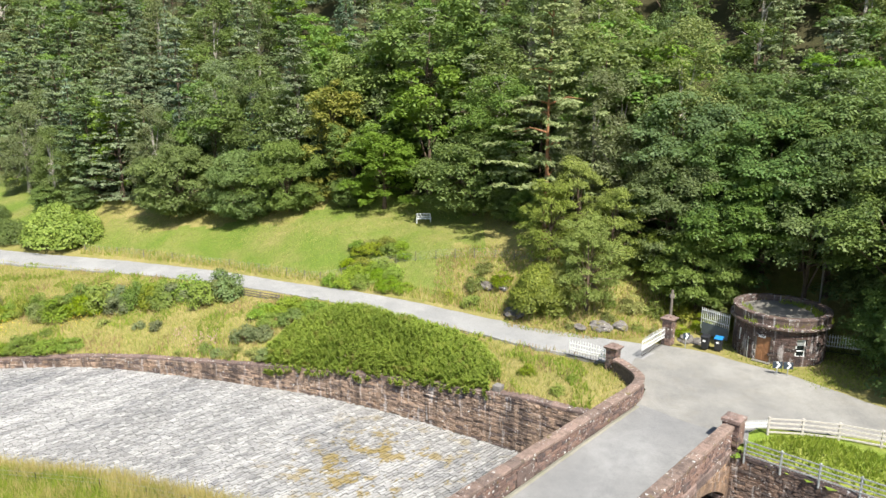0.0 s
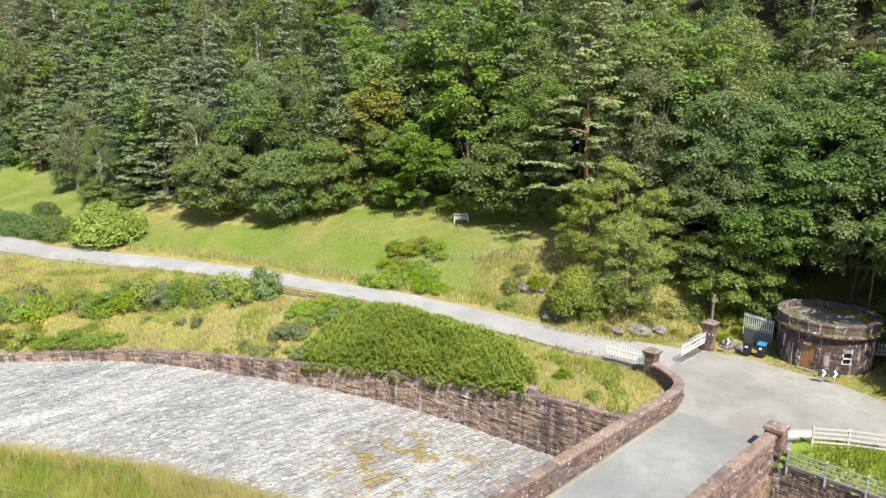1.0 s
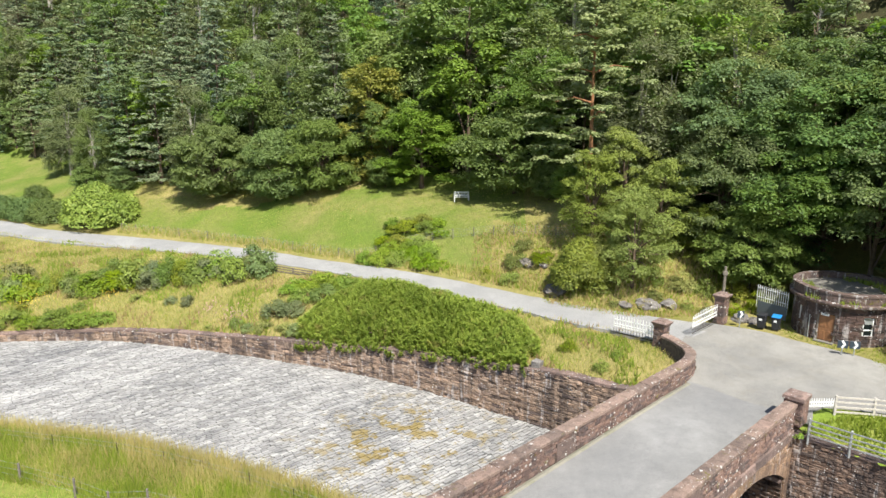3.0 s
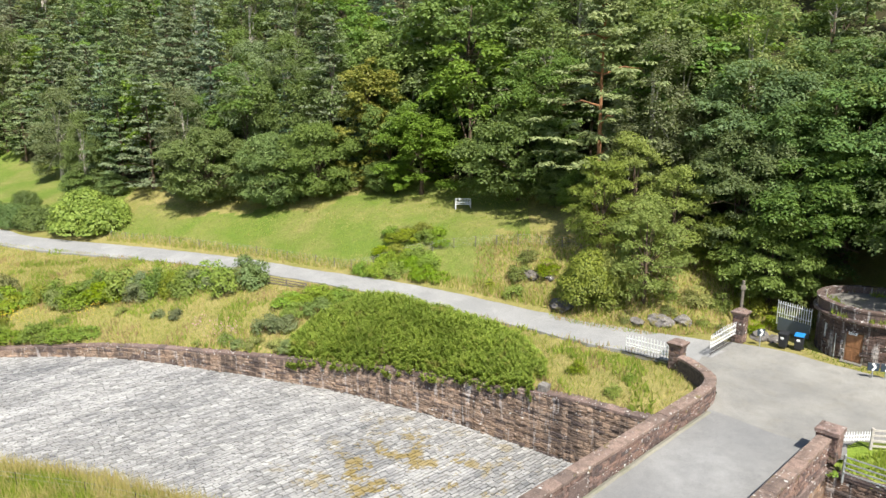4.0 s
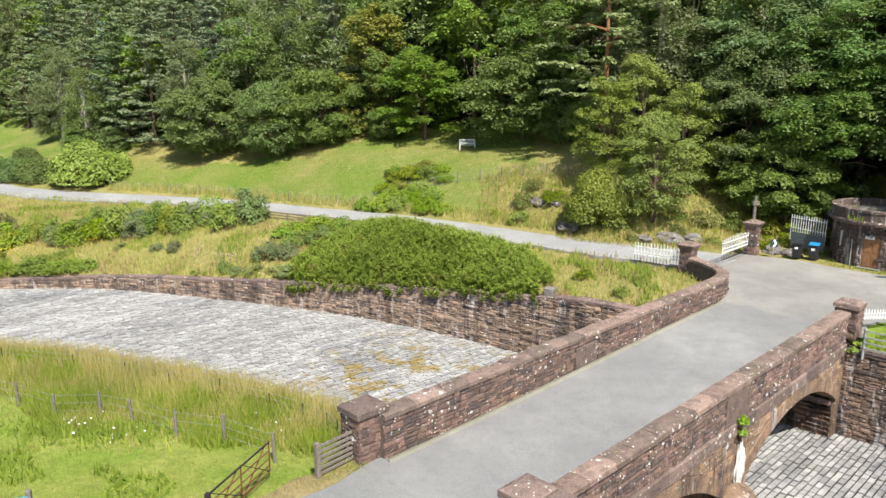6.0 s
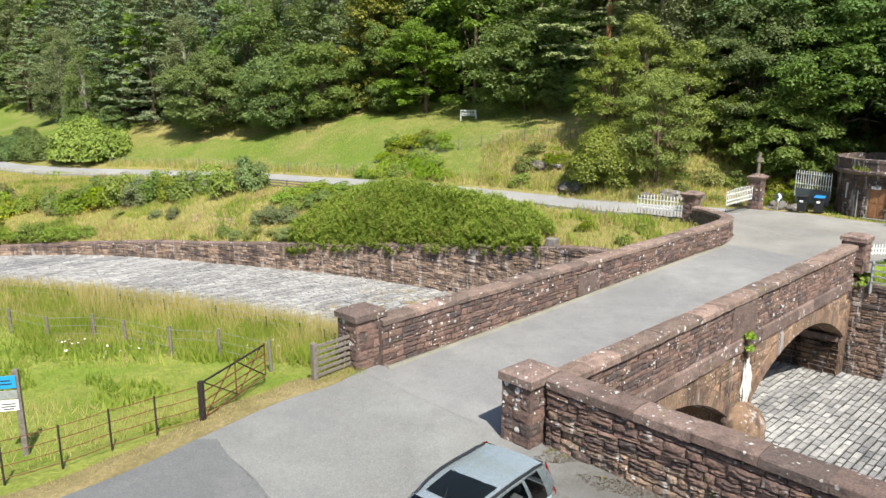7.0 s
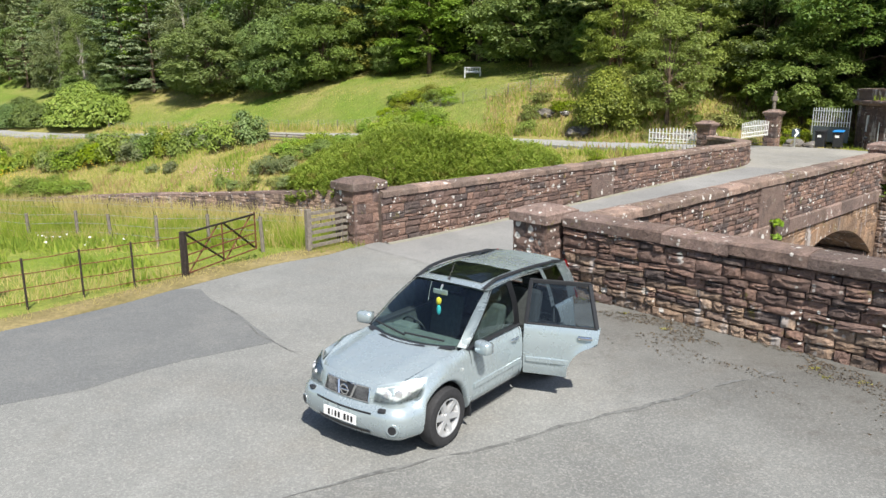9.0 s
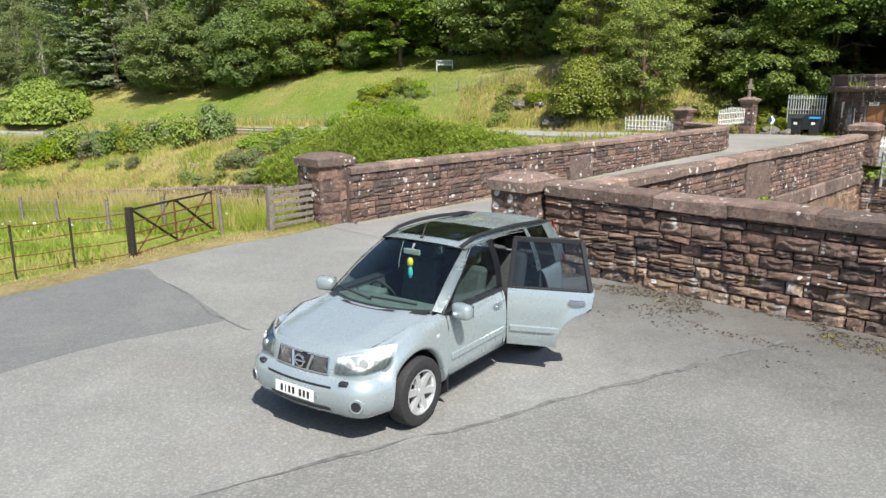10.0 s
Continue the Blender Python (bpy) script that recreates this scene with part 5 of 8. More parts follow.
        part("door_lining", bm, M_SEAT, car, "dark door lining")
        bm = bmesh.new()
        add_box(bm, (1.25 if side > 0 else 2.9, 0.1, 0.02), (0.2 if side > 0 else -0.62, side * 0.785, 1.052), None, 0.005)
        part("door_top", bm, M_TRIM, car)
    grid_part("roof_lining", lambda u, v: (lambda p: (p[0], p[1] * 0.97, p[2] - 0.045))(roof(0.02 + 0.95 * u, v)), 8, 6, M_LINING, car, "pale roof lining")
    # rear glass and tailgate
    grid_part("rear_screen", lambda u, v: (-2.245 + 0.2 * u, (1.36 - 0.2 * u) * (v - 0.5), 1.06 + 0.55 * u), 4, 6, M_PRIVACY, car, "dark rear screen")
    # grille
    grille = empty("grille")
    grille.parent = car
    def bar_on(bm, y0, y1, z0, z1, thick, out):
        n = max(1, round(abs(y1 - y0) / 0.06))
        for q in range(n):
            ya, yb = y0 + (y1 - y0) * q / n, y0 + (y1 - y0) * (q + 1) / n
            za, zb = z0 + (z1 - z0) * q / n, z0 + (z1 - z0) * (q + 1) / n
            pa, pb = (skin_at(abs(y) / 0.46 * 8, z, 1 if y >= 0 else -1, out) for y, z in ((ya, za), (yb, zb)))
            add_bar(bm, pa, pb, thick)
    def dark(u, v):
        y = -0.37 + 0.74 * u
        return skin_at(abs(y) / 0.46 * 8, 0.70 + 0.155 * v, 1 if y >= 0 else -1, 0.006)
    grid_part("mesh_back", dark, 12, 3, M_TRIM, grille)
    bm = bmesh.new()
    bar_on(bm, -0.37, 0.37, 0.7, 0.7, 0.014, 0.012)
    bar_on(bm, -0.37, 0.37, 0.855, 0.855, 0.014, 0.012)
    for y in (-0.37, 0.37):
        bar_on(bm, y, y * 0.97, 0.7, 0.855, 0.014, 0.012)
    for y in (-0.13, 0.13):
        bar_on(bm, y * 0.75, y * 1.1, 0.705, 0.85, 0.024, 0.016)
    part("grille_frame", bm, M_CHROME, grille, "thin chrome grille frame")
    bm = bmesh.new()
    for y in (-0.25, 0.25):
        for i in range(9):
            yy = y - 0.1 + 0.2 * i / 8
            for lean in (0.05, -0.05):
                a, b = max(y - 0.1, min(y + 0.1, yy - lean)), max(y - 0.1, min(y + 0.1, yy + lean))
                if abs(a - b) > 0.02:
                    bar_on(bm, a, b, 0.71, 0.845, 0.0042, 0.01)
    part("mesh", bm, M_WIRE, grille)
    bm = bmesh.new()
    for i in range(24):
        a, b = 6.2832 * i / 24, 6.2832 * (i + 1) / 24
        add_bar(bm, (2.155, 0.058 * math.cos(a), 0.778 + 0.058 * math.sin(a)), (2.155, 0.058 * math.cos(b), 0.778 + 0.058 * math.sin(b)), 0.016)
    add_box(bm, (0.018, 0.16, 0.024), (2.16, 0, 0.778), None, 0.005)
    part("badge", bm, M_CHROME, grille, "round chrome badge")
    # bumper slots and plate
    bm = bmesh.new()
    bar_on(bm, -0.44, 0.44, 0.6, 0.6, 0.022, -0.006)
    part("upper_slot", bm, M_TRIM, car)
    def slot(u, v):
        y = -0.42 + 0.84 * u
        return skin_at(abs(y) / 0.46 * 8, 0.345 + 0.04 * v, 1 if y >= 0 else -1, 0.006)
    grid_part("lower_slot", slot, 14, 1, M_TRIM, car)
    plate = empty("number_plate", pose(2.25, 0, 0.49, 0, -4, 0))
    plate.parent = car
    bm = bmesh.new()
    add_box(bm, (0.012, 0.53, 0.115), (0, 0, 0), None, 0.003)
    part("plate_board", bm, M_WHITE, plate, "white plate")
    bm = bmesh.new()
    for i, wide in enumerate((0.05, 0.045, 0.05, 0, 0.05, 0.045, 0.022, 0.05)):
        if wide:
            y = 0.2 - 0.055 * i + (0.015 if i > 3 else 0)
            add_box(bm, (0.004, wide * 0.62, 0.07), (0.0075, y, 0))
    part("characters", bm, M_INK, plate, "plain dark bars")
    for x, s in ((AX, 1), (AX, -1), (-AX, 1), (-AX, -1)):
        wheel(x, s * 0.812, s)
    # cabin
    bm = bmesh.new()
    add_box(bm, (3.1, 1.5, 0.06), (-0.6, 0, 0.36), None, 0.01)
    part("floor_pan", bm, M_TRIM, car)
    bm = bmesh.new()
    add_box(bm, (0.42, 1.42, 0.34), (0.76, 0, 0.9), Matrix.Rotation(-0.1, 4, "Y"), 0.09, 3)
    add_box(bm, (0.2, 0.34, 0.1), (0.62, -0.36, 1.06), None, 0.04, 2)
    part("dashboard", bm, M_DASH, car, "dark dashboard")
    wheel_ob = empty("steering_wheel", pose(0.42, -0.36, 0.99, 0, -62, 0))
    wheel_ob.parent = car
    bm = bmesh.new()
    for i in range(20):
        a, b = 6.2832 * i / 20, 6.2832 * (i + 1) / 20
        add_rod(bm, (0.185 * math.cos(a), 0.185 * math.sin(a), 0), (0.185 * math.cos(b), 0.185 * math.sin(b), 0), 0.016, None, 6)
    for a in (0.4, 2.74, 4.71):
        add_bar(bm, (0, 0, 0), (0.18 * math.cos(a), 0.18 * math.sin(a), 0), 0.035, 0.02)
    part("wheel_rim", bm, M_TRIM, wheel_ob)
    for x, y, w in ((-0.1, 0.36, 0.5), (-0.1, -0.36, 0.5), (-1.05, 0, 1.3)):
        seat = empty("seat", pose(x, y, 0.4))
        seat.parent = car
        bm = bmesh.new()
        add_box(bm, (0.5, w, 0.2), (0.1, 0, 0.2), None, 0.06, 2)
        part("cushion", bm, M_SEAT, seat)
        bm = bmesh.new()
        add_box(bm, (0.15, w, 0.62), (-0.22, 0, 0.58), Matrix.Rotation(-0.25, 4, "Y"), 0.06, 2)
        part("back", bm, M_SEAT, seat)
        for yy in ((0,) if w < 1 else (-0.4, 0.4)):
            bm = bmesh.new()
            add_box(bm, (0.1, 0.26, 0.18), (-0.34, yy, 0.98), None, 0.05, 2)
            part("headrest", bm, M_SEAT, seat)
    mirror_in = empty("rear_view_mirror", pose(0.30, 0, 1.53))
    mirror_in.parent = car
    bm = bmesh.new()
    add_box(bm, (0.03, 0.24, 0.07), (0, 0, 0), None, 0.015, 2)
    add_bar(bm, (0, 0, 0.02), (-0.05, 0, 0.09), 0.02)
    part("mirror_shell", bm, M_ALLOY, mirror_in)
    charm = empty("hanging_charm", pose(0.34, 0.0, 1.47))
    charm.parent = car
    bm = bmesh.new()
    bmesh.ops.create_icosphere(bm, subdivisions=2, radius=0.045, matrix=Matrix.Translation((0, 0, -0.06)) @ Matrix.Diagonal((0.8, 0.9, 1.3, 1)))
    part("charm_top", bm, M_YELLOW, charm, "yellow felt charm")
    bm = bmesh.new()
    bmesh.ops.create_icosphere(bm, subdivisions=2, radius=0.04, matrix=Matrix.Translation((0, 0, -0.18)) @ Matrix.Diagonal((0.7, 0.8, 1.9, 1)))
    part("charm_tail", bm, M_CYAN, charm, "cyan felt charm")
    # wipers, aerial
    for y0, y1 in ((-0.62, 0.02), (0.02, 0.6)):
        bm = bmesh.new()
        p = [Vector(screen(0.05, 0.5 + y / 1.5)) + Vector((0.03, 0, 0.03)) for y in (y0, y1)]
        p[0].z += 0.03
        add_bar(bm, p[0], p[1], 0.022, 0.018)
        part("wiper", bm, M_TRIM, car)
    bm = bmesh.new()
    p = Vector(roof(0.045, 0.5))
    add_rod(bm, p, p + Vector((-0.02, 0, 0.03)), 0.025, 0.015, 8)
    add_rod(bm, p, p + Vector((-0.13, 0.0, 0.2)), 0.004, 0.003, 5)
    part("aerial", bm, M_TRIM, car, "short black roof aerial")
    open_door()


def pane_dark():
    return plain("sunroof_glass", (0.012, 0.016, 0.016), 0.04, 0, 0.6, 0.1)


def pane_lamp():
    return pane("lamp_lens", (0.92, 0.93, 0.92), 0.02)


def open_door():
    door = empty("rear_door", pose(-0.43, 0.875, 0, 0, 0, -70))
    door.parent = car
    def outline_rear(z):
        """How far back the door reaches at a height."""
        if z < 0.83:
            r = 0.47
            return 1.07 - math.sqrt(max(0.0, r * r - (z - WR) ** 2)) if abs(z - WR) < r else 1.0
        return lerp_list(z, [(0.83, 1.0), (1.04, 1.03)])
    def skin(off):
        def f(u, v):
            z = 0.34 + 0.71 * v
            x = -u * outline_rear(z)
            d = lerp_list(z, [(0.33, -0.03), (0.45, 0.0), (0.8, 0.0), (1.0, -0.03), (1.06, -0.055)])
            flare = 0.025 * step(0.12, 0.0, outline_rear(z) + x) if z < 0.95 else 0
            return (x, d + flare + off, z)
        return f
    grid_part("outer_skin", skin(0.0), 10, 12, M_PAINT, door, "silver door skin")
    grid_part("inner_trim", skin(-0.1), 10, 12, M_TRIM, door, "dark door lining")
    bm = bmesh.new()
    f0, f1 = skin(0.0), skin(-0.1)
    n = 14
    rim = [(0, k / n) for k in range(n)] + [(k / 8, 1) for k in range(8)] + [(1, 1 - k / n) for k in range(n)] + [(1 - k / 8, 0) for k in range(8)]
    a, b = [bm.verts.new(f0(*q)) for q in rim], [bm.verts.new(f1(*q)) for q in rim]
    for i in range(len(rim)):
        j = (i + 1) % len(rim)
        bm.faces.new((a[i], a[j], b[j], b[i]))
    bmesh.ops.recalc_face_normals(bm, faces=bm.faces)
    part("door_edge", bm, M_PAINT, door)
    top = lambda x: Vector((x, -0.235, 1.615))
    foot = lambda x: Vector((x, -0.065, 1.05))
    bm = bmesh.new()
    bars = [(foot(-0.02), top(-0.05), 0.055), (foot(-0.985), top(-0.85), 0.06), (top(-0.03), top(-0.86), 0.06), (foot(-0.0), foot(-1.0), 0.03)]
    for p, q, w in bars:
        add_bar(bm, p, q, w if abs(p.z - q.z) > 0.1 else 0.035, 0.035 if abs(p.z - q.z) > 0.1 else w, 0.006)
    part("window_frame", bm, M_TRIM, door, "black window frame")
    grid_part("door_glass", lambda u, v: foot(-0.03 - 0.94 * u).lerp(top(-0.06 - 0.78 * u), v) + Vector((0, -0.008, 0)), 3, 3, M_PRIVACY, door, "dark tinted glass")
    bm = bmesh.new()
    add_box(bm, (0.6, 0.022, 0.075), (-0.34, 0.012, 0.56), None, 0.01, 2)
    part("moulding", bm, M_PAINT, door)
    bm = bmesh.new()
    add_box(bm, (0.2, 0.03, 0.05), (-0.84, 0.005, 0.93), None, 0.014, 2)
    add_box(bm, (0.12, 0.012, 0.03), (-0.84, 0.022, 0.925), None, 0.004)
    part("handle", bm, M_CHROME, door, "chrome door handle")


build_car()

# ---- small structures and fences ----
M_WOOD = plain("weathered_grey_wood", (0.2, 0.175, 0.145), 0.85, 0, 0.2, 0.45, 14)
M_PALE = plain("pale_fence_wood", (0.52, 0.48, 0.42), 0.85, 0, 0.2, 0.3, 14)
M_RUST = plain("rusty_iron", (0.2, 0.085, 0.045), 0.8, 0.3, 0.3, 0.5, 18)
M_IRON = plain("dark_iron", (0.05, 0.04, 0.036), 0.7, 0.4, 0.3, 0.5, 18)
M_GALV = plain("galvanised_steel", (0.42, 0.44, 0.43), 0.5, 0.5, 0.4, 0.25, 12)
M_WPAINT = plain("white_paint", (0.78, 0.78, 0.75), 0.5, 0, 0.4, 0.15, 9)
M_BIN = plain("black_bin_plastic", (0.025, 0.026, 0.03), 0.5, 0, 0.4, 0.3, 8)
M_BLUE = plain("blue_plastic", (0.02, 0.22, 0.55), 0.45)
M_DOOR = plain("brown_door_paint", (0.27, 0.13, 0.06), 0.6, 0, 0.3, 0.25, 5)
M_GREYP = plain("grey_panel", (0.1, 0.12, 0.13), 0.6)
M_SIGN = plain("dark_sign_face", (0.03, 0.045, 0.06), 0.4)
M_SKYBLUE = plain("blue_sign_face", (0.02, 0.3, 0.6), 0.4)
M_GRAVEL = make_tarmac("roof_gravel", (0.15, 0.14, 0.12), (0.21, 0.195, 0.17), (0.12, 0.12, 0.07), 0.6)
M_HUTCAP = make_stone("dark_cornice_stone", (0.13, 0.09, 0.076), (0.19, 0.135, 0.11), (0.095, 0.075, 0.066), 0.8, 0.25, 0.2)
M_POT = make_stone("dark_hut_stone", (0.1, 0.066, 0.056), (0.17, 0.11, 0.09), (0.07, 0.055, 0.05), 0.3, 0.0, 0.35)


def hut():
    """A round stone building with a sunken roof behind a parapet."""
    cx, cy, base = 24.1, 51.4, 0.3
    thing = empty("round_building", pose(cx, cy, base), "round red sandstone building with a flat gravel roof", "building")
    def ring(name, prof, material, label="", n=64):
        bm = bmesh.new()
        v = [[bm.verts.new((r * math.cos(6.28318 * i / n), r * math.sin(6.28318 * i / n), z)) for r, z in prof] for i in range(n)]
        for i in range(n):
            for k in range(len(prof) - 1):
                bm.faces.new((v[i][k], v[(i + 1) % n][k], v[(i + 1) % n][k + 1], v[i][k + 1]))
        bmesh.ops.recalc_face_normals(bm, faces=bm.faces)
        return part(name, bm, material, thing, label)
    ring("cornice", [(3.1, 2.62), (3.34, 2.62), (3.5, 2.74), (3.5, 2.86), (3.42, 2.93), (3.1, 2.95)], M_HUTCAP, "weathered stone cornice")
    ring("parapet", [(3.12, 2.95), (3.32, 2.95), (3.32, 3.4), (3.36, 3.42), (3.36, 3.55), (2.9, 3.57), (2.9, 3.0), (3.12, 3.0)], M_HUTCAP, "stone parapet with white lichen")
    bm = bmesh.new()
    bmesh.ops.create_circle(bm, cap_ends=True, segments=48, radius=2.95, matrix=Matrix.Translation((0, 0, 3.12)))
    part("roof", bm, M_GRAVEL, thing, "flat gravel roof")
    line = arc([(3.1 * math.cos(6.28318 * -i / 96), 3.1 * math.sin(6.28318 * -i / 96)) for i in range(97)])
    holes = [(217, 238, -0.3, 2.05), (266.5, 281, 0.74, 2.05), (184.5, 192, 0.7, 2.05)]
    def gap(d, z):
        a = math.degrees(-d / 3.1) % 360
        return any(lo - 1.0 < a < hi + 1.0 and z0 < z < z1 for lo, hi, z0, z1 in holes)
    def core():
        bm = bmesh.new()
        n = 96
        for i in range(n):
            a0, a1 = 6.28318 * i / n, 6.28318 * (i + 1) / n
            deg = math.degrees((a0 + a1) / 2)
            spans = [(-0.4, 2.65)]
            for lo, hi, z0, z1 in holes:
                if lo < deg < hi:
                    spans = [(-0.4, z0), (z1, 2.65)] if z0 > 0 else [(z1, 2.65)]
            for z0, z1 in spans:
                c = [bm.verts.new((r * math.cos(a), r * math.sin(a), z)) for z in (z0, z1) for r in (2.7, 3.1) for a in (a0, a1)]
                bm.faces.new((c[2], c[3], c[7], c[6]))
                bm.faces.new((c[0], c[1], c[5], c[4]))
                bm.faces.new((c[0], c[2], c[3], c[1]))
                bm.faces.new((c[4], c[6], c[7], c[5]))
                bm.faces.new((c[0], c[4], c[6], c[2]))
                bm.faces.new((c[1], c[3], c[7], c[5]))
        bmesh.ops.remove_doubles(bm, verts=bm.verts, dist=0.001)
        part("wall", bm, M_JOINT, thing)
    core()
    lay(thing, courses(line, -1, 0.04, lambda d: -0.1, lambda d: 2.64, (0.2, 0.3), (0.35, 0.8), 0.06, 44, gap, 0.012), M_POT, "stone", (-2, -3), 200)
    def on_wall(deg, r=3.08):
        a = math.radians(deg)
        return pose(r * math.cos(a), r * math.sin(a), 0, 0, 0, deg + 90)
    door = empty("door", on_wall(227.5, 2.98))
    door.parent = thing
    bm = bmesh.new()
    add_box(bm, (0.98, 0.06, 1.95), (0, 0.0, 0.98), None, 0.006)
    for x in (-0.24, 0.24):
        for z in (0.5, 1.35):
            add_box(bm, (0.36, 0.03, 0.62), (x, -0.03, z), None, 0.01)
    part("leaf", bm, M_DOOR, door, "brown painted wooden door")
    bm = bmesh.new()
    for x in (-0.54, 0.54):
        add_box(bm, (0.1, 0.16, 2.05), (x, 0, 1.02), None, 0.01)
    add_box(bm, (1.18, 0.16, 0.1), (0, 0, 2.06), None, 0.01)
    part("frame", bm, M_WOOD, door)
    bm = bmesh.new()
    add_box(bm, (0.5, 0.02, 0.26), (-0.12, -0.14, 2.0))
    part("notice", bm, M_WPAINT, door, "white notice")
    bm = bmesh.new()
    for x, z, w in ((-0.26, 2.04, 0.12), (-0.06, 2.05, 0.2), (-0.06, 2.0, 0.24), (-0.26, 1.94, 0.12), (-0.06, 1.95, 0.18)):
        add_box(bm, (w, 0.008, 0.03), (x, -0.152, z))
    part("notice_print", bm, M_SIGN, door)
    for deg, w in ((273.8, 0.6), (188.2, 0.3)):
        win = empty("window", on_wall(deg, 2.97))
        win.parent = thing
        bm = bmesh.new()
        for x in (-w / 2, w / 2):
            add_box(bm, (0.07, 0.1, 1.24), (x, 0, 1.39), None, 0.006)
        for z in (0.78, 1.2, 2.0):
            add_box(bm, (w, 0.1, 0.07), (0, 0, z), None, 0.006)
        part("frame", bm, M_WPAINT, win, "white painted frame")
        bm = bmesh.new()
        add_box(bm, (w - 0.06, 0.012, 0.4), (0, 0.02, 1.0))
        add_box(bm, (w - 0.06, 0.012, 0.34), (0, 0.02, 1.4))
        part("pane", bm, pane_dark(), win, "dark glass")
        bm = bmesh.new()
        add_box(bm, (w - 0.05, 0.014, 0.38), (0, 0.0, 1.77))
        part("blind", bm, M_GALV, win, "pale blind")
    bm = bmesh.new()
    add_box(bm, (1.25, 0.35, 0.08), on_wall(227.5, 3.25).translation + Vector((0, 0, 0.12)), Matrix.Rotation(math.radians(227.5 + 90), 4, "Z"), 0.02)
    part("doorstep", bm, M_GRAVEL, thing, "worn stone doorstep")
    bm = bmesh.new()
    add_rod(bm, Vector((3.2 * math.cos(3.62), 3.2 * math.sin(3.62), 0.0)), Vector((3.2 * math.cos(3.62), 3.2 * math.sin(3.62), 1.7)), 0.035, None, 8)
    part("downpipe", bm, M_GALV, thing)


hut()


def wheelie_bin(x, y, turn, lid_mat, label):
    thing = empty("wheelie_bin", pose(x, y, 0.38, 0, 0, turn), label, "bin", "bins by the round building")
    bm = bmesh.new()
    made = add_box(bm, (0.56, 0.62, 0.9), (0, 0, 0.52), None, 0.04, 2)
    for v in bm.verts:
        f = 0.8 + 0.2 * v.co.z / 0.97
        v.co.x, v.co.y = v.co.x * f, v.co.y * f
    add_box(bm, (0.6, 0.66, 0.05), (0, 0, 0.95), None, 0.015)
    part("tub", bm, M_BIN, thing)
    bm = bmesh.new()
    add_box(bm, (0.6, 0.72, 0.07), (0, -0.02, 1.03), Matrix.Rotation(0.06, 4, "X"), 0.03, 2)
    add_rod(bm, (-0.26, 0.36, 1.0), (0.26, 0.36, 1.0), 0.025, None, 8)
    part("lid", bm, lid_mat, thing)
    for sx in (-0.25, 0.25):
        bm = bmesh.new()
        add_rod(bm, (sx - 0.03, 0.26, 0.1), (sx + 0.03, 0.26, 0.1), 0.1, None, 14)
        part("wheel", bm, M_RUBBER, thing)
    bm = bmesh.new()
    add_box(bm, (0.2, 0.01, 0.14), (-0.02, -0.3, 0.72))
    part("sticker", bm, M_WHITE, thing, "white sticker")


wheelie_bin(18.75, 51.45, -35, M_BIN, "black wheelie bin with a black lid")
wheelie_bin(19.6, 51.1, -30, M_BLUE, "black wheelie bin with a blue lid")


def picket_leaf(name, a, b, z0, height, label, gap=0.14, lower=True, arch=0.12):
    """A white painted gate leaf of upright pickets."""
    a, b = Vector(a), Vector(b)
    thing = empty(name, pose(a.x, a.y, z0, 0, 0, math.degrees(math.atan2(b.y - a.y, b.x - a.x))), label, "gate")
    w = (b - a).length
    n = round(w / gap)
    for i in range(n + 1):
        x = w * i / n
        top = height + arch * math.sin(math.pi * i / n)
        bm = bmesh.new()
        add_box(bm, (0.055, 0.02, top - 0.45), (x, 0, 0.45 + (top - 0.45) / 2), None, 0.004)
        add_rod(bm, (x, 0, top), (x, 0, top + 0.09), 0.03, 0.008, 6)
        part("picket", bm, M_WPAINT, thing)
    for z in (0.55, height * 0.62, height - 0.12):
        bm = bmesh.new()
        add_bar(bm, (0, 0, z), (w, 0, z), 0.05, 0.04)
        part("rail", bm, M_WPAINT, thing)
    # Dark bars stand in for the shade below the white pickets.
    if lower:
        bm = bmesh.new()
        add_bar(bm, (0, 0, 0.1), (w, 0, 0.1), 0.04)
        part("bottom_rail", bm, M_IRON, thing, "dark bottom rail standing in for shade")
        for i in range(n + 1):
            bm = bmesh.new()
            add_rod(bm, (w * i / n, 0, 0.08), (w * i / n, 0, 0.5), 0.012, None, 6)
            part("lower_bar", bm, M_IRON, thing, "dark lower bar standing in for shade")
    return thing


picket_leaf("picket_gate", (10.9, 47.75), (8.35, 49.5), 0.36, 1.15, "white picket gate leaf standing open beside the road", 0.2)
picket_leaf("picket_gate", (15.75, 51.75), (13.4, 48.9), 0.62, 1.25, "white picket gate leaf half across the road", 0.24)
picket_leaf("palisade_gate", (19.4, 54.6), (20.85, 52.7), 0.5, 2.1, "tall white palisade gate with a dark lower panel", 0.17, True, 0.0)
picket_leaf("palisade_fence", (27.4, 50.9), (30.2, 49.9), 0.5, 1.35, "white steel railings beside the round building", 0.17, True, 0.0)
bm = bmesh.new()
add_box(bm, (2.3, 0.03, 0.95), (20.15, 53.6, 1.05), Matrix.Rotation(math.atan2(-1.9, 1.45), 4, "Z"))
tagged(part("metal_panel", bm, M_GREYP), "dark grey sheet panel behind a white palisade gate", "panel")


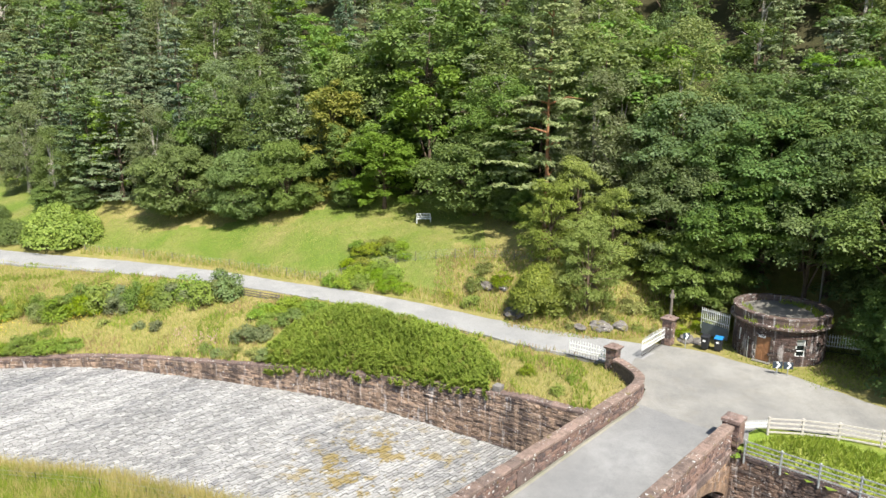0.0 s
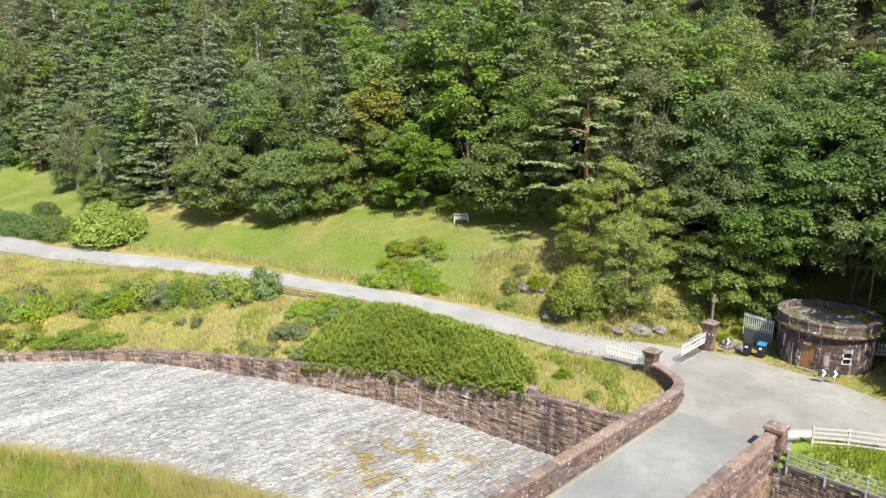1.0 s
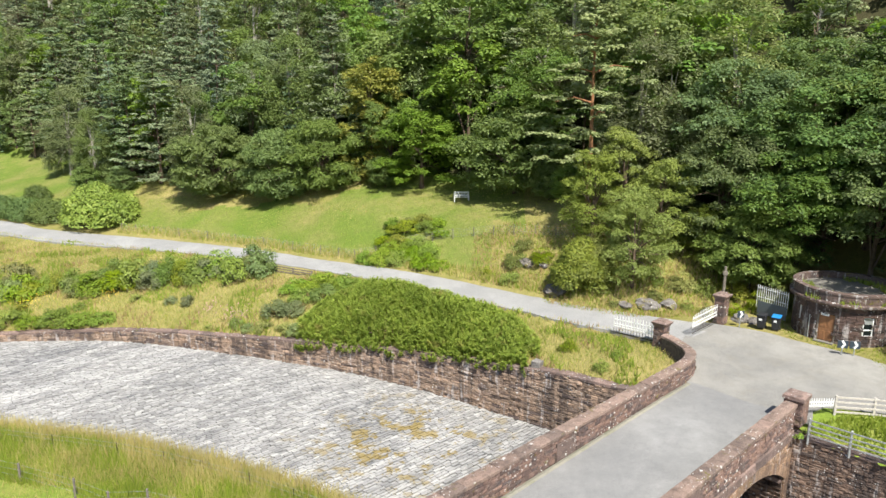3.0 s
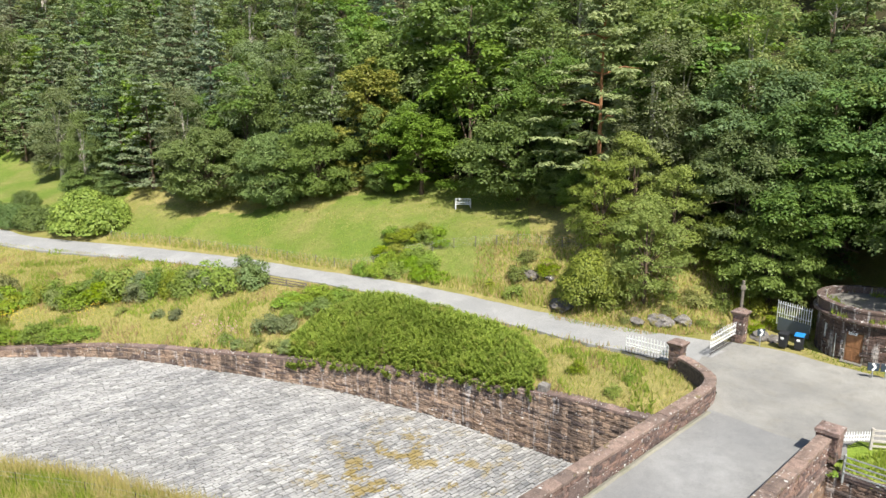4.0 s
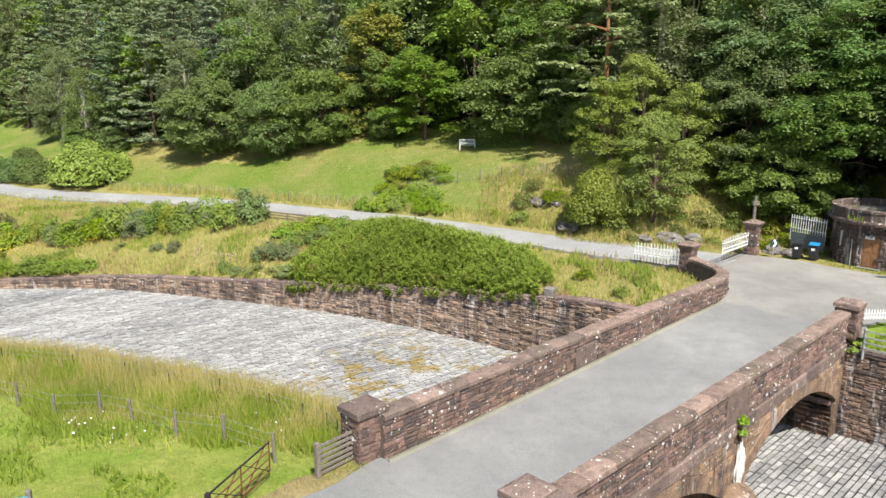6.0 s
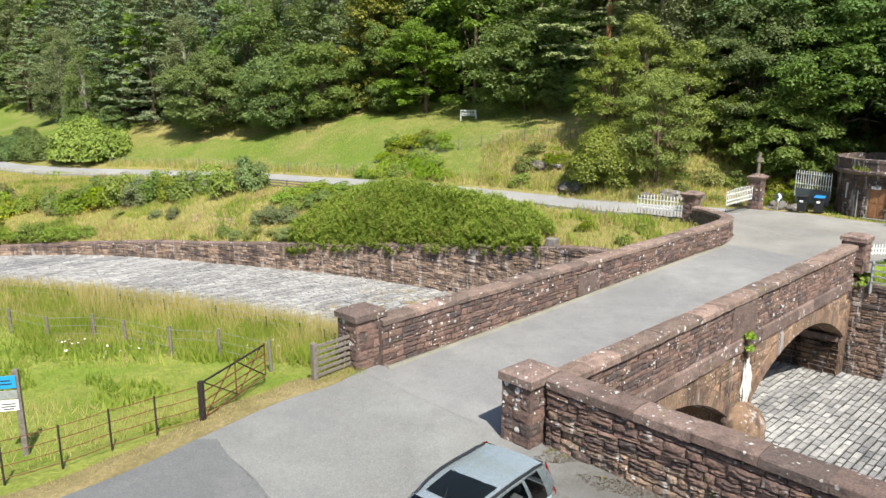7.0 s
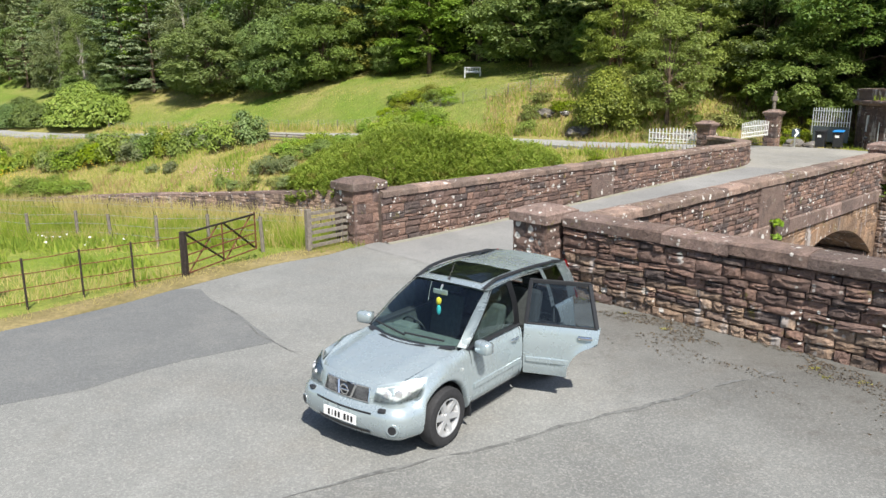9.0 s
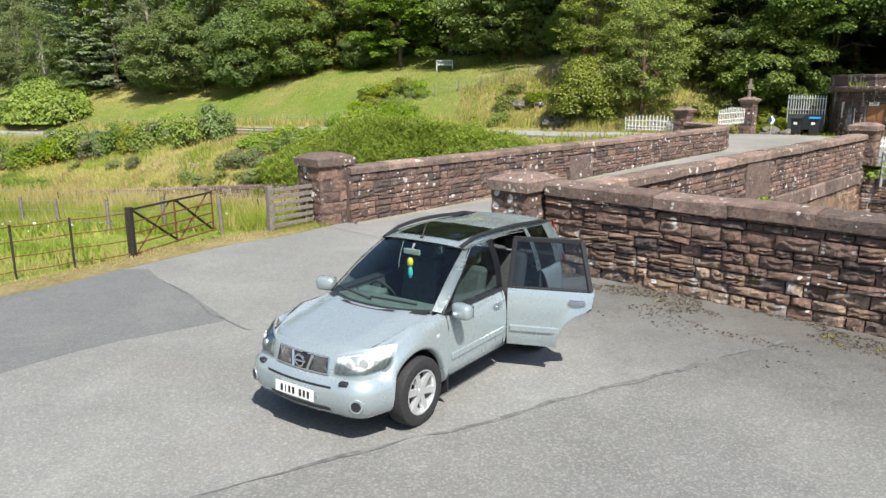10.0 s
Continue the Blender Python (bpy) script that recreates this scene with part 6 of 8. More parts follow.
def rail_fence(name, pts, height, rails, post_mat, rail_mat, label, post=0.11, rail=(0.035, 0.1), z=None, flat=True):
    thing = empty(name, Matrix.Translation((pts[0][0], pts[0][1], 0)), label, "fence")
    o = Vector((pts[0][0], pts[0][1], 0))
    zf = z or (lambda x, y: ground_z(x, y))
    at = [Vector((x, y, zf(x, y))) - o for x, y in pts]
    for p in at:
        bm = bmesh.new()
        if flat:
            add_box(bm, (post, post, height + 0.4), p + Vector((0, 0, height / 2 - 0.15)), None, 0.01)
        else:
            add_rod(bm, p - Vector((0, 0, 0.3)), p + Vector((0, 0, height)), post / 2, None, 6)
        part("post", bm, post_mat, thing)
    for a, b in zip(at, at[1:]):
        for r in rails:
            bm = bmesh.new()
            up = Vector((0, 0, r))
            if flat:
                way = (b - a).normalized()
                add_box(bm, ((b - a).length, rail[0], rail[1]), (a + b) / 2 + up + Vector((way.y, -way.x, 0)) * post * 0.5, Matrix.Rotation(math.atan2(way.y, way.x), 4, "Z") @ Matrix.Rotation(-math.asin(max(-1, min(1, way.z))), 4, "Y"), 0.004)
            else:
                sag = Vector((0, 0, -0.015))
                add_rod(bm, a + up, (a + b) / 2 + up + sag, rail[0], None, 5)
                add_rod(bm, (a + b) / 2 + up + sag, b + up, rail[0], None, 5)
            part("rail", bm, rail_mat, thing)
    return thing


rail_fence("timber_fence", [(17.9, 37.95), (19.75, 37.8), (21.6, 37.4), (23.5, 36.6), (25.4, 35.6), (27.3, 34.5)], 1.02, (0.18, 0.45, 0.72, 0.98), M_PALE, M_PALE, "pale four-rail timber fence along the road", 0.12, z=lambda x, y: 0.38)
rail_fence("steel_fence", [br(38.25 + 0.02 * i, -11.45 + 1.9 * i).to_2d() for i in range(8)], 1.02, (0.2, 0.45, 0.7, 0.98), M_GALV, M_GALV, "galvanised steel rail fence on the bank wall", 0.1, (0.03, 0.07), z=lambda x, y: -0.3)
picket_leaf("picket_gate", (16.5, 37.75), (17.8, 37.95), 0.35, 0.85, "weathered white picket wicket by the pier", 0.13, False, 0.0)
rail_fence("road_rail", [(-20.6, 66.3), (-18.6, 65.4), (-16.6, 64.5)], 0.85, (0.35, 0.6, 0.82), M_WOOD, M_WOOD, "weathered three-rail timber barrier beside the road", 0.12, z=lambda x, y: -0.8)
FIELD = [(-12.9, 14.4), (-11.8, 15.5), (-10.75, 16.6), (-9.75, 17.7), (-8.95, 18.45), (-8.3, 19.3), (-7.6, 20.05), (-6.85, 20.78)]
rail_fence("iron_fence", FIELD, 1.0, (0.12, 0.4, 0.68, 0.96), M_IRON, M_RUST, "old rusty estate fence of thin iron rails", 0.045, (0.011,), z=lambda x, y: -0.02, flat=False)


def field_gate():
    a, b = Vector((-6.8, 20.85, 0.0)), Vector((-6.22, 23.75, -0.12))
    thing = empty("field_gate", pose(a.x, a.y, 0, 0, 0, math.degrees(math.atan2(b.y - a.y, b.x - a.x))), "old rusty iron field gate with crossed braces standing open", "gate")
    w = 2.95
    bm = bmesh.new()
    add_box(bm, (0.12, 0.12, 1.4), (-0.02, 0, 0.36), None, 0.01)
    part("hinge_post", bm, M_IRON, thing, "dark iron gate post")
    for z in (0.08, 0.28, 0.5, 0.74, 1.0):
        bm = bmesh.new()
        add_bar(bm, (0.05, 0, z), (w, 0, z - 0.06), 0.028 if z < 0.95 else 0.04)
        part("bar", bm, M_RUST if z < 0.95 else M_IRON, thing)
    for x in (0.06, w / 2, w):
        bm = bmesh.new()
        add_bar(bm, (x, 0, 0.02), (x, 0, 1.0), 0.03)
        part("upright", bm, M_RUST, thing)
    for x0, x1 in ((0.1, w * 0.52), (w * 0.52, w - 0.05), (w * 0.46, 0.12), (w - 0.1, w * 0.55)):
        bm = bmesh.new()
        add_bar(bm, (x0, 0.02, 0.98), (x1, 0.02, 0.06), 0.075 if x1 > x0 else 0.03, 0.02)
        part("brace", bm, M_IRON if x1 > x0 else M_RUST, thing)


field_gate()


def slat_gate():
    a, b = Vector((-4.72, 23.5)), Vector((-3.98, 24.5))
    thing = empty("slatted_gate", pose(a.x, a.y, 0, 0, 0, math.degrees(math.atan2(b.y - a.y, b.x - a.x))), "weathered grey slatted wooden gate beside a stone pier", "gate")
    w = (b - a).length
    bm = bmesh.new()
    add_box(bm, (0.14, 0.14, 1.5), (0, 0, 0.38), None, 0.012)
    part("post", bm, M_WOOD, thing)
    for i in range(6):
        bm = bmesh.new()
        add_box(bm, (w, 0.03, 0.095), (w / 2 + 0.03, -0.03, 0.16 + 0.17 * i), Matrix.Rotation(0.01 * (i % 3 - 1), 4, "Y"), 0.005)
        part("slat", bm, M_WOOD, thing)
    bm = bmesh.new()
    add_box(bm, (0.08, 0.05, 1.0), (w * 0.9, 0.02, 0.55), None, 0.006)
    part("batten", bm, M_WOOD, thing)


slat_gate()


def wire_fence(name, pts, height, label, mat, thick=0.1, wires=(0.3, 0.6, 0.9)):
    thing = empty(name, Matrix.Translation((pts[0][0], pts[0][1], 0)), label, "fence")
    o = Vector((pts[0][0], pts[0][1], 0))
    rng = random.Random(len(pts))
    tops = []
    for x, y in pts:
        p = Vector((x, y, ground_z(x, y))) - o
        lean = Vector((rng.uniform(-0.05, 0.05), rng.uniform(-0.05, 0.05), 0))
        bm = bmesh.new()
        add_rod(bm, p - Vector((0, 0, 0.3)), p + lean + Vector((0, 0, height * rng.uniform(0.92, 1.05))), thick / 2, thick / 2 * 0.9, 7)
        part("post", bm, mat, thing)
        tops.append(p)
    for w in wires:
        line = bpy.data.curves.new("wire", "CURVE")
        line.dimensions, line.bevel_depth, line.bevel_resolution = "3D", 0.006, 0
        run = line.splines.new("POLY")
        run.points.add(len(tops) - 1)
        for q, p in zip(run.points, tops):
            q.co = (p.x, p.y, p.z + w, 1)
        line.materials.append(M_GALV)
        ob = new("wire", line)
        ob.parent = thing


wire_fence("post_and_wire_fence", [(-24.5, 31.0), (-21.2, 30.2), (-17.9, 29.1), (-15.8, 28.2), (-14.2, 28.4), (-12.7, 27.9), (-10.6, 26.9), (-8.7, 26.4), (-6.45, 24.9)], 1.0, "grey wooden posts strung with wire across the field", M_WOOD, 0.12)
wire_fence("edge_fence", [(p.x - 0.2, p.y - 0.9) for p in smooth_line([(-25.5, 34.8), (-17.8, 33.8), (-12.8, 32.3), (-7.9, 30.1), (-5.2, 28.2), (-4.3, 26.4)], 2)], 0.72, "thin dark posts and wire netting on the spillway edge", M_IRON, 0.04, (0.2, 0.45, 0.68))
wire_fence("meadow_fence", [(p.x, p.y) for p in smooth_line([(-45.5, 84.6), (-40.6, 82.9), (-32.4, 79.2), (-24.7, 75.4), (-17.5, 71.3), (-13.6, 69.4), (-9.6, 70.0), (-6, 69.6), (-2, 68.06), (1.7, 66.2), (5.3, 64.2), (8, 62.6)], 2)], 0.95, "wire netting fence along the foot of the meadow", M_WOOD, 0.08, (0.15, 0.3, 0.45, 0.6, 0.75, 0.9))


def board_sign():
    thing = empty("notice_post", pose(-10.4, 19.3, -0.1, 0, 0, 18), "grey wooden post carrying blue and white notices", "sign")
    bm = bmesh.new()
    add_box(bm, (0.12, 0.12, 2.2), (0, 0, 0.85), None, 0.01)
    part("post", bm, M_WOOD, thing)
    for name, z, h, mat in (("blue_board", 1.68, 0.3, M_SKYBLUE), ("grey_board", 1.38, 0.2, M_GALV), ("white_board", 1.12, 0.26, M_WHITE)):
        bm = bmesh.new()
        add_box(bm, (0.42, 0.02, h), (-0.2, -0.08, z), None, 0.003)
        part(name, bm, mat, thing)
    bm = bmesh.new()
    for z, w in ((1.72, 0.2), (1.64, 0.26), (1.16, 0.3), (1.1, 0.3), (1.04, 0.22)):
        add_box(bm, (w, 0.006, 0.022), (-0.2, -0.094, z))
    part("print", bm, M_IRON, thing)


board_sign()


def chevron_sign(x, y, turn, wide, boards, label, high=1.05):
    thing = empty("chevron_sign", pose(x, y, 0.36, 0, 0, turn), label, "road sign")
    for i in range(boards):
        sx = (i - (boards - 1) / 2) * (wide + 0.08)
        bm = bmesh.new()
        add_rod(bm, (sx, 0.03, -0.2), (sx, 0.03, high), 0.035, None, 8)
        part("post", bm, M_GALV, thing)
        bm = bmesh.new()
        add_box(bm, (wide, 0.025, 0.5), (sx, 0, high - 0.25), None, 0.01)
        part("board", bm, M_SIGN, thing, "dark board")
        bm = bmesh.new()
        for sgn in (1, -1):
            add_box(bm, (0.13, 0.006, 0.3), (sx + 0.04, -0.017, high - 0.25 + sgn * 0.105), Matrix.Rotation(-sgn * 0.65, 4, "Y"))
        part("arrow", bm, M_WHITE, thing, "white arrow head")


chevron_sign(22.35, 46.5, -8, 0.62, 2, "pair of dark chevron boards with white arrow heads on posts")
chevron_sign(17.4, 51.75, 10, 0.5, 1, "small black and white chevron board beside the gate pier", 1.15)


def bench():
    x, y = -3.67, 77.0
    thing = empty("bench", pose(x, y, ground_z(x, y), 0, 0, 8), "white painted garden bench on the meadow", "bench")
    for sx in (-0.75, 0.75):
        for sy, h in ((0.0, 0.62), (0.5, 0.95)):
            bm = bmesh.new()
            add_box(bm, (0.08, 0.08, h + 0.1), (sx, sy, h / 2 - 0.05), None, 0.006)
            part("leg", bm, M_WPAINT, thing)
        bm = bmesh.new()
        add_box(bm, (0.08, 0.56, 0.05), (sx, 0.23, 0.62), None, 0.006)
        part("armrest", bm, M_WPAINT, thing)
    for i in range(4):
        bm = bmesh.new()
        add_box(bm, (1.56, 0.1, 0.035), (0, 0.05 + 0.125 * i, 0.43), None, 0.005)
        part("seat_slat", bm, M_WPAINT, thing)
    for z in (0.56, 0.92):
        bm = bmesh.new()
        add_box(bm, (1.5, 0.035, 0.08), (0, 0.5, z), None, 0.005)
        part("back_rail", bm, M_WPAINT, thing)
    for i in range(9):
        bm = bmesh.new()
        add_box(bm, (0.05, 0.025, 0.32), (-0.64 + 0.16 * i, 0.5, 0.74), None, 0.004)
        part("back_slat", bm, M_WPAINT, thing)


bench()
for x, y, h, r, label in ((17.3, 55.7, 3.4, 0.13, "thick weathered wooden pole stump behind the gate pier"), (28.2, 54.2, 6.4, 0.09, "thin grey wooden pole behind the round building")):
    bm = bmesh.new()
    add_rod(bm, (0, 0, -0.5), (0, 0, h), r, r * 0.8, 9)
    add_box(bm, (r * 2.6, r * 2.2, 0.3), (0, 0, h - 0.5), None, 0.01)
    pole = part("pole", bm, M_WOOD, None, label, False, category="pole")
    pole.matrix_basis = pose(x, y, ground_z(x, y))


def boulder(x, y, r, seed):
    rng = random.Random(seed)
    bm = bmesh.new()
    bmesh.ops.create_icosphere(bm, subdivisions=3, radius=1.0)
    for v in bm.verts:
        n = noise.noise(v.co * 1.3 + Vector((seed * 3.1, 0, 0))) * 0.45 + noise.noise(v.co * 3.5 + Vector((0, seed, 0))) * 0.16
        v.co *= 1 + n
        v.co.z *= 0.6
    ob = part("boulder", bm, M_ROCK, None, "grey mossy boulder half sunk in the bank", False, category="boulder", group="boulders on the bank")
    ob.matrix_basis = pose(x, y, ground_z(x, y) + r * 0.1, 0, 0, rng.uniform(0, 360)) @ Matrix.Diagonal((r, r * 0.8, r * 0.8, 1))


M_ROCK = make_stone("grey_rock", (0.16, 0.15, 0.14), (0.28, 0.26, 0.24), (0.2, 0.18, 0.15), 0.4, 0.5)
for i, (x, y, r) in enumerate(((2.9, 62.3, 0.75), (4.3, 61.4, 0.5), (11.7, 55.3, 0.9), (13.3, 55.6, 0.75), (18.0, 53.4, 0.8), (18.8, 53.0, 0.6), (5.0, 58.0, 1.1), (10.0, 55.0, 0.6))):
    boulder(x, y, r, i)

# tarmac patch, cracks, kerb strips and litter of the yard
M_CRACK = plain("dark_crack_fill", (0.142, 0.143, 0.138), 0.9, 0, 0.3, 0.5, 9)


def ribbon(name, pts, width, z, material, label, wob=0.03):
    verts, faces = [], []
    line = smooth_line(pts, 14)
    for i, p in enumerate(line):
        t = (line[min(i + 1, len(line) - 1)] - line[max(i - 1, 0)]).normalized()
        n = Vector((-t.y, t.x))
        k = width * (0.5 + 0.5 * noise.noise(Vector((p.x * 3, p.y * 3, 2)))) * 0.5 + width * 0.3
        o = n * wob * noise.noise(Vector((p.x * 2, p.y * 2, 8)))
        if "seam" in name:
            k *= step(-0.35, 0.05, noise.noise(Vector((p.x * 1.7, p.y * 1.7, 5)))) + 0.02
        for s in (1, -1):
            q = p + n * k * s + o
            verts.append((q.x, q.y, z(q.x, q.y) if callable(z) else z))
    for i in range(len(line) - 1):
        faces.append((2 * i, 2 * i + 1, 2 * i + 3, 2 * i + 2))
    return mesh_of(name, verts, faces, material, kind="structure", label=label)


def dense(points, n=8):
    out = []
    for a, b in zip(points, points[1:] + points[:1]):
        out += [Vector(a).lerp(Vector(b), k / n) for k in range(n)]
    return out


PATCH = [(-40, -7.3), (-12, 10.5), (-7.6, 13.4), (-5.56, 14.85), (-4.6, 16.05), (-3.5, 17.0), (-4.66, 18.35), (-5.5, 19.2), (-6.1, 20.0), (-6.75, 19.9), (-7.9, 18.0), (-11.4, 13.65), (-40, -2)]
sheet("road_patch", wobble(dense(PATCH), 0.09), lambda x, y: 0.007, M_DARK, "newer dark grey tarmac road surface", 1, 0.03)
OLDER = [(-2.9, 11.7), (-1.87, 12.39), (-0.23, 13.38), (1.55, 14.56), (2.72, 15.26), (4.46, 16.36), (5.6, 16.7), (9.4, 13.6), (14, 8), (14, -4), (-2.9, -4)]
sheet("old_tarmac", wobble(dense(OLDER), 0.07), lambda x, y: 0.004, M_OLD, "older darker tarmac of the yard beyond a sealed crack", 1, 0.03)
ribbon("tarmac_seam", [(-2.6, 11.9), (-1.87, 12.39), (-1.14, 12.89), (-0.23, 13.4), (0.5, 13.84)], 0.05, 0.009, M_CRACK, "dark sealed crack in the tarmac", 0.08)
ribbon("tarmac_seam", [(0.6, 13.9), (1.39, 14.45), (2.0, 14.85), (2.64, 15.24), (3.6, 15.85), (4.52, 16.43)], 0.065, 0.009, M_CRACK, "dark sealed crack in the tarmac", 0.08)
ribbon("tarmac_seam", [(-3.5, 17.0), (-3.1, 16.6), (-2.7, 16.5), (-2.3, 16.0)], 0.02, 0.009, M_CRACK, "thin crack in the tarmac", 0.05)
ribbon("tarmac_seam", [(-5.8, 19.4), (-5.1, 18.8), (-4.6, 18.3), (-4.1, 17.6), (-3.5, 17.0)], 0.03, 0.012, M_CRACK, "thin crack in the tarmac", 0.05)
M_DRY = make_grass("trodden_dry_verge", (0.3, 0.24, 0.1), (0.46, 0.36, 0.19), (0.27, 0.24, 0.09), 0.45, 0.5)
edge_in = [Vector((p.x + 0.12, p.y - 0.1)) for p in park_edge]
edge_out = [Vector((p.x - 0.5 - 0.35 * noise.noise(Vector((p.x * 0.8, p.y * 0.8, 1))), p.y + 0.45 + 0.3 * noise.noise(Vector((p.x * 0.8, p.y * 0.8, 6))))) for p in park_edge]
strip("dry_verge", edge_out, edge_in, lambda x, y: -0.02, M_DRY, "dry trodden yellow-brown grass along the tarmac", 5, 0.03, 0.04)
M_VERGE = make_tarmac("pale_gritty_verge", (0.22, 0.21, 0.165), (0.28, 0.265, 0.21), (0.17, 0.18, 0.09), 0.6)
strip("verge", [br(16.9 + 22 * i / 20, -18.36).to_2d() for i in range(21)], [br(16.9 + 22 * i / 20, -18.02 + 0.06 * noise.noise(Vector((i * 0.9, 0, 0)))).to_2d() for i in range(21)], lambda x, y: deck_z(x, y) - 0.02, M_VERGE, "pale gritty strip at the foot of the parapet", 2, 0.012)


def litter():
    """Dry leaves, grit and moss along the foot of the wing wall."""
    rng = np.random.default_rng(5)
    n = 5200
    d = rng.random(n) * 8.5 + 0.2
    out = np.abs(rng.normal(scale=0.8, size=n)) + 0.12
    keep = np.array([noise.noise(Vector((a * 0.8, b * 1.5, 3))) > 0.02 for a, b in zip(d, out)])
    d, out = d[keep], out[keep]
    p = np.stack([br(16.7, -12.1).x + N2.x * d - D2.x * (out + 0.05), br(16.7, -12.1).y + N2.y * d - D2.y * (out + 0.05), np.full(len(d), 0.012)], 1)
    nm = np.stack([rng.normal(scale=0.4, size=len(d)), rng.normal(scale=0.4, size=len(d)), np.ones(len(d))], 1)
    link("leaf_litter", leaf_mesh("leaf_litter", p, nm, rng.uniform(0.025, 0.06, len(d)), 0.6), M_DRYLEAF, None, "brown dry leaves and grit along the wall foot", "stuff", "litter")
    q = p[::160] + np.array([0, 0, 0.01])
    rep = np.repeat(q, 24, 0) + rng.normal(scale=0.045, size=(len(q) * 24, 3)) * np.array([1, 1, 0.12])
    rep[:, 2] = np.maximum(rep[:, 2], 0.01)
    link("moss_tufts", leaf_mesh("moss_tufts", rep, unit(rng, len(rep)) + np.array([0, 0, 0.8]), 0.035, 0.6), M_MOSS, None, "small mossy tufts in the gutter of the yard", "stuff", "moss")


M_DRYLEAF = make_foliage("dry_leaves", (0.055, 0.04, 0.028), (0.13, 0.1, 0.07), None, 0.1, 0.0)
M_MOSS = make_foliage("moss", (0.16, 0.16, 0.03), (0.28, 0.25, 0.05), None, 0.1, 0.0)
litter()

# ---- trees ----


def trunk_mesh(height, r0, limbs, rng, lean=0.0, bark=None):
    bm = bmesh.new()
    pts = [Vector((lean * t * t + 0.15 * math.sin(t * 5 + r0 * 40) * t, 0.12 * math.cos(t * 6) * t, height * t)) for t in (0, 0.12, 0.3, 0.5, 0.72, 1.0)]
    for i, (a, b) in enumerate(zip(pts, pts[1:])):
        add_rod(bm, a - (Vector((0, 0, 0.4)) if i == 0 else Vector()), b, r0 * (1 - 0.17 * i) * (1.35 if i == 0 else 1), r0 * (1 - 0.17 * (i + 1)), 7)
    for a, b in limbs:
        a, b = Vector(a), Vector(b)
        mid = (a + b) / 2 + Vector((0, 0, 0.12 * (b - a).length))
        add_rod(bm, a, mid, r0 * 0.34, r0 * 0.22, 5)
        add_rod(bm, mid, b, r0 * 0.22, r0 * 0.08, 5)
    return bm


def tree_of(name, label, trunk_bm, bark, crown, leaf, category="tree"):
    thing = empty(name, None, label, category)
    part("trunk", trunk_bm, bark, thing)
    link("crown", crown, leaf, thing)
    return thing


def clumps(rng, centres, radii, per, flat=0.7, leaf=0.3, up=0.5, aspect=0.6, hang=0.0):
    co, nm, sz = [], [], []
    for c, r in zip(centres, radii):
        n = max(8, int(per * r * r))
        u = unit(rng, n)
        u[:, 2] = np.where(u[:, 2] < -0.35, -u[:, 2], u[:, 2])
        rad = r * rng.uniform(0.7, 1.07, n)[:, None]
        p = u * rad * np.array([1, 1, flat])
        if hang:
            p[:, 2] -= hang * rng.random(n) ** 1.5 * r
        co.append(c + p)
        nm.append(u * 0.9 + np.array([0, 0, up]) + rng.normal(scale=0.2, size=(n, 3)))
        sz.append(rng.uniform(0.7, 1.3, n) * leaf)
    return np.concatenate(co), np.concatenate(nm), np.concatenate(sz)


def sprigs(rng, centres, radii, each=7, droop=0.0, flat=0.8):
    """Break round lobes of a crown into small tufts that stand out from them."""
    cs, rs = [], []
    for c, r in zip(centres, radii):
        u = unit(rng, each)
        u[:, 2] = np.abs(u[:, 2]) * 0.9 - 0.15
        out = np.array([c[0], c[1], 0.0])
        u += 0.45 * out / (np.linalg.norm(out) + 0.5)
        far = rng.uniform(0.45, 1.05, each)[:, None]
        q = c + u * far * r * np.array([1, 1, flat])
        if droop:
            q[:, 2] -= droop * r * (far[:, 0] ** 2)
        cs.append(q)
        rs.append(r * rng.uniform(0.36, 0.62, each))
    return np.concatenate(cs), np.concatenate(rs)


def broadleaf(seed, height, spread, leaf_mat, per=75, leaf=0.3, label="", lobes=46, low=0.12, name="broadleaf_tree", bark=None, hang=0.0, flat=0.72):
    rng = np.random.default_rng(seed)
    t = rng.random(lobes * 3)
    wide = np.sqrt(np.clip(1 - t**2.1, 0.0, 1)) * (0.72 + 0.28 * np.clip(t * 3.5, 0, 1))
    keep = rng.random(lobes * 3) < wide
    t, wide = t[keep][:lobes], wide[keep][:lobes]
    lobes = len(t)
    a = rng.uniform(0, 6.283, lobes)
    skew = 1 + 0.18 * np.sin(a * 2 + seed) + 0.12 * np.sin(a * 3 + t * 4 + seed)
    reach = spread * wide * skew * np.where(rng.random(lobes) < 0.8, rng.uniform(0.72, 1.0, lobes), rng.uniform(0.2, 0.7, lobes))
    c = np.stack([np.cos(a) * reach, np.sin(a) * reach, height * (low + (1 - low) * t * 0.93) + 0.03 * height], 1)
    r = rng.uniform(0.75, 1.35, lobes) * (0.12 * spread + 0.05 * height)
    tc, tr = sprigs(rng, c, r, 7, 0.5 * hang, flat)
    co, nm, sz = clumps(rng, tc, tr, per * 0.6, flat, leaf, 0.85, 0.62, hang)
    limbs = [((0, 0, height * rng.uniform(0.2, 0.55)), tuple(c[i] * 0.85)) for i in range(0, lobes, 7)]
    return tree_of(name, label, trunk_mesh(height * 0.75, 0.022 * height, limbs, rng), bark or M_BARK, leaf_mesh("crown", co, nm, sz, 0.75), leaf_mat)


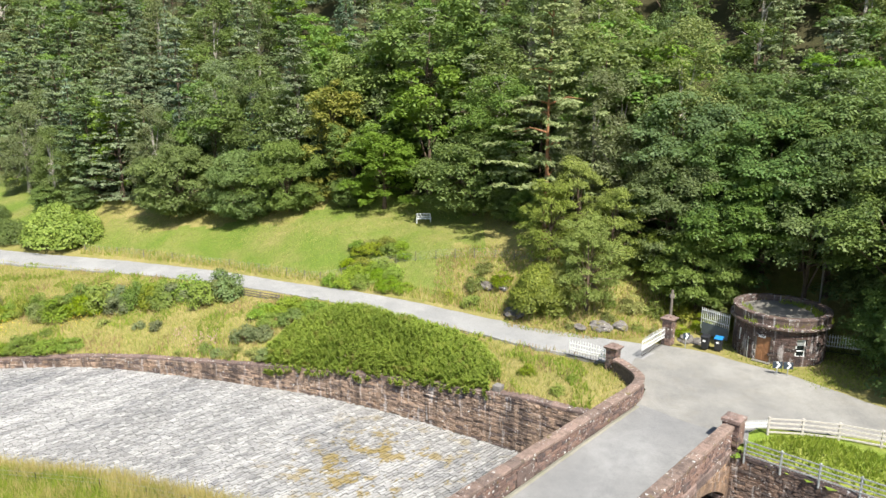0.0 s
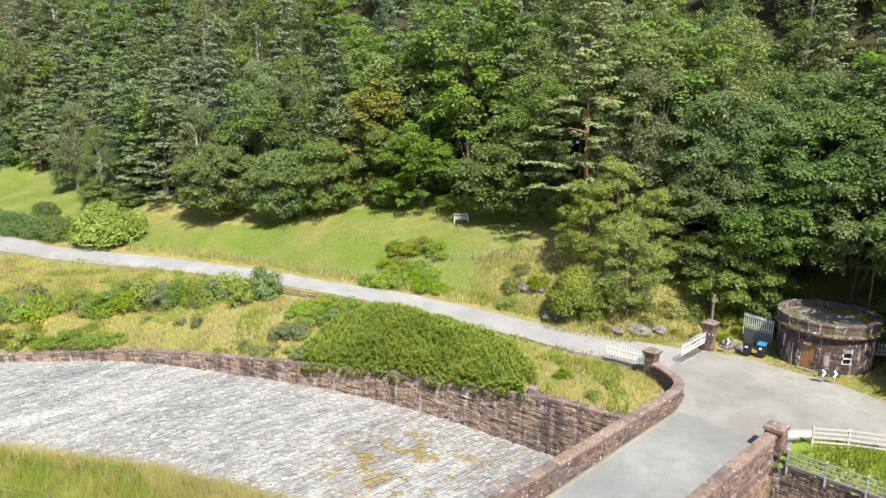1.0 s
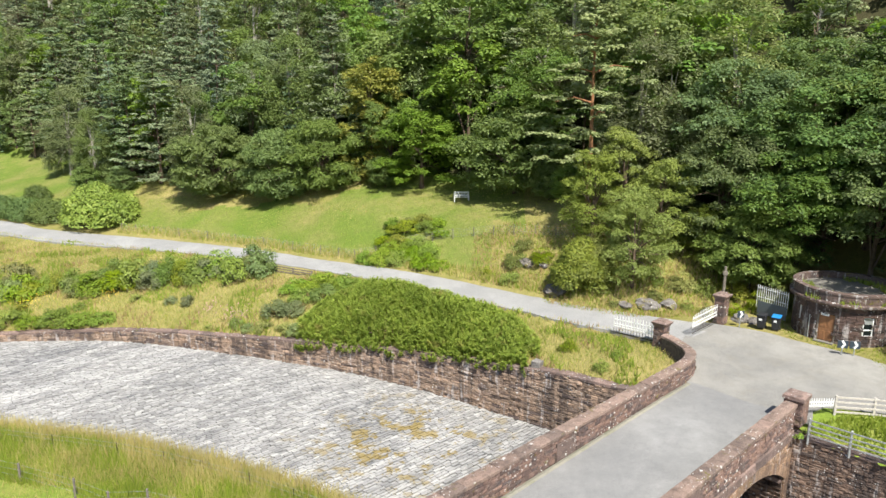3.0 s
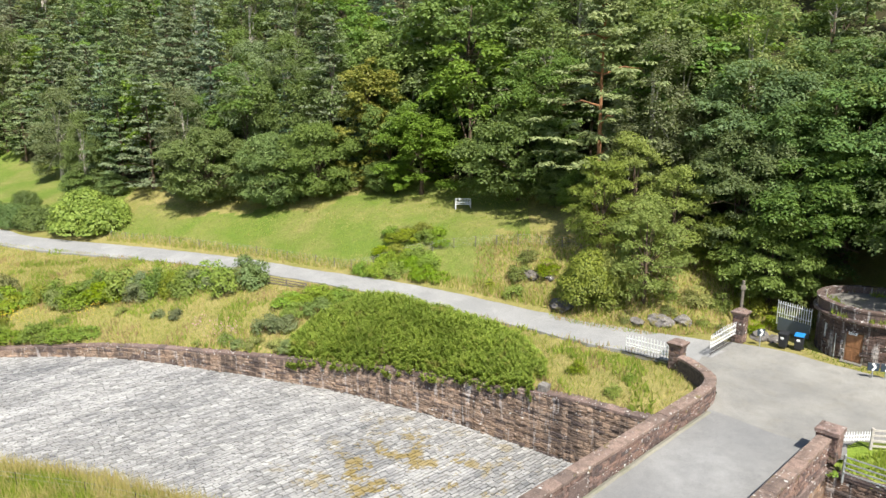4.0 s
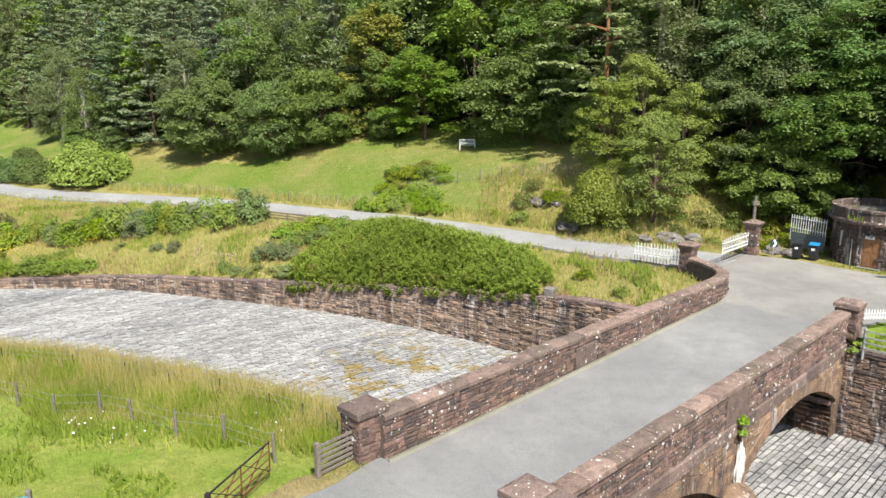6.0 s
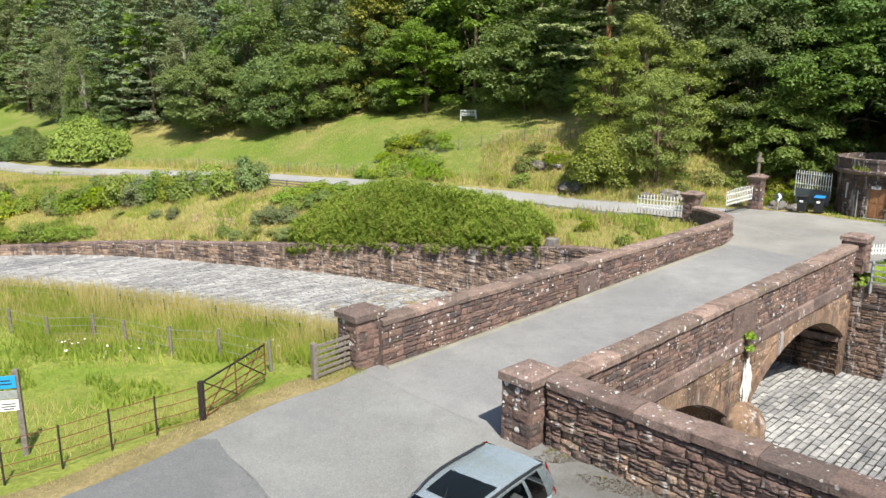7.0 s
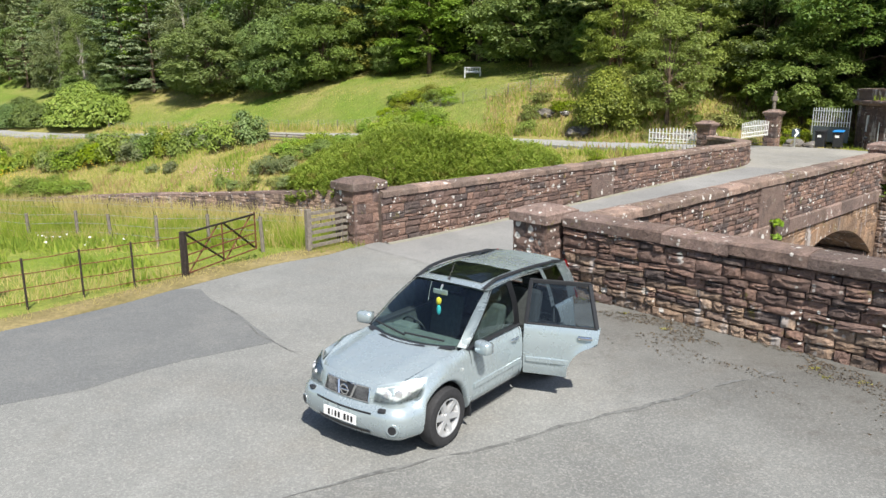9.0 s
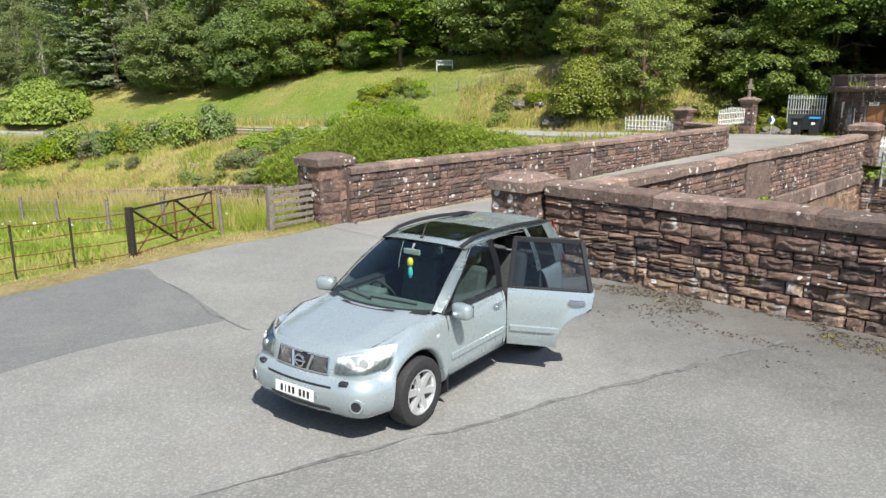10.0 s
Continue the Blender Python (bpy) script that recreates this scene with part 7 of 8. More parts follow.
def dome_tree(seed, rx, height, leaf_mat, label, lobes=60, per=150, leaf=0.2, big=0.26, name="broadleaf_tree", point=1.0):
    """A round tree in leaf down to the ground."""
    rng = np.random.default_rng(seed)
    i = np.arange(lobes) + 0.5
    u = np.stack([np.cos(i * 2.4) * np.sqrt(1 - (2 * i / lobes - 1) ** 2), np.sin(i * 2.4) * np.sqrt(1 - (2 * i / lobes - 1) ** 2), 2 * i / lobes - 1], 1)
    u += rng.normal(scale=0.12, size=u.shape)
    mid = 0.44 * height
    u[:, 2] = np.where(u[:, 2] < -0.75, -0.75, u[:, 2])
    c = u * np.array([rx, rx, height * 0.52]) * rng.uniform(0.66, 0.86, (lobes, 1))
    c[:, :2] *= (1 - (1 - 1 / point) * np.clip(u[:, 2:3], 0, 1))
    c[:, 2] += mid
    r = rng.uniform(0.75, 1.3, lobes) * big * rx
    tc, tr = sprigs(rng, c, r, 7)
    co, nm, sz = clumps(rng, tc, tr, per * 0.6, 0.85, leaf, 0.75, 0.6, 0.15)
    co[:, 2] = np.maximum(co[:, 2], -0.15)
    limbs = [((0, 0, height * rng.uniform(0.1, 0.4)), tuple(c[j] * 0.9)) for j in range(0, lobes, 4)]
    return tree_of(name, label, trunk_mesh(height * 0.75, 0.02 * height, limbs, rng), M_BARK, leaf_mesh("crown", co, nm, sz, 0.75), leaf_mat)


def pine(seed, height, spread, label, first=0.3, leaf_mat=None, per=95, leaf=0.38):
    rng = np.random.default_rng(seed)
    cs, rs, limbs = [], [], []
    z = height * first
    while z < height:
        t = (z - height * first) / (height * (1 - first))
        reach = spread * (0.55 + 0.6 * math.sin(min(1, t * 1.25 + 0.15) * math.pi) ** 0.8) * (1 - 0.55 * t)
        k = rng.integers(3, 6)
        a0 = rng.uniform(0, 6.3)
        for i in range(k):
            a = a0 + i * 6.283 / k + rng.uniform(-0.3, 0.3)
            far = reach * rng.uniform(0.65, 1.1)
            end = np.array([math.cos(a) * far, math.sin(a) * far, z + rng.uniform(-0.2, 0.5)])
            limbs.append(((0, 0, z - 0.2), tuple(end)))
            for f in (1.0, 0.66, 0.36):
                cs.append(end * np.array([f, f, 1]) + rng.normal(scale=0.18, size=3))
                rs.append(rng.uniform(0.5, 0.85) * (0.6 + 0.1 * spread) * (0.75 + 0.3 * f))
        z += height * rng.uniform(0.045, 0.075)
    cs.append(np.array([0, 0, height]))
    rs.append(0.8)
    tc, tr = sprigs(rng, np.array(cs), rs, 4, 0.0, 0.35)
    co, nm, sz = clumps(rng, tc, tr * 1.1, per * 0.62, 0.34, leaf, 0.9, 0.34)
    return tree_of("pine_tree", label, trunk_mesh(height, 0.012 * height, limbs[::3], rng), M_BARK_PINE if first > 0.2 else M_BARK, leaf_mesh("crown", co, nm, sz, 0.5), leaf_mat or M_PINE)


def conifer(seed, height, spread, label, leaf_mat, per=60, name="spruce_tree", low=0.04, leaf=0.34):
    rng = np.random.default_rng(seed)
    cs, rs = [], []
    z = height * low
    while z < height * 0.98:
        t = z / height
        reach = spread * (1 - t) ** 0.85
        k = max(3, int(9 * (1 - t)) + 2)
        a0 = rng.uniform(0, 6.3)
        for i in range(k):
            a = a0 + i * 6.283 / k + rng.uniform(-0.25, 0.25)
            for f in (0.95, 0.55):
                far = reach * f * rng.uniform(0.8, 1.12)
                cs.append((math.cos(a) * far, math.sin(a) * far, z - 0.28 * far + rng.uniform(-0.2, 0.2)))
                rs.append((0.4 + 0.22 * reach) * rng.uniform(0.7, 1.1))
        z += height * rng.uniform(0.05, 0.07)
    co, nm, sz = clumps(rng, np.array(cs), rs, per, 0.4, leaf, 0.8, 0.4, 0.35)
    return tree_of(name, label, trunk_mesh(height, 0.014 * height, [], rng), M_BARK, leaf_mesh("crown", co, nm, sz, 0.55), leaf_mat)


def bush(seed, rx, ry, h, leaf_mat, label, per=130, leaf=0.2, lobes=26, name="bush", aspect=0.85):
    rng = np.random.default_rng(seed)
    u = unit(rng, lobes)
    u[:, 2] = np.abs(u[:, 2])
    c = u * np.array([rx, ry, h]) * rng.uniform(0.55, 0.85, (lobes, 1))
    r = rng.uniform(0.22, 0.34, lobes) * (rx + ry + h) / 3 * 1.15
    co, nm, sz = clumps(rng, c, r, per, 0.8, leaf, 0.5, aspect)
    co[:, 2] = np.maximum(co[:, 2], 0.02)
    bm = bmesh.new()
    for i in range(0, lobes, 3):
        add_rod(bm, (0, 0, -0.2), tuple(c[i] * 0.9), 0.06, 0.02, 5)
    thing = empty(name, None, label, "bush")
    part("stem", bm, M_BARK, thing)
    link("crown", leaf_mesh("crown", co, nm, sz, aspect), leaf_mat, thing)
    return thing


def set_at(thing, x, y, scale=1.0, turn=0.0, dz=-0.1, sz=None):
    m = pose(x, y, ground_z(x, y) + dz, 0, 0, turn) @ Matrix.Diagonal((scale, scale, sz or scale, 1))
    thing.matrix_basis = m
    return thing


PROTOS = {
    "oak": broadleaf(1, 12, 4.4, M_LEAF_A, 210, 0.21, "dark green broadleaved tree on the wooded slope", 84, 0.02),
    "alder": dome_tree(2, 4.5, 10.0, M_ALDER, "dense rounded green tree at the edge of the meadow", 110, 230, 0.21, 0.26),
    "ash": broadleaf(3, 13, 4.4, M_LEAF_B, 150, 0.27, "bright green broadleaved tree at the wood's edge", 80, 0.0),
    "birch": broadleaf(4, 14, 3.2, M_BIRCH, 260, 0.18, "drooping grey-green birch tree in the wood", 80, 0.0, "birch_tree", M_BARK_BIRCH, 1.0, 1.0),
    "sallow": dome_tree(5, 2.9, 8.6, M_LEAF_Y, "yellow-green feathery tree in leaf down to the ground", 74, 480, 0.13, 0.25, "broadleaf_tree", 1.7),
    "pine": pine(6, 17, 3.8, "tall Scots pine with an orange trunk in the wood", 0.3, None, 250, 0.25),
    "gate_pine": pine(18, 17, 3.5, "tall olive-green Scots pine with tiered branches above the gate", 0.21, M_PINE_Y, 330, 0.24),
    "pine_b": pine(7, 15, 4.0, "blue-green Scots pine with layered branches", 0.03, M_PINE, 220, 0.27),
    "golden": broadleaf(9, 14, 2.9, M_LARCH, 170, 0.25, "tall golden-olive tree among green ones", 76, 0.0, "broadleaf_tree", None, 0.5, 0.7),
    "spruce": conifer(10, 14, 3.0, "blue-green young spruce at the wood's edge", M_SPRUCE, 130, "spruce_tree", 0.04, 0.24),
    "maple": dome_tree(16, 5.2, 9.0, M_LEAF_B, "low spreading bright green tree beside the bench", 80, 150, 0.27, 0.27),
    "canopy": broadleaf(15, 13, 4.8, M_LEAF_A, 190, 0.22, "high-crowned oak shading the ground behind the round building", 70, 0.42),
    "w_oak": broadleaf(11, 12, 4.3, M_LEAF_A, 84, 0.34, "broadleaved tree in the dense wood", 58, 0.02),
    "w_ash": broadleaf(12, 13, 4.0, M_LEAF_B, 80, 0.36, "fresh green tree in the dense wood", 58, 0.02),
    "w_birch": broadleaf(13, 14, 3.0, M_BIRCH, 110, 0.27, "grey-green birch in the dense wood", 56, 0.0, "birch_tree", M_BARK_BIRCH, 1.0, 1.0),
    "w_pine": pine(14, 17, 3.8, "Scots pine in the dense wood", 0.12, None, 84, 0.33),
    "w_spruce": conifer(8, 16, 3.4, "dark blue-green spruce on the wooded hillside", M_SPRUCE, 34, "spruce_tree", 0.04, 0.38),
}
USED = set()


def plant(kind, x, y, scale=1.0, turn=0.0, sz=None, dz=-0.15):
    proto = PROTOS[kind]
    thing = proto if kind not in USED else copy_thing(proto, Matrix())
    USED.add(kind)
    return set_at(thing, x, y, scale, turn, dz, sz)


# the trees along the meadow and above the gate
for row in (("alder", -35.6, 90.6, 1.08, 20, 1.05, -0.9), ("alder", -26.0, 87.2, 0.92, 75, 0.98, -0.9), ("alder", -21.0, 86.8, 0.98, 190, 0.98, -0.9), ("golden", -15.2, 88.6, 1.15, 40), ("ash", -8.6, 83.4, 1.0, 140, 0.78),
            ("ash", -12.6, 86.6, 0.7, 90, 0.8), ("maple", 1.8, 77.0, 1.0, 10), ("ash", -4.0, 92.0, 1.75, 200), ("ash", -11.0, 93.0, 1.3, 60), ("oak", 4.6, 79.5, 1.1, 10), ("ash", -12.5, 97.0, 1.2, 30),
            ("gate_pine", 8.2, 66.6, 1.3, 0), ("pine_b", -46.5, 98.0, 1.2, 0), ("pine_b", -52.5, 101.5, 1.1, 80), ("birch", -57.5, 100.5, 0.8, 0),
            ("birch", -40.5, 95.5, 0.95, 30), ("birch", -27.5, 96.5, 1.25, 80), ("birch", -21.6, 97.2, 1.2, 140), ("birch", -33.0, 99.5, 1.2, 20), ("spruce", -38.6, 100.0, 0.95, 0), ("alder", -57.4, 98.0, 0.4, 200),
            ("sallow", 10.8, 57.2, 0.98, 0), ("sallow", 8.2, 62.4, 0.98, 120), ("sallow", 13.4, 61.0, 1.0, 200), ("sallow", 10.8, 64.0, 1.05, 60), ("birch", 12.6, 68.2, 1.05, 45), ("birch", 15.4, 69.5, 1.05, 100),
            ("oak", 18.4, 62.0, 0.9, 30), ("oak", 22.4, 62.5, 1.1, 200), ("oak", 20.5, 66.5, 1.2, 20), ("birch", 21.5, 71.5, 1.4, 10), ("ash", 15.0, 76.0, 1.4, 10),
            ("canopy", 26.5, 61.5, 1.15, 70), ("canopy", 30.5, 58.0, 1.05, 300), ("alder", 34.0, 52.5, 1.0, 100), ("oak", 27.0, 67.0, 1.3, 130), ("oak", 38.0, 46.5, 0.95, 40), ("sallow", 17.0, 60.6, 0.62, 10),
            ("oak", 33.0, 62.0, 1.3, 90), ("alder", 31.0, 46.6, 0.75, 150), ("oak", 31.5, 42.0, 1.0, 50), ("alder", 35.0, 40.5, 1.0, 90), ("canopy", 23.4, 58.4, 0.9, 20), ("canopy", 27.8, 56.0, 1.0, 70),
            ("alder", 20.2, 58.8, 0.75, 220), ("canopy", 32.0, 49.6, 1.15, 10), ("oak", 34.0, 55.0, 1.15, 70), ("oak", 30.0, 61.5, 1.2, 250), ("birch", -66.0, 108.5, 1.0, 60), ("alder", -13.0, 84.6, 0.4, 40), ("alder", 5.2, 73.4, 0.4, 200), ("alder", 7.2, 70.2, 0.42, 300),
            ("alder", -41.0, 94.5, 0.35, 20), ("alder", -52.0, 97.5, 0.36, 220), ("pine_b", -72.0, 121.0, 1.1, 30), ("pine", -76.0, 125.0, 1.1, 10)):
    plant(*row)


def wood():
    rng = random.Random(12)
    left = ["w_pine", "w_pine", "w_birch", "w_oak", "w_spruce", "w_birch", "w_ash", "w_spruce", "w_pine"]
    right = ["w_oak", "w_oak", "w_ash", "w_birch", "w_pine", "w_oak", "w_birch"]
    count = 0
    v = 5.0
    while v < 74:
        x = -125 - rng.uniform(0, 6)
        gap = 5.3 + v * 0.075
        while x < 62:
            x += gap * rng.uniform(0.75, 1.3)
            vv = v + rng.uniform(-2.5, 2.5)
            y = curve_at(EDGE, x) + vv
            if abs(x + 2) > 0.70 * y + 5 or count > 330:
                continue
            plant(rng.choice(left if x < -4 else right), x, y, rng.uniform(0.85, 1.25), rng.uniform(0, 360))
            count += 1
        v += gap * 0.95
    print("wood", count, v)


wood()

# ---- bushes ----


def copies(proto, rows, group):
    for i, (x, y, s, turn, sz) in enumerate(rows):
        thing = proto if i == 0 else copy_thing(proto, Matrix())
        set_at(thing, x, y, s, turn, -0.08, s * sz)
        tagged(thing, group=group)


laurel = bush(21, 2.5, 2.2, 1.9, M_LAUREL, "bright green rhododendron bush at the roadside", 640, 0.12, 70)
copies(laurel, [(-49.8, 88.4, 2.05, 0, 1.15), (-7.6, 68.3, 0.5, 100, 1.0)], "rhododendron bushes")
gloss = bush(22, 2.0, 1.8, 4.2, M_SHRUB, "tall dark glossy shrub with yellowed leaves", 700, 0.11, 70)
copies(gloss, [(6.9, 57.9, 1.15, 0, 0.95), (8.0, 58.2, 0.85, 90, 1.15)], "shrubs by the road")
young = bush(23, 0.9, 0.9, 1.9, M_GORSE, "small green shrub on the road bank", 480, 0.1, 24)
copies(young, [(1.7, 62.6, 1.05, 0, 1.0), (5.2, 47.6, 0.75, 70, 0.6), (-0.6, 62.6, 0.6, 40, 0.8), (8.0, 45.6, 0.5, 10, 0.6), (17.9, 54.4, 0.8, 10, 0.7), (19.8, 55.6, 1.0, 10, 0.9), (12.8, 57.8, 0.7, 0, 0.6), (4.0, 62.0, 1.2, 0, 0.6), (8.8, 58.4, 1.2, 50, 0.5), (14.6, 57.6, 1.3, 100, 0.6), (9.2, 55.2, 0.5, 0, 0.8), (14.6, 55.4, 0.6, 0, 0.8), (15.8, 54.8, 0.5, 50, 0.9), (12.4, 56.2, 0.7, 80, 0.8), (16.4, 57.4, 1.0, 160, 0.7), (10.2, 61.4, 1.1, 10, 0.6), (2.6, 64.2, 1.0, 10, 0.6), (18.6, 57.6, 1.4, 30, 0.7), (21.5, 56.4, 1.4, 70, 0.8), (6.9, 44.6, 0.6, 20, 0.7)], "small shrubs")
gold = bush(24, 0.95, 0.95, 1.2, M_LAUREL, "small yellow-green shrub on the road bank", 480, 0.1, 22)
copies(gold, [(1.5, 60.7, 1.0, 0, 1.1), (-15.2, 63.2, 1.3, 30, 0.9), (-13.3, 62.5, 1.2, 80, 0.9), (-17.3, 62.6, 0.9, 50, 0.9)], "small yellow-green shrubs")
bank = bush(25, 1.3, 1.1, 1.35, M_GORSE, "dense green scrub bush on the dry bank", 560, 0.1, 30)
pale = bush(27, 1.3, 1.15, 1.25, M_LAUREL, "bright yellow-green scrub bush on the dry bank", 560, 0.1, 30)
grey = bush(28, 1.2, 1.1, 1.3, M_BIRCH, "grey-green willow scrub on the dry bank", 560, 0.1, 30)
dark = bush(29, 1.2, 1.2, 1.5, M_ALDER, "dark green scrub bush on the dry bank", 560, 0.1, 30)
rows = [[], [], [], []]
rng = random.Random(8)
for i in range(40):
    x = -59 + 0.97 * i + rng.uniform(-0.5, 0.5)
    y = curve_at(FAR_WALL, x) + 6.0 + rng.uniform(0, 2.6) + 0.1 * max(0, x + 32)
    rows[rng.choice((0, 0, 1, 1, 2, 3))].append((x, y, rng.uniform(1.05, 1.75), rng.uniform(0, 360), rng.uniform(0.95, 1.4)))
for x, y, s, kind in ((-29.5, 63.1, 0.6, 2), (-16.9, 59.1, 1.05, 2), (-27.6, 62.6, 0.65, 2), (-33.4, 64.2, 0.55, 0), (-24.2, 58.9, 0.4, 0), (-21.6, 58.6, 0.6, 3), (-38.5, 63.4, 0.6, 1), (-44.0, 63.0, 0.7, 0)):
    rows[kind].append((x, y, s, rng.uniform(0, 360), rng.uniform(0.8, 1.1)))
for x, dy, s in ((-46, 2.0, 1.0), (-43.6, 1.4, 1.1), (-41.5, 1.3, 1.0), (-39.5, 1.5, 1.2), (-37.2, 1.2, 1.1), (-35.2, 1.4, 0.9), (-20.4, 0.9, 0.55), (-19.0, 1.0, 0.6), (-17, 1.0, 0.6), (-15.8, 1.0, 0.75)):
    rows[rng.choice((0, 0, 1))].append((x, curve_at(FAR_WALL, x) + dy, s * 1.2, rng.uniform(0, 360), rng.uniform(0.6, 0.95)))
for x, y in ((-17.4, 62.0), (-15.6, 62.2), (-13.8, 62.2), (-12.2, 61.4), (-16.4, 60.6), (-14.4, 60.4), (-18.4, 59.2)):
    rows[1 if y > 60.5 else 2].append((x, y, rng.uniform(1.0, 1.35), rng.uniform(0, 360), 0.85))
for x, y, s in ((-12.2, 67.6, 1.0), (-10.6, 67.0, 1.2), (-9.0, 66.6, 1.1), (-6.4, 65.4, 1.2), (-4.9, 64.6, 0.9), (-10.0, 68.8, 1.2), (-8.0, 68.4, 1.0), (-6.2, 67.4, 1.1), (-8.6, 71.4, 1.2), (-6.8, 70.6, 1.0), (-10.2, 72.0, 0.9), (-5.2, 69.4, 0.8), (-10.4, 73.0, 0.9), (-8.8, 72.4, 1.0), (-7.2, 71.8, 0.9), (-5.6, 71.0, 0.8), (-9.4, 69.6, 1.1), (-7.4, 69.0, 1.1), (-8.4, 67.4, 1.0), (-10.8, 70.4, 1.0), (-6.0, 66.6, 0.9)):
    rows[rng.choice((0, 1, 1))].append((x, y + 0.7, s, rng.uniform(0, 360), rng.uniform(0.7, 1.05)))
for thing, places in zip((bank, pale, grey, dark), rows):
    copies(thing, places, "scrub on the bank")
hedge_parts = bush(26, 2.6, 1.5, 1.9, M_LEAF_A, "dark clipped hedge along the roadside", 380, 0.12, 80, "hedge")
copies(hedge_parts, [(-57.6, 89.8, 1.45, -18, 1.0), (-62.0, 91.6, 1.45, -20, 1.0), (-66.4, 93.4, 1.45, -20, 1.0), (-70.8, 95.2, 1.45, -20, 1.0), (-64.5, 97.5, 0.9, 0, 1.4)], "clipped hedge")

# ---- grasses and herbs ----
M_BRACKEN = make_foliage("rusty_bracken", (0.38, 0.27, 0.12), (0.52, 0.4, 0.2), None, 0.25, 0.0)
M_FLOWER = plain("yellow_petals", (0.75, 0.52, 0.03), 0.7)
M_PINK = plain("pink_petals", (0.5, 0.22, 0.36), 0.7)
M_DOCK = make_foliage("brown_dock_stalks", (0.3, 0.2, 0.1), (0.42, 0.3, 0.16), None, 0.2, 0.0)


def blades(name, label, pts, height, width, material, lean=0.35, seed=1):
    """Upright grass blades at the given ground places."""
    rng = np.random.default_rng(seed)
    p = np.array(pts, float)
    n = len(p)
    h = np.asarray(height, float) * rng.uniform(0.6, 1.25, n)
    up = np.stack([rng.normal(scale=lean, size=n), rng.normal(scale=lean, size=n), np.ones(n)], 1)
    up /= np.linalg.norm(up, axis=1, keepdims=True)
    a = rng.uniform(0, math.pi, n)
    nrm = np.stack([np.cos(a), np.sin(a), np.zeros(n)], 1)
    co = p + up * h[:, None] * 0.45
    me = leaf_mesh(name, co, nrm, h, width, up)
    return link(name, me, material, None, label, "stuff", "grass")


def scatter(n, x0, x1, y0, y1, ok, seed):
    rng = random.Random(seed)
    out = []
    tries = 0
    while len(out) < n and tries < n * 12:
        tries += 1
        x, y = rng.uniform(x0, x1), rng.uniform(y0, y1)
        if ok(x, y):
            out.append((x, y, ground_z(x, y) - 0.03))
    return out


def in_field(x, y):
    q = (x + 6.85) * -0.725 + (y - 20.76) * 0.69
    return q > 0.45 and y < curve_at(NEAR_WALL, x) - 0.1 and x < -3.6


def on_bank(x, y):
    return curve_at(FAR_WALL, x) + 0.3 < y < curve_at(FOOT, x) - 5.0


blades("field_grass", "short bright green pasture grass", scatter(26000, -27, -3.6, 13, 36, in_field, 1), 0.15, 0.16, M_BLADE, 0.7, 1)
nettle = scatter(2600, -20, -4, 17, 33, lambda x, y: in_field(x, y) and noise.noise(Vector((x * 0.35, y * 0.35, 9))) > 0.22, 21)
nettle += [(x, y, ground_z(x, y) - 0.03) for x, y in np.random.default_rng(6).normal((-13.6, 27.3), (1.5, 0.55), (1500, 2)) if in_field(x, y)]
blades("field_weeds", "darker green weeds standing in the pasture", nettle, 0.4, 0.3, M_HERB, 0.6, 21)
seed_heads = scatter(13000, -30, -4, 15, 36, lambda x, y: in_field(x, y) and noise.noise(Vector((x * 0.22, y * 0.22, 4))) > 0.02 - 0.03 * max(0, y - 22), 22)
blades("pasture_seed_heads", "straw-coloured seed heads in the pasture", seed_heads, 0.34, 0.07, M_STRAW, 0.4, 22)
tall = scatter(30000, -34, -3.6, 24, 37.2, lambda x, y: in_field(x, y) and y > curve_at(NEAR_WALL, x) - 4.6 - 2.6 * noise.noise(Vector((x * 0.3, y * 0.3, 0))), 2)
lush = [noise.noise(Vector((p[0] * 0.4, p[1] * 0.4, 6))) + 0.5 * noise.noise(Vector((p[0] * 1.3, p[1] * 1.3, 3))) for p in tall]
straw_pts = [p for i, p in enumerate(tall) if i % 3 and (lush[i] < 0.08 or i % 5 == 0)]
blades("long_grass", "long dry seeding grass along the spillway edge", straw_pts, [0.55 + 0.4 * step(-3.2, -0.6, p[1] - curve_at(NEAR_WALL, p[0])) for p in straw_pts], 0.045, M_STRAW, 0.4, 2)
blades("long_green_grass", "long green grass along the spillway edge", [p for i, p in enumerate(tall) if i % 3 == 0 or lush[i] >= 0.08], 0.66, 0.07, M_BLADE, 0.45, 3)
blades("field_weeds", "dark green docks and nettles among the long grass", [p for i, p in enumerate(tall) if i % 4 == 0 and lush[i] > 0.42], 0.5, 0.22, M_HERB, 0.5, 29)
lip = [(x, y + 0.25, ground_z(x, y - 0.6) - 0.05) for x, y in ((q, curve_at(NEAR_WALL, q) + random.uniform(-0.5, 0.25)) for q in np.random.default_rng(8).uniform(-34, -4, 5200))]
blades("lip_grass", "pale grass leaning over the edge of the spillway", lip, 0.85, 0.04, M_STRAW, 0.45, 28)
bank_pts = scatter(52000, -64, 11.2, 41, 84, on_bank, 4)
blades("bank_straw", "dry straw-coloured grass on the rough bank", [p for i, p in enumerate(bank_pts) if i % 2 == 0], 0.42, 0.11, M_STRAW, 0.5, 4)
blades("bank_grass", "green tufts in the rough grass of the bank", [p for i, p in enumerate(bank_pts) if i % 2], 0.4, 0.12, M_BLADE, 0.5, 5)
herb_pts = scatter(9000, -60, 9, 42, 80, lambda x, y: on_bank(x, y) and noise.noise(Vector((x * 0.3, y * 0.3, 12))) > 0.12, 23)
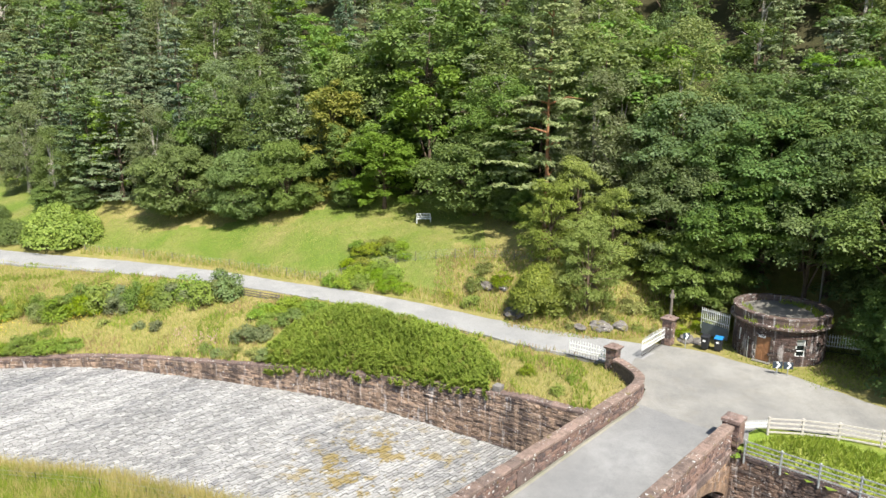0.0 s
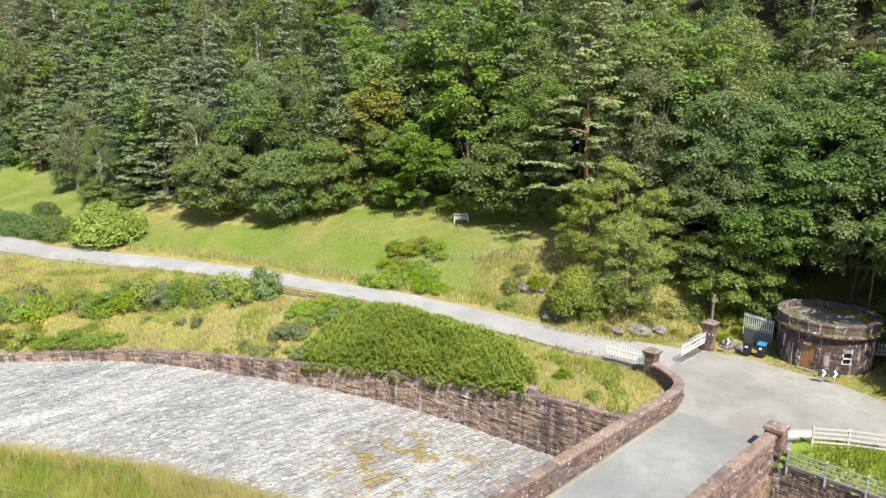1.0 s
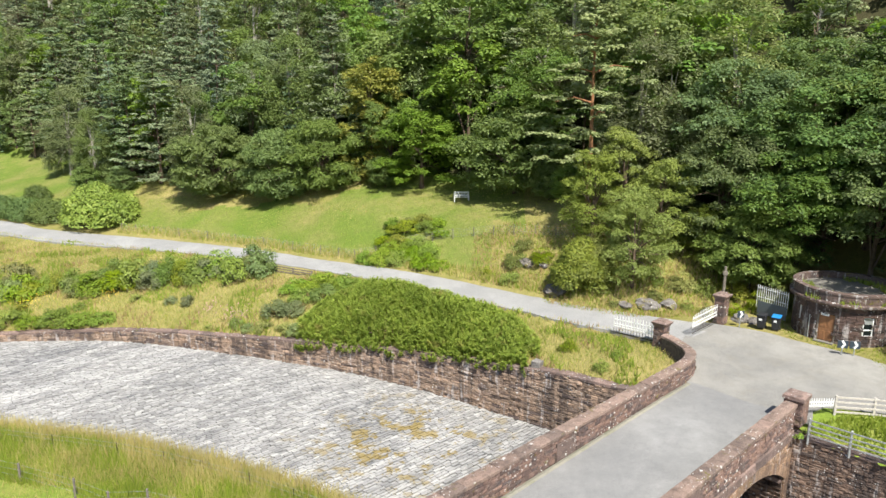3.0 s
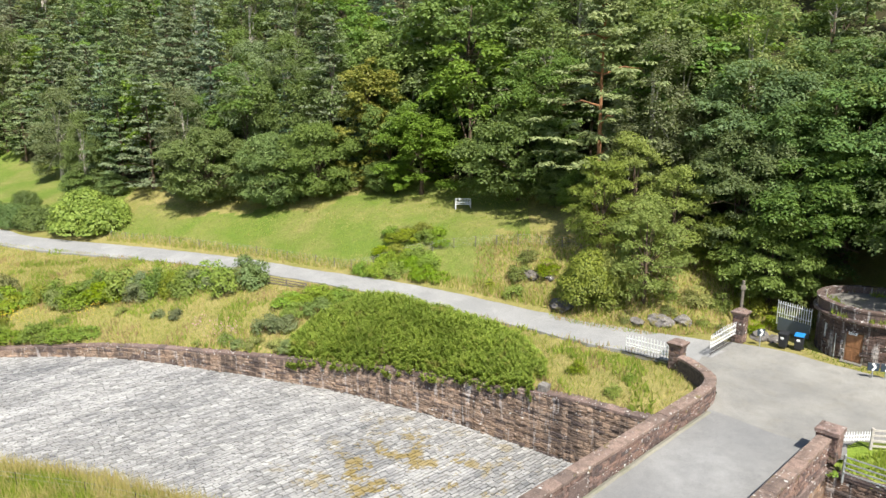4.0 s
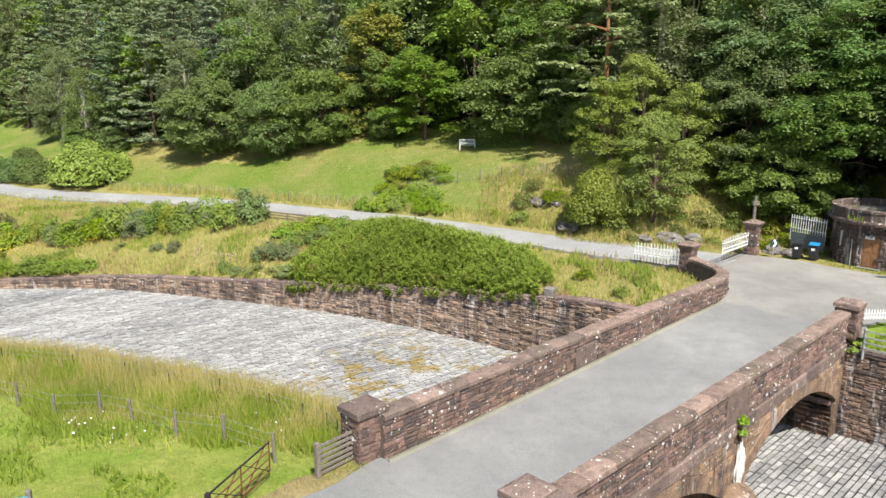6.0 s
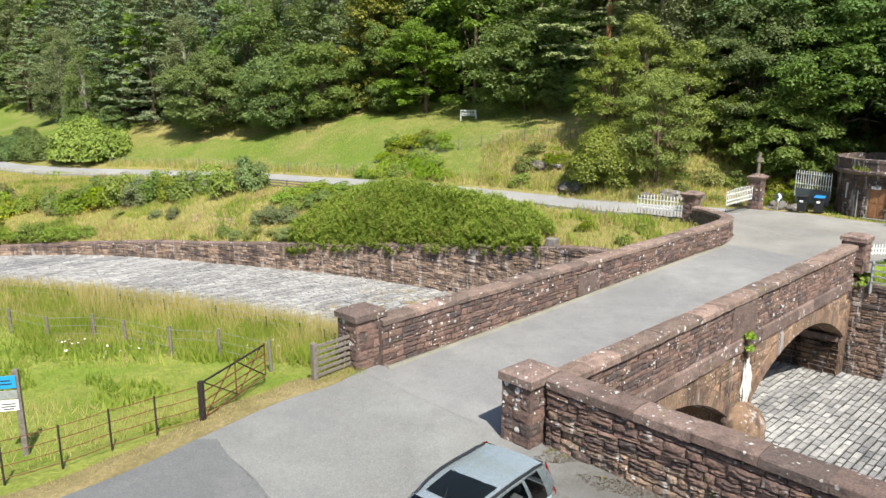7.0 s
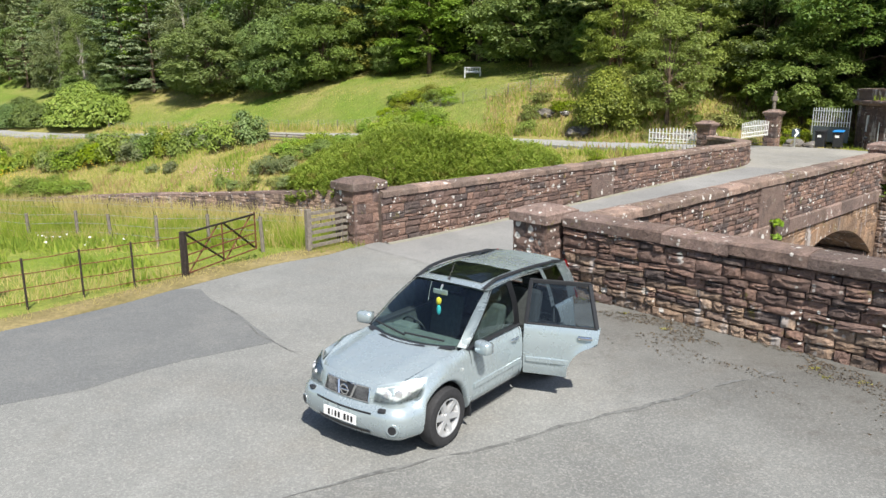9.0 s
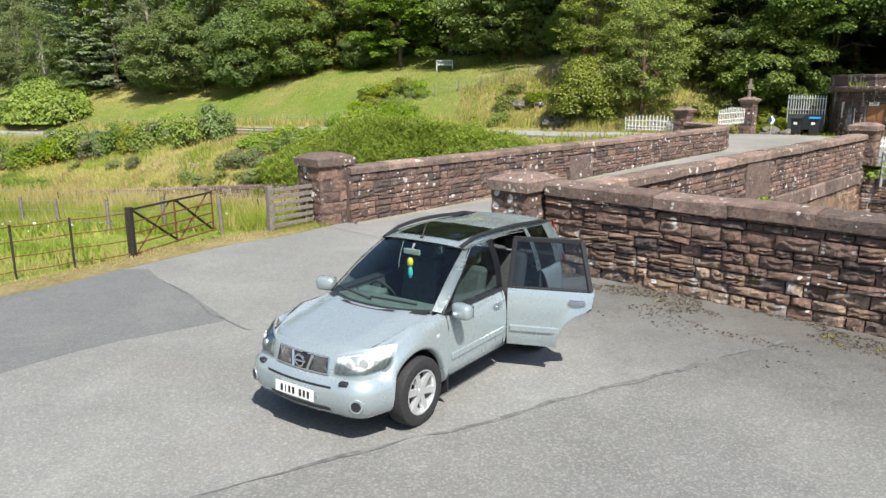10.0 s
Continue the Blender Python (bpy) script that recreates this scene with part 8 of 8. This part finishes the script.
blades("bank_herbs", "green herbs in patches on the rough bank", herb_pts, 0.5, 0.3, M_HERB, 0.5, 23)
brown_pts = scatter(5000, -60, 9, 42, 80, lambda x, y: on_bank(x, y) and noise.noise(Vector((x * 0.4, y * 0.4, 17))) > 0.15, 24)
blades("bank_docks", "rusty brown dock stalks on the rough bank", brown_pts, 0.55, 0.14, M_DOCK, 0.35, 24)
meadow_pts = scatter(26000, -62, 8, 60, 104, lambda x, y: curve_at(FOOT, x) + 3.0 < y < curve_at(EDGE, x) + 1.0, 26)
blades("meadow_green", "green tufts in the meadow turf", meadow_pts[::2], 0.2, 0.35, M_BLADE, 0.8, 26)
blades("meadow_straw", "dry straw tufts in the meadow turf", [p for p in meadow_pts[1::2] if noise.noise(Vector((p[0] * 0.25, p[1] * 0.25, 2))) > 0.12], 0.2, 0.3, M_STRAW, 0.8, 27)
fence_pts = scatter(6000, -46, 8, 56, 86, lambda x, y: 0.3 < y - curve_at(FOOT, x) < 2.2, 6)
blades("meadow_edge_grass", "tall pale grass along the meadow fence", fence_pts[::2], 0.7, 0.12, M_STRAW, 0.3, 6)
blades("meadow_edge_green", "tall green grass along the meadow fence", fence_pts[1::2], 0.6, 0.14, M_BLADE, 0.3, 7)
slope_pts = scatter(15000, -2, 21, 51, 68, lambda x, y: (-1.7 if x > 4 else 0.3) < y - curve_at(FOOT, x) < 9, 9)
blades("slope_straw", "dry bracken and straw on the steep slope", slope_pts[::2], 0.45, 0.2, M_BRACKEN, 0.5, 9)
blades("slope_green", "green undergrowth on the steep slope", slope_pts[1::2], 0.45, 0.18, M_BLADE, 0.5, 10)
east = scatter(5000, 15.5, 30, 28, 38, lambda x, y: 38.9 < x * D2.x + y * D2.y < 42 and y < 37.6 and x * N2.x + y * N2.y > -11.6, 11)
blades("bank_weeds", "bright green weeds behind the timber fence", east, 0.4, 0.25, M_BLADE, 0.6, 11)
verge_pts = [(p.x - 0.25 + random.uniform(-0.3, 0.25), p.y + 0.25 + random.uniform(-0.25, 0.3), -0.05) for p in park_edge for _ in range(70)]
blades("verge_grass", "dry trodden grass at the tarmac's edge", verge_pts, 0.2, 0.12, M_STRAW, 0.7, 12)
gate_pts = [(-4.0 + random.uniform(-0.7, 0.5), 24.2 + random.uniform(-0.9, 0.5), -0.04) for _ in range(900)]
blades("gate_grass", "fresh green grass at the foot of the slatted gate", [p for p in gate_pts if in_field(p[0] - 0.35, p[1] + 0.35)], 0.22, 0.1, M_BLADE, 0.5, 13)
roof_pts = [(24.1 + math.cos(a) * r, 51.4 + math.sin(a) * r, 3.4) for a, r in ((random.uniform(0, 6.28), random.uniform(2.1, 2.85)) for _ in range(1100)) if math.sin(a * 2 + 1) > -0.3]
blades("roof_weeds", "weeds growing on the flat roof and cornice", roof_pts + [(24.1 + math.cos(a) * 3.4, 51.4 + math.sin(a) * 3.4, 3.2) for a in (random.uniform(3.2, 6.2) for _ in range(350)) if math.sin(a * 9) > 0], 0.38, 0.16, M_BLADE, 0.5, 14)
hut_pts = scatter(2500, 18, 32, 44, 54, lambda x, y: 3.3 < math.hypot(x - 24.1, y - 51.4) < 5.0 + (2.5 if x > 23.5 else -0.6), 15)
blades("yard_grass", "shaded grass round the stone building", hut_pts, 0.25, 0.25, M_BLADE, 0.6, 15)


def flowers(name, label, spots, count, spread, height, material, seed):
    """Small flower heads over patches of the bank."""
    rng = np.random.default_rng(seed)
    pts = []
    for x, y in spots:
        for dx, dy in rng.normal(scale=spread, size=(count, 2)):
            pts.append((x + dx, y + dy, ground_z(x + dx, y + dy) + height * rng.uniform(0.7, 1.1)))
    p = np.array(pts)
    link(name, leaf_mesh(name, p, unit(rng, len(p)) * 0.5 + np.array([0, -0.3, 0.8]), rng.uniform(0.05, 0.1, len(p)), 0.9), material, None, label, "stuff", "flowers")


flowers("umbel_flowers", "white umbel flower heads among the field weeds", ((-14.6, 27.5), (-13.4, 27.2), (-12.4, 26.9), (-7.6, 27.2)), 8, 0.5, 0.34, M_WHITE, 53)
flowers("ragwort_flowers", "yellow ragwort flower heads on the dry bank", ((-44.5, 64.2), (-42.8, 63.4), (-46.8, 65.0), (-36.0, 64.6)), 90, 0.8, 0.75, M_FLOWER, 51)
flowers("willowherb_flowers", "pink willowherb flower spikes on the bank", ((-24.5, 60.4), (-22.6, 59.2), (-21.2, 58.8), (-8.0, 54.2), (-3.0, 53.0)), 60, 0.6, 0.95, M_PINK, 52)


def mound():
    """A thicket of willowherb that climbs from the wall to the road: leafy shoots, side by side."""
    rng = np.random.default_rng(31)
    xs = [-15.6, -13.6, -11.6, -10.0, -7.8, -5.0, -2.5, 0.0, 2.0, 3.2]
    crest_y = [57.2, 59.3, 60.2, 59.6, 57.9, 56.0, 54.6, 53.2, 51.4, 48.6]
    crest_z = [-1.7, -0.6, 0.4, 1.0, 1.4, 1.4, 1.15, 0.85, 0.5, 0.15]
    co, nm, sz, up = [], [], [], []
    shoots = 0
    while shoots < 4600:
        x = rng.uniform(-15.7, 3.3)
        wall = curve_at(FAR_WALL, x)
        cy, cz = np.interp(x, xs, crest_y), np.interp(x, xs, crest_z)
        back = cy + 2.2
        y = rng.uniform(wall - 0.5, back)
        if x > 2.4 and y < wall + 1.2:
            continue
        front_z = far_top(x) + 0.55 + 0.35 * noise.noise(Vector((x * 0.6, 3.0, 1.0)))
        u = (y - wall) / (cy - wall)
        if u <= 1:
            z = front_z + (cz - front_z) * math.sin(max(0.0, u) * math.pi / 2) ** 0.9 + min(0.0, u) * 9.0 * (0.6 + 0.5 * noise.noise(Vector((x * 0.9, 7.0, 2.0))))
        else:
            q = (y - cy) / (back - cy)
            z = cz - 1.5 * q * q
        g = ground_z(x, y) if y > wall + 0.3 else far_top(x) - 1.3
        z += 0.28 * noise.noise(Vector((x * 0.55, y * 0.55, 2.0))) + 0.2 * noise.noise(Vector((x * 1.7, y * 1.7, 4.0))) + rng.normal(scale=0.07)
        if y < wall + 0.3:
            z = max(z, far_top(x) - 0.3 + 0.35 * noise.noise(Vector((x * 1.1, 5.0, 5.0))))
        tall = min(1.15, max(0.35, z - g)) if y > wall + 0.3 else 0.5
        lean = np.array([rng.normal(scale=0.16), rng.normal(scale=0.16) - (0.55 if u < 0.12 else 0.1), 1.0])
        lean /= np.linalg.norm(lean)
        tip = np.array([x, y, z])
        n = 26
        d = tall * (np.arange(n) + rng.random(n)) / n
        a = rng.uniform(0, 6.283, n)
        w = 0.055 + 0.1 * np.minimum(1, d / 0.45)
        out = np.stack([np.cos(a), np.sin(a), np.full(n, 0.55)], 1)
        pos = tip - lean * d[:, None] + out * w[:, None] * np.array([1, 1, 0.35])
        co.append(pos)
        nm.append(np.stack([-np.cos(a) * 0.5, -np.sin(a) * 0.5, np.ones(n)], 1) + rng.normal(scale=0.25, size=(n, 3)))
        up.append(out)
        sz.append((0.13 + 0.14 * np.minimum(1, d / 0.4)) * rng.uniform(0.8, 1.2, n))
        shoots += 1
    me = leaf_mesh("willowherb_thicket", np.concatenate(co), np.concatenate(nm), np.concatenate(sz), 0.4, np.concatenate(up))
    link("willowherb_thicket", me, M_HERB, None, "dense bright green willowherb thicket hanging over the spillway wall", "stuff", "herbs")


mound()
tuft = bush(41, 0.22, 0.2, 0.28, M_LAUREL, "small green weed growing from a masonry joint", 2600, 0.07, 9, "weed")
for i, (p, sc) in enumerate(((br(27.2, -11.98, -0.08), 1.35), (br(27.25, -11.98, -0.5), 1.15), (br(37.9, -11.75, -0.3), 1.2), (br(38.6, -11.7, -0.2), 1.0))):
    one = tuft if i == 0 else copy_thing(tuft, Matrix())
    one.matrix_basis = Matrix.Translation(p) @ Matrix.Scale(sc, 4)
    tagged(one, group="weeds in the masonry")
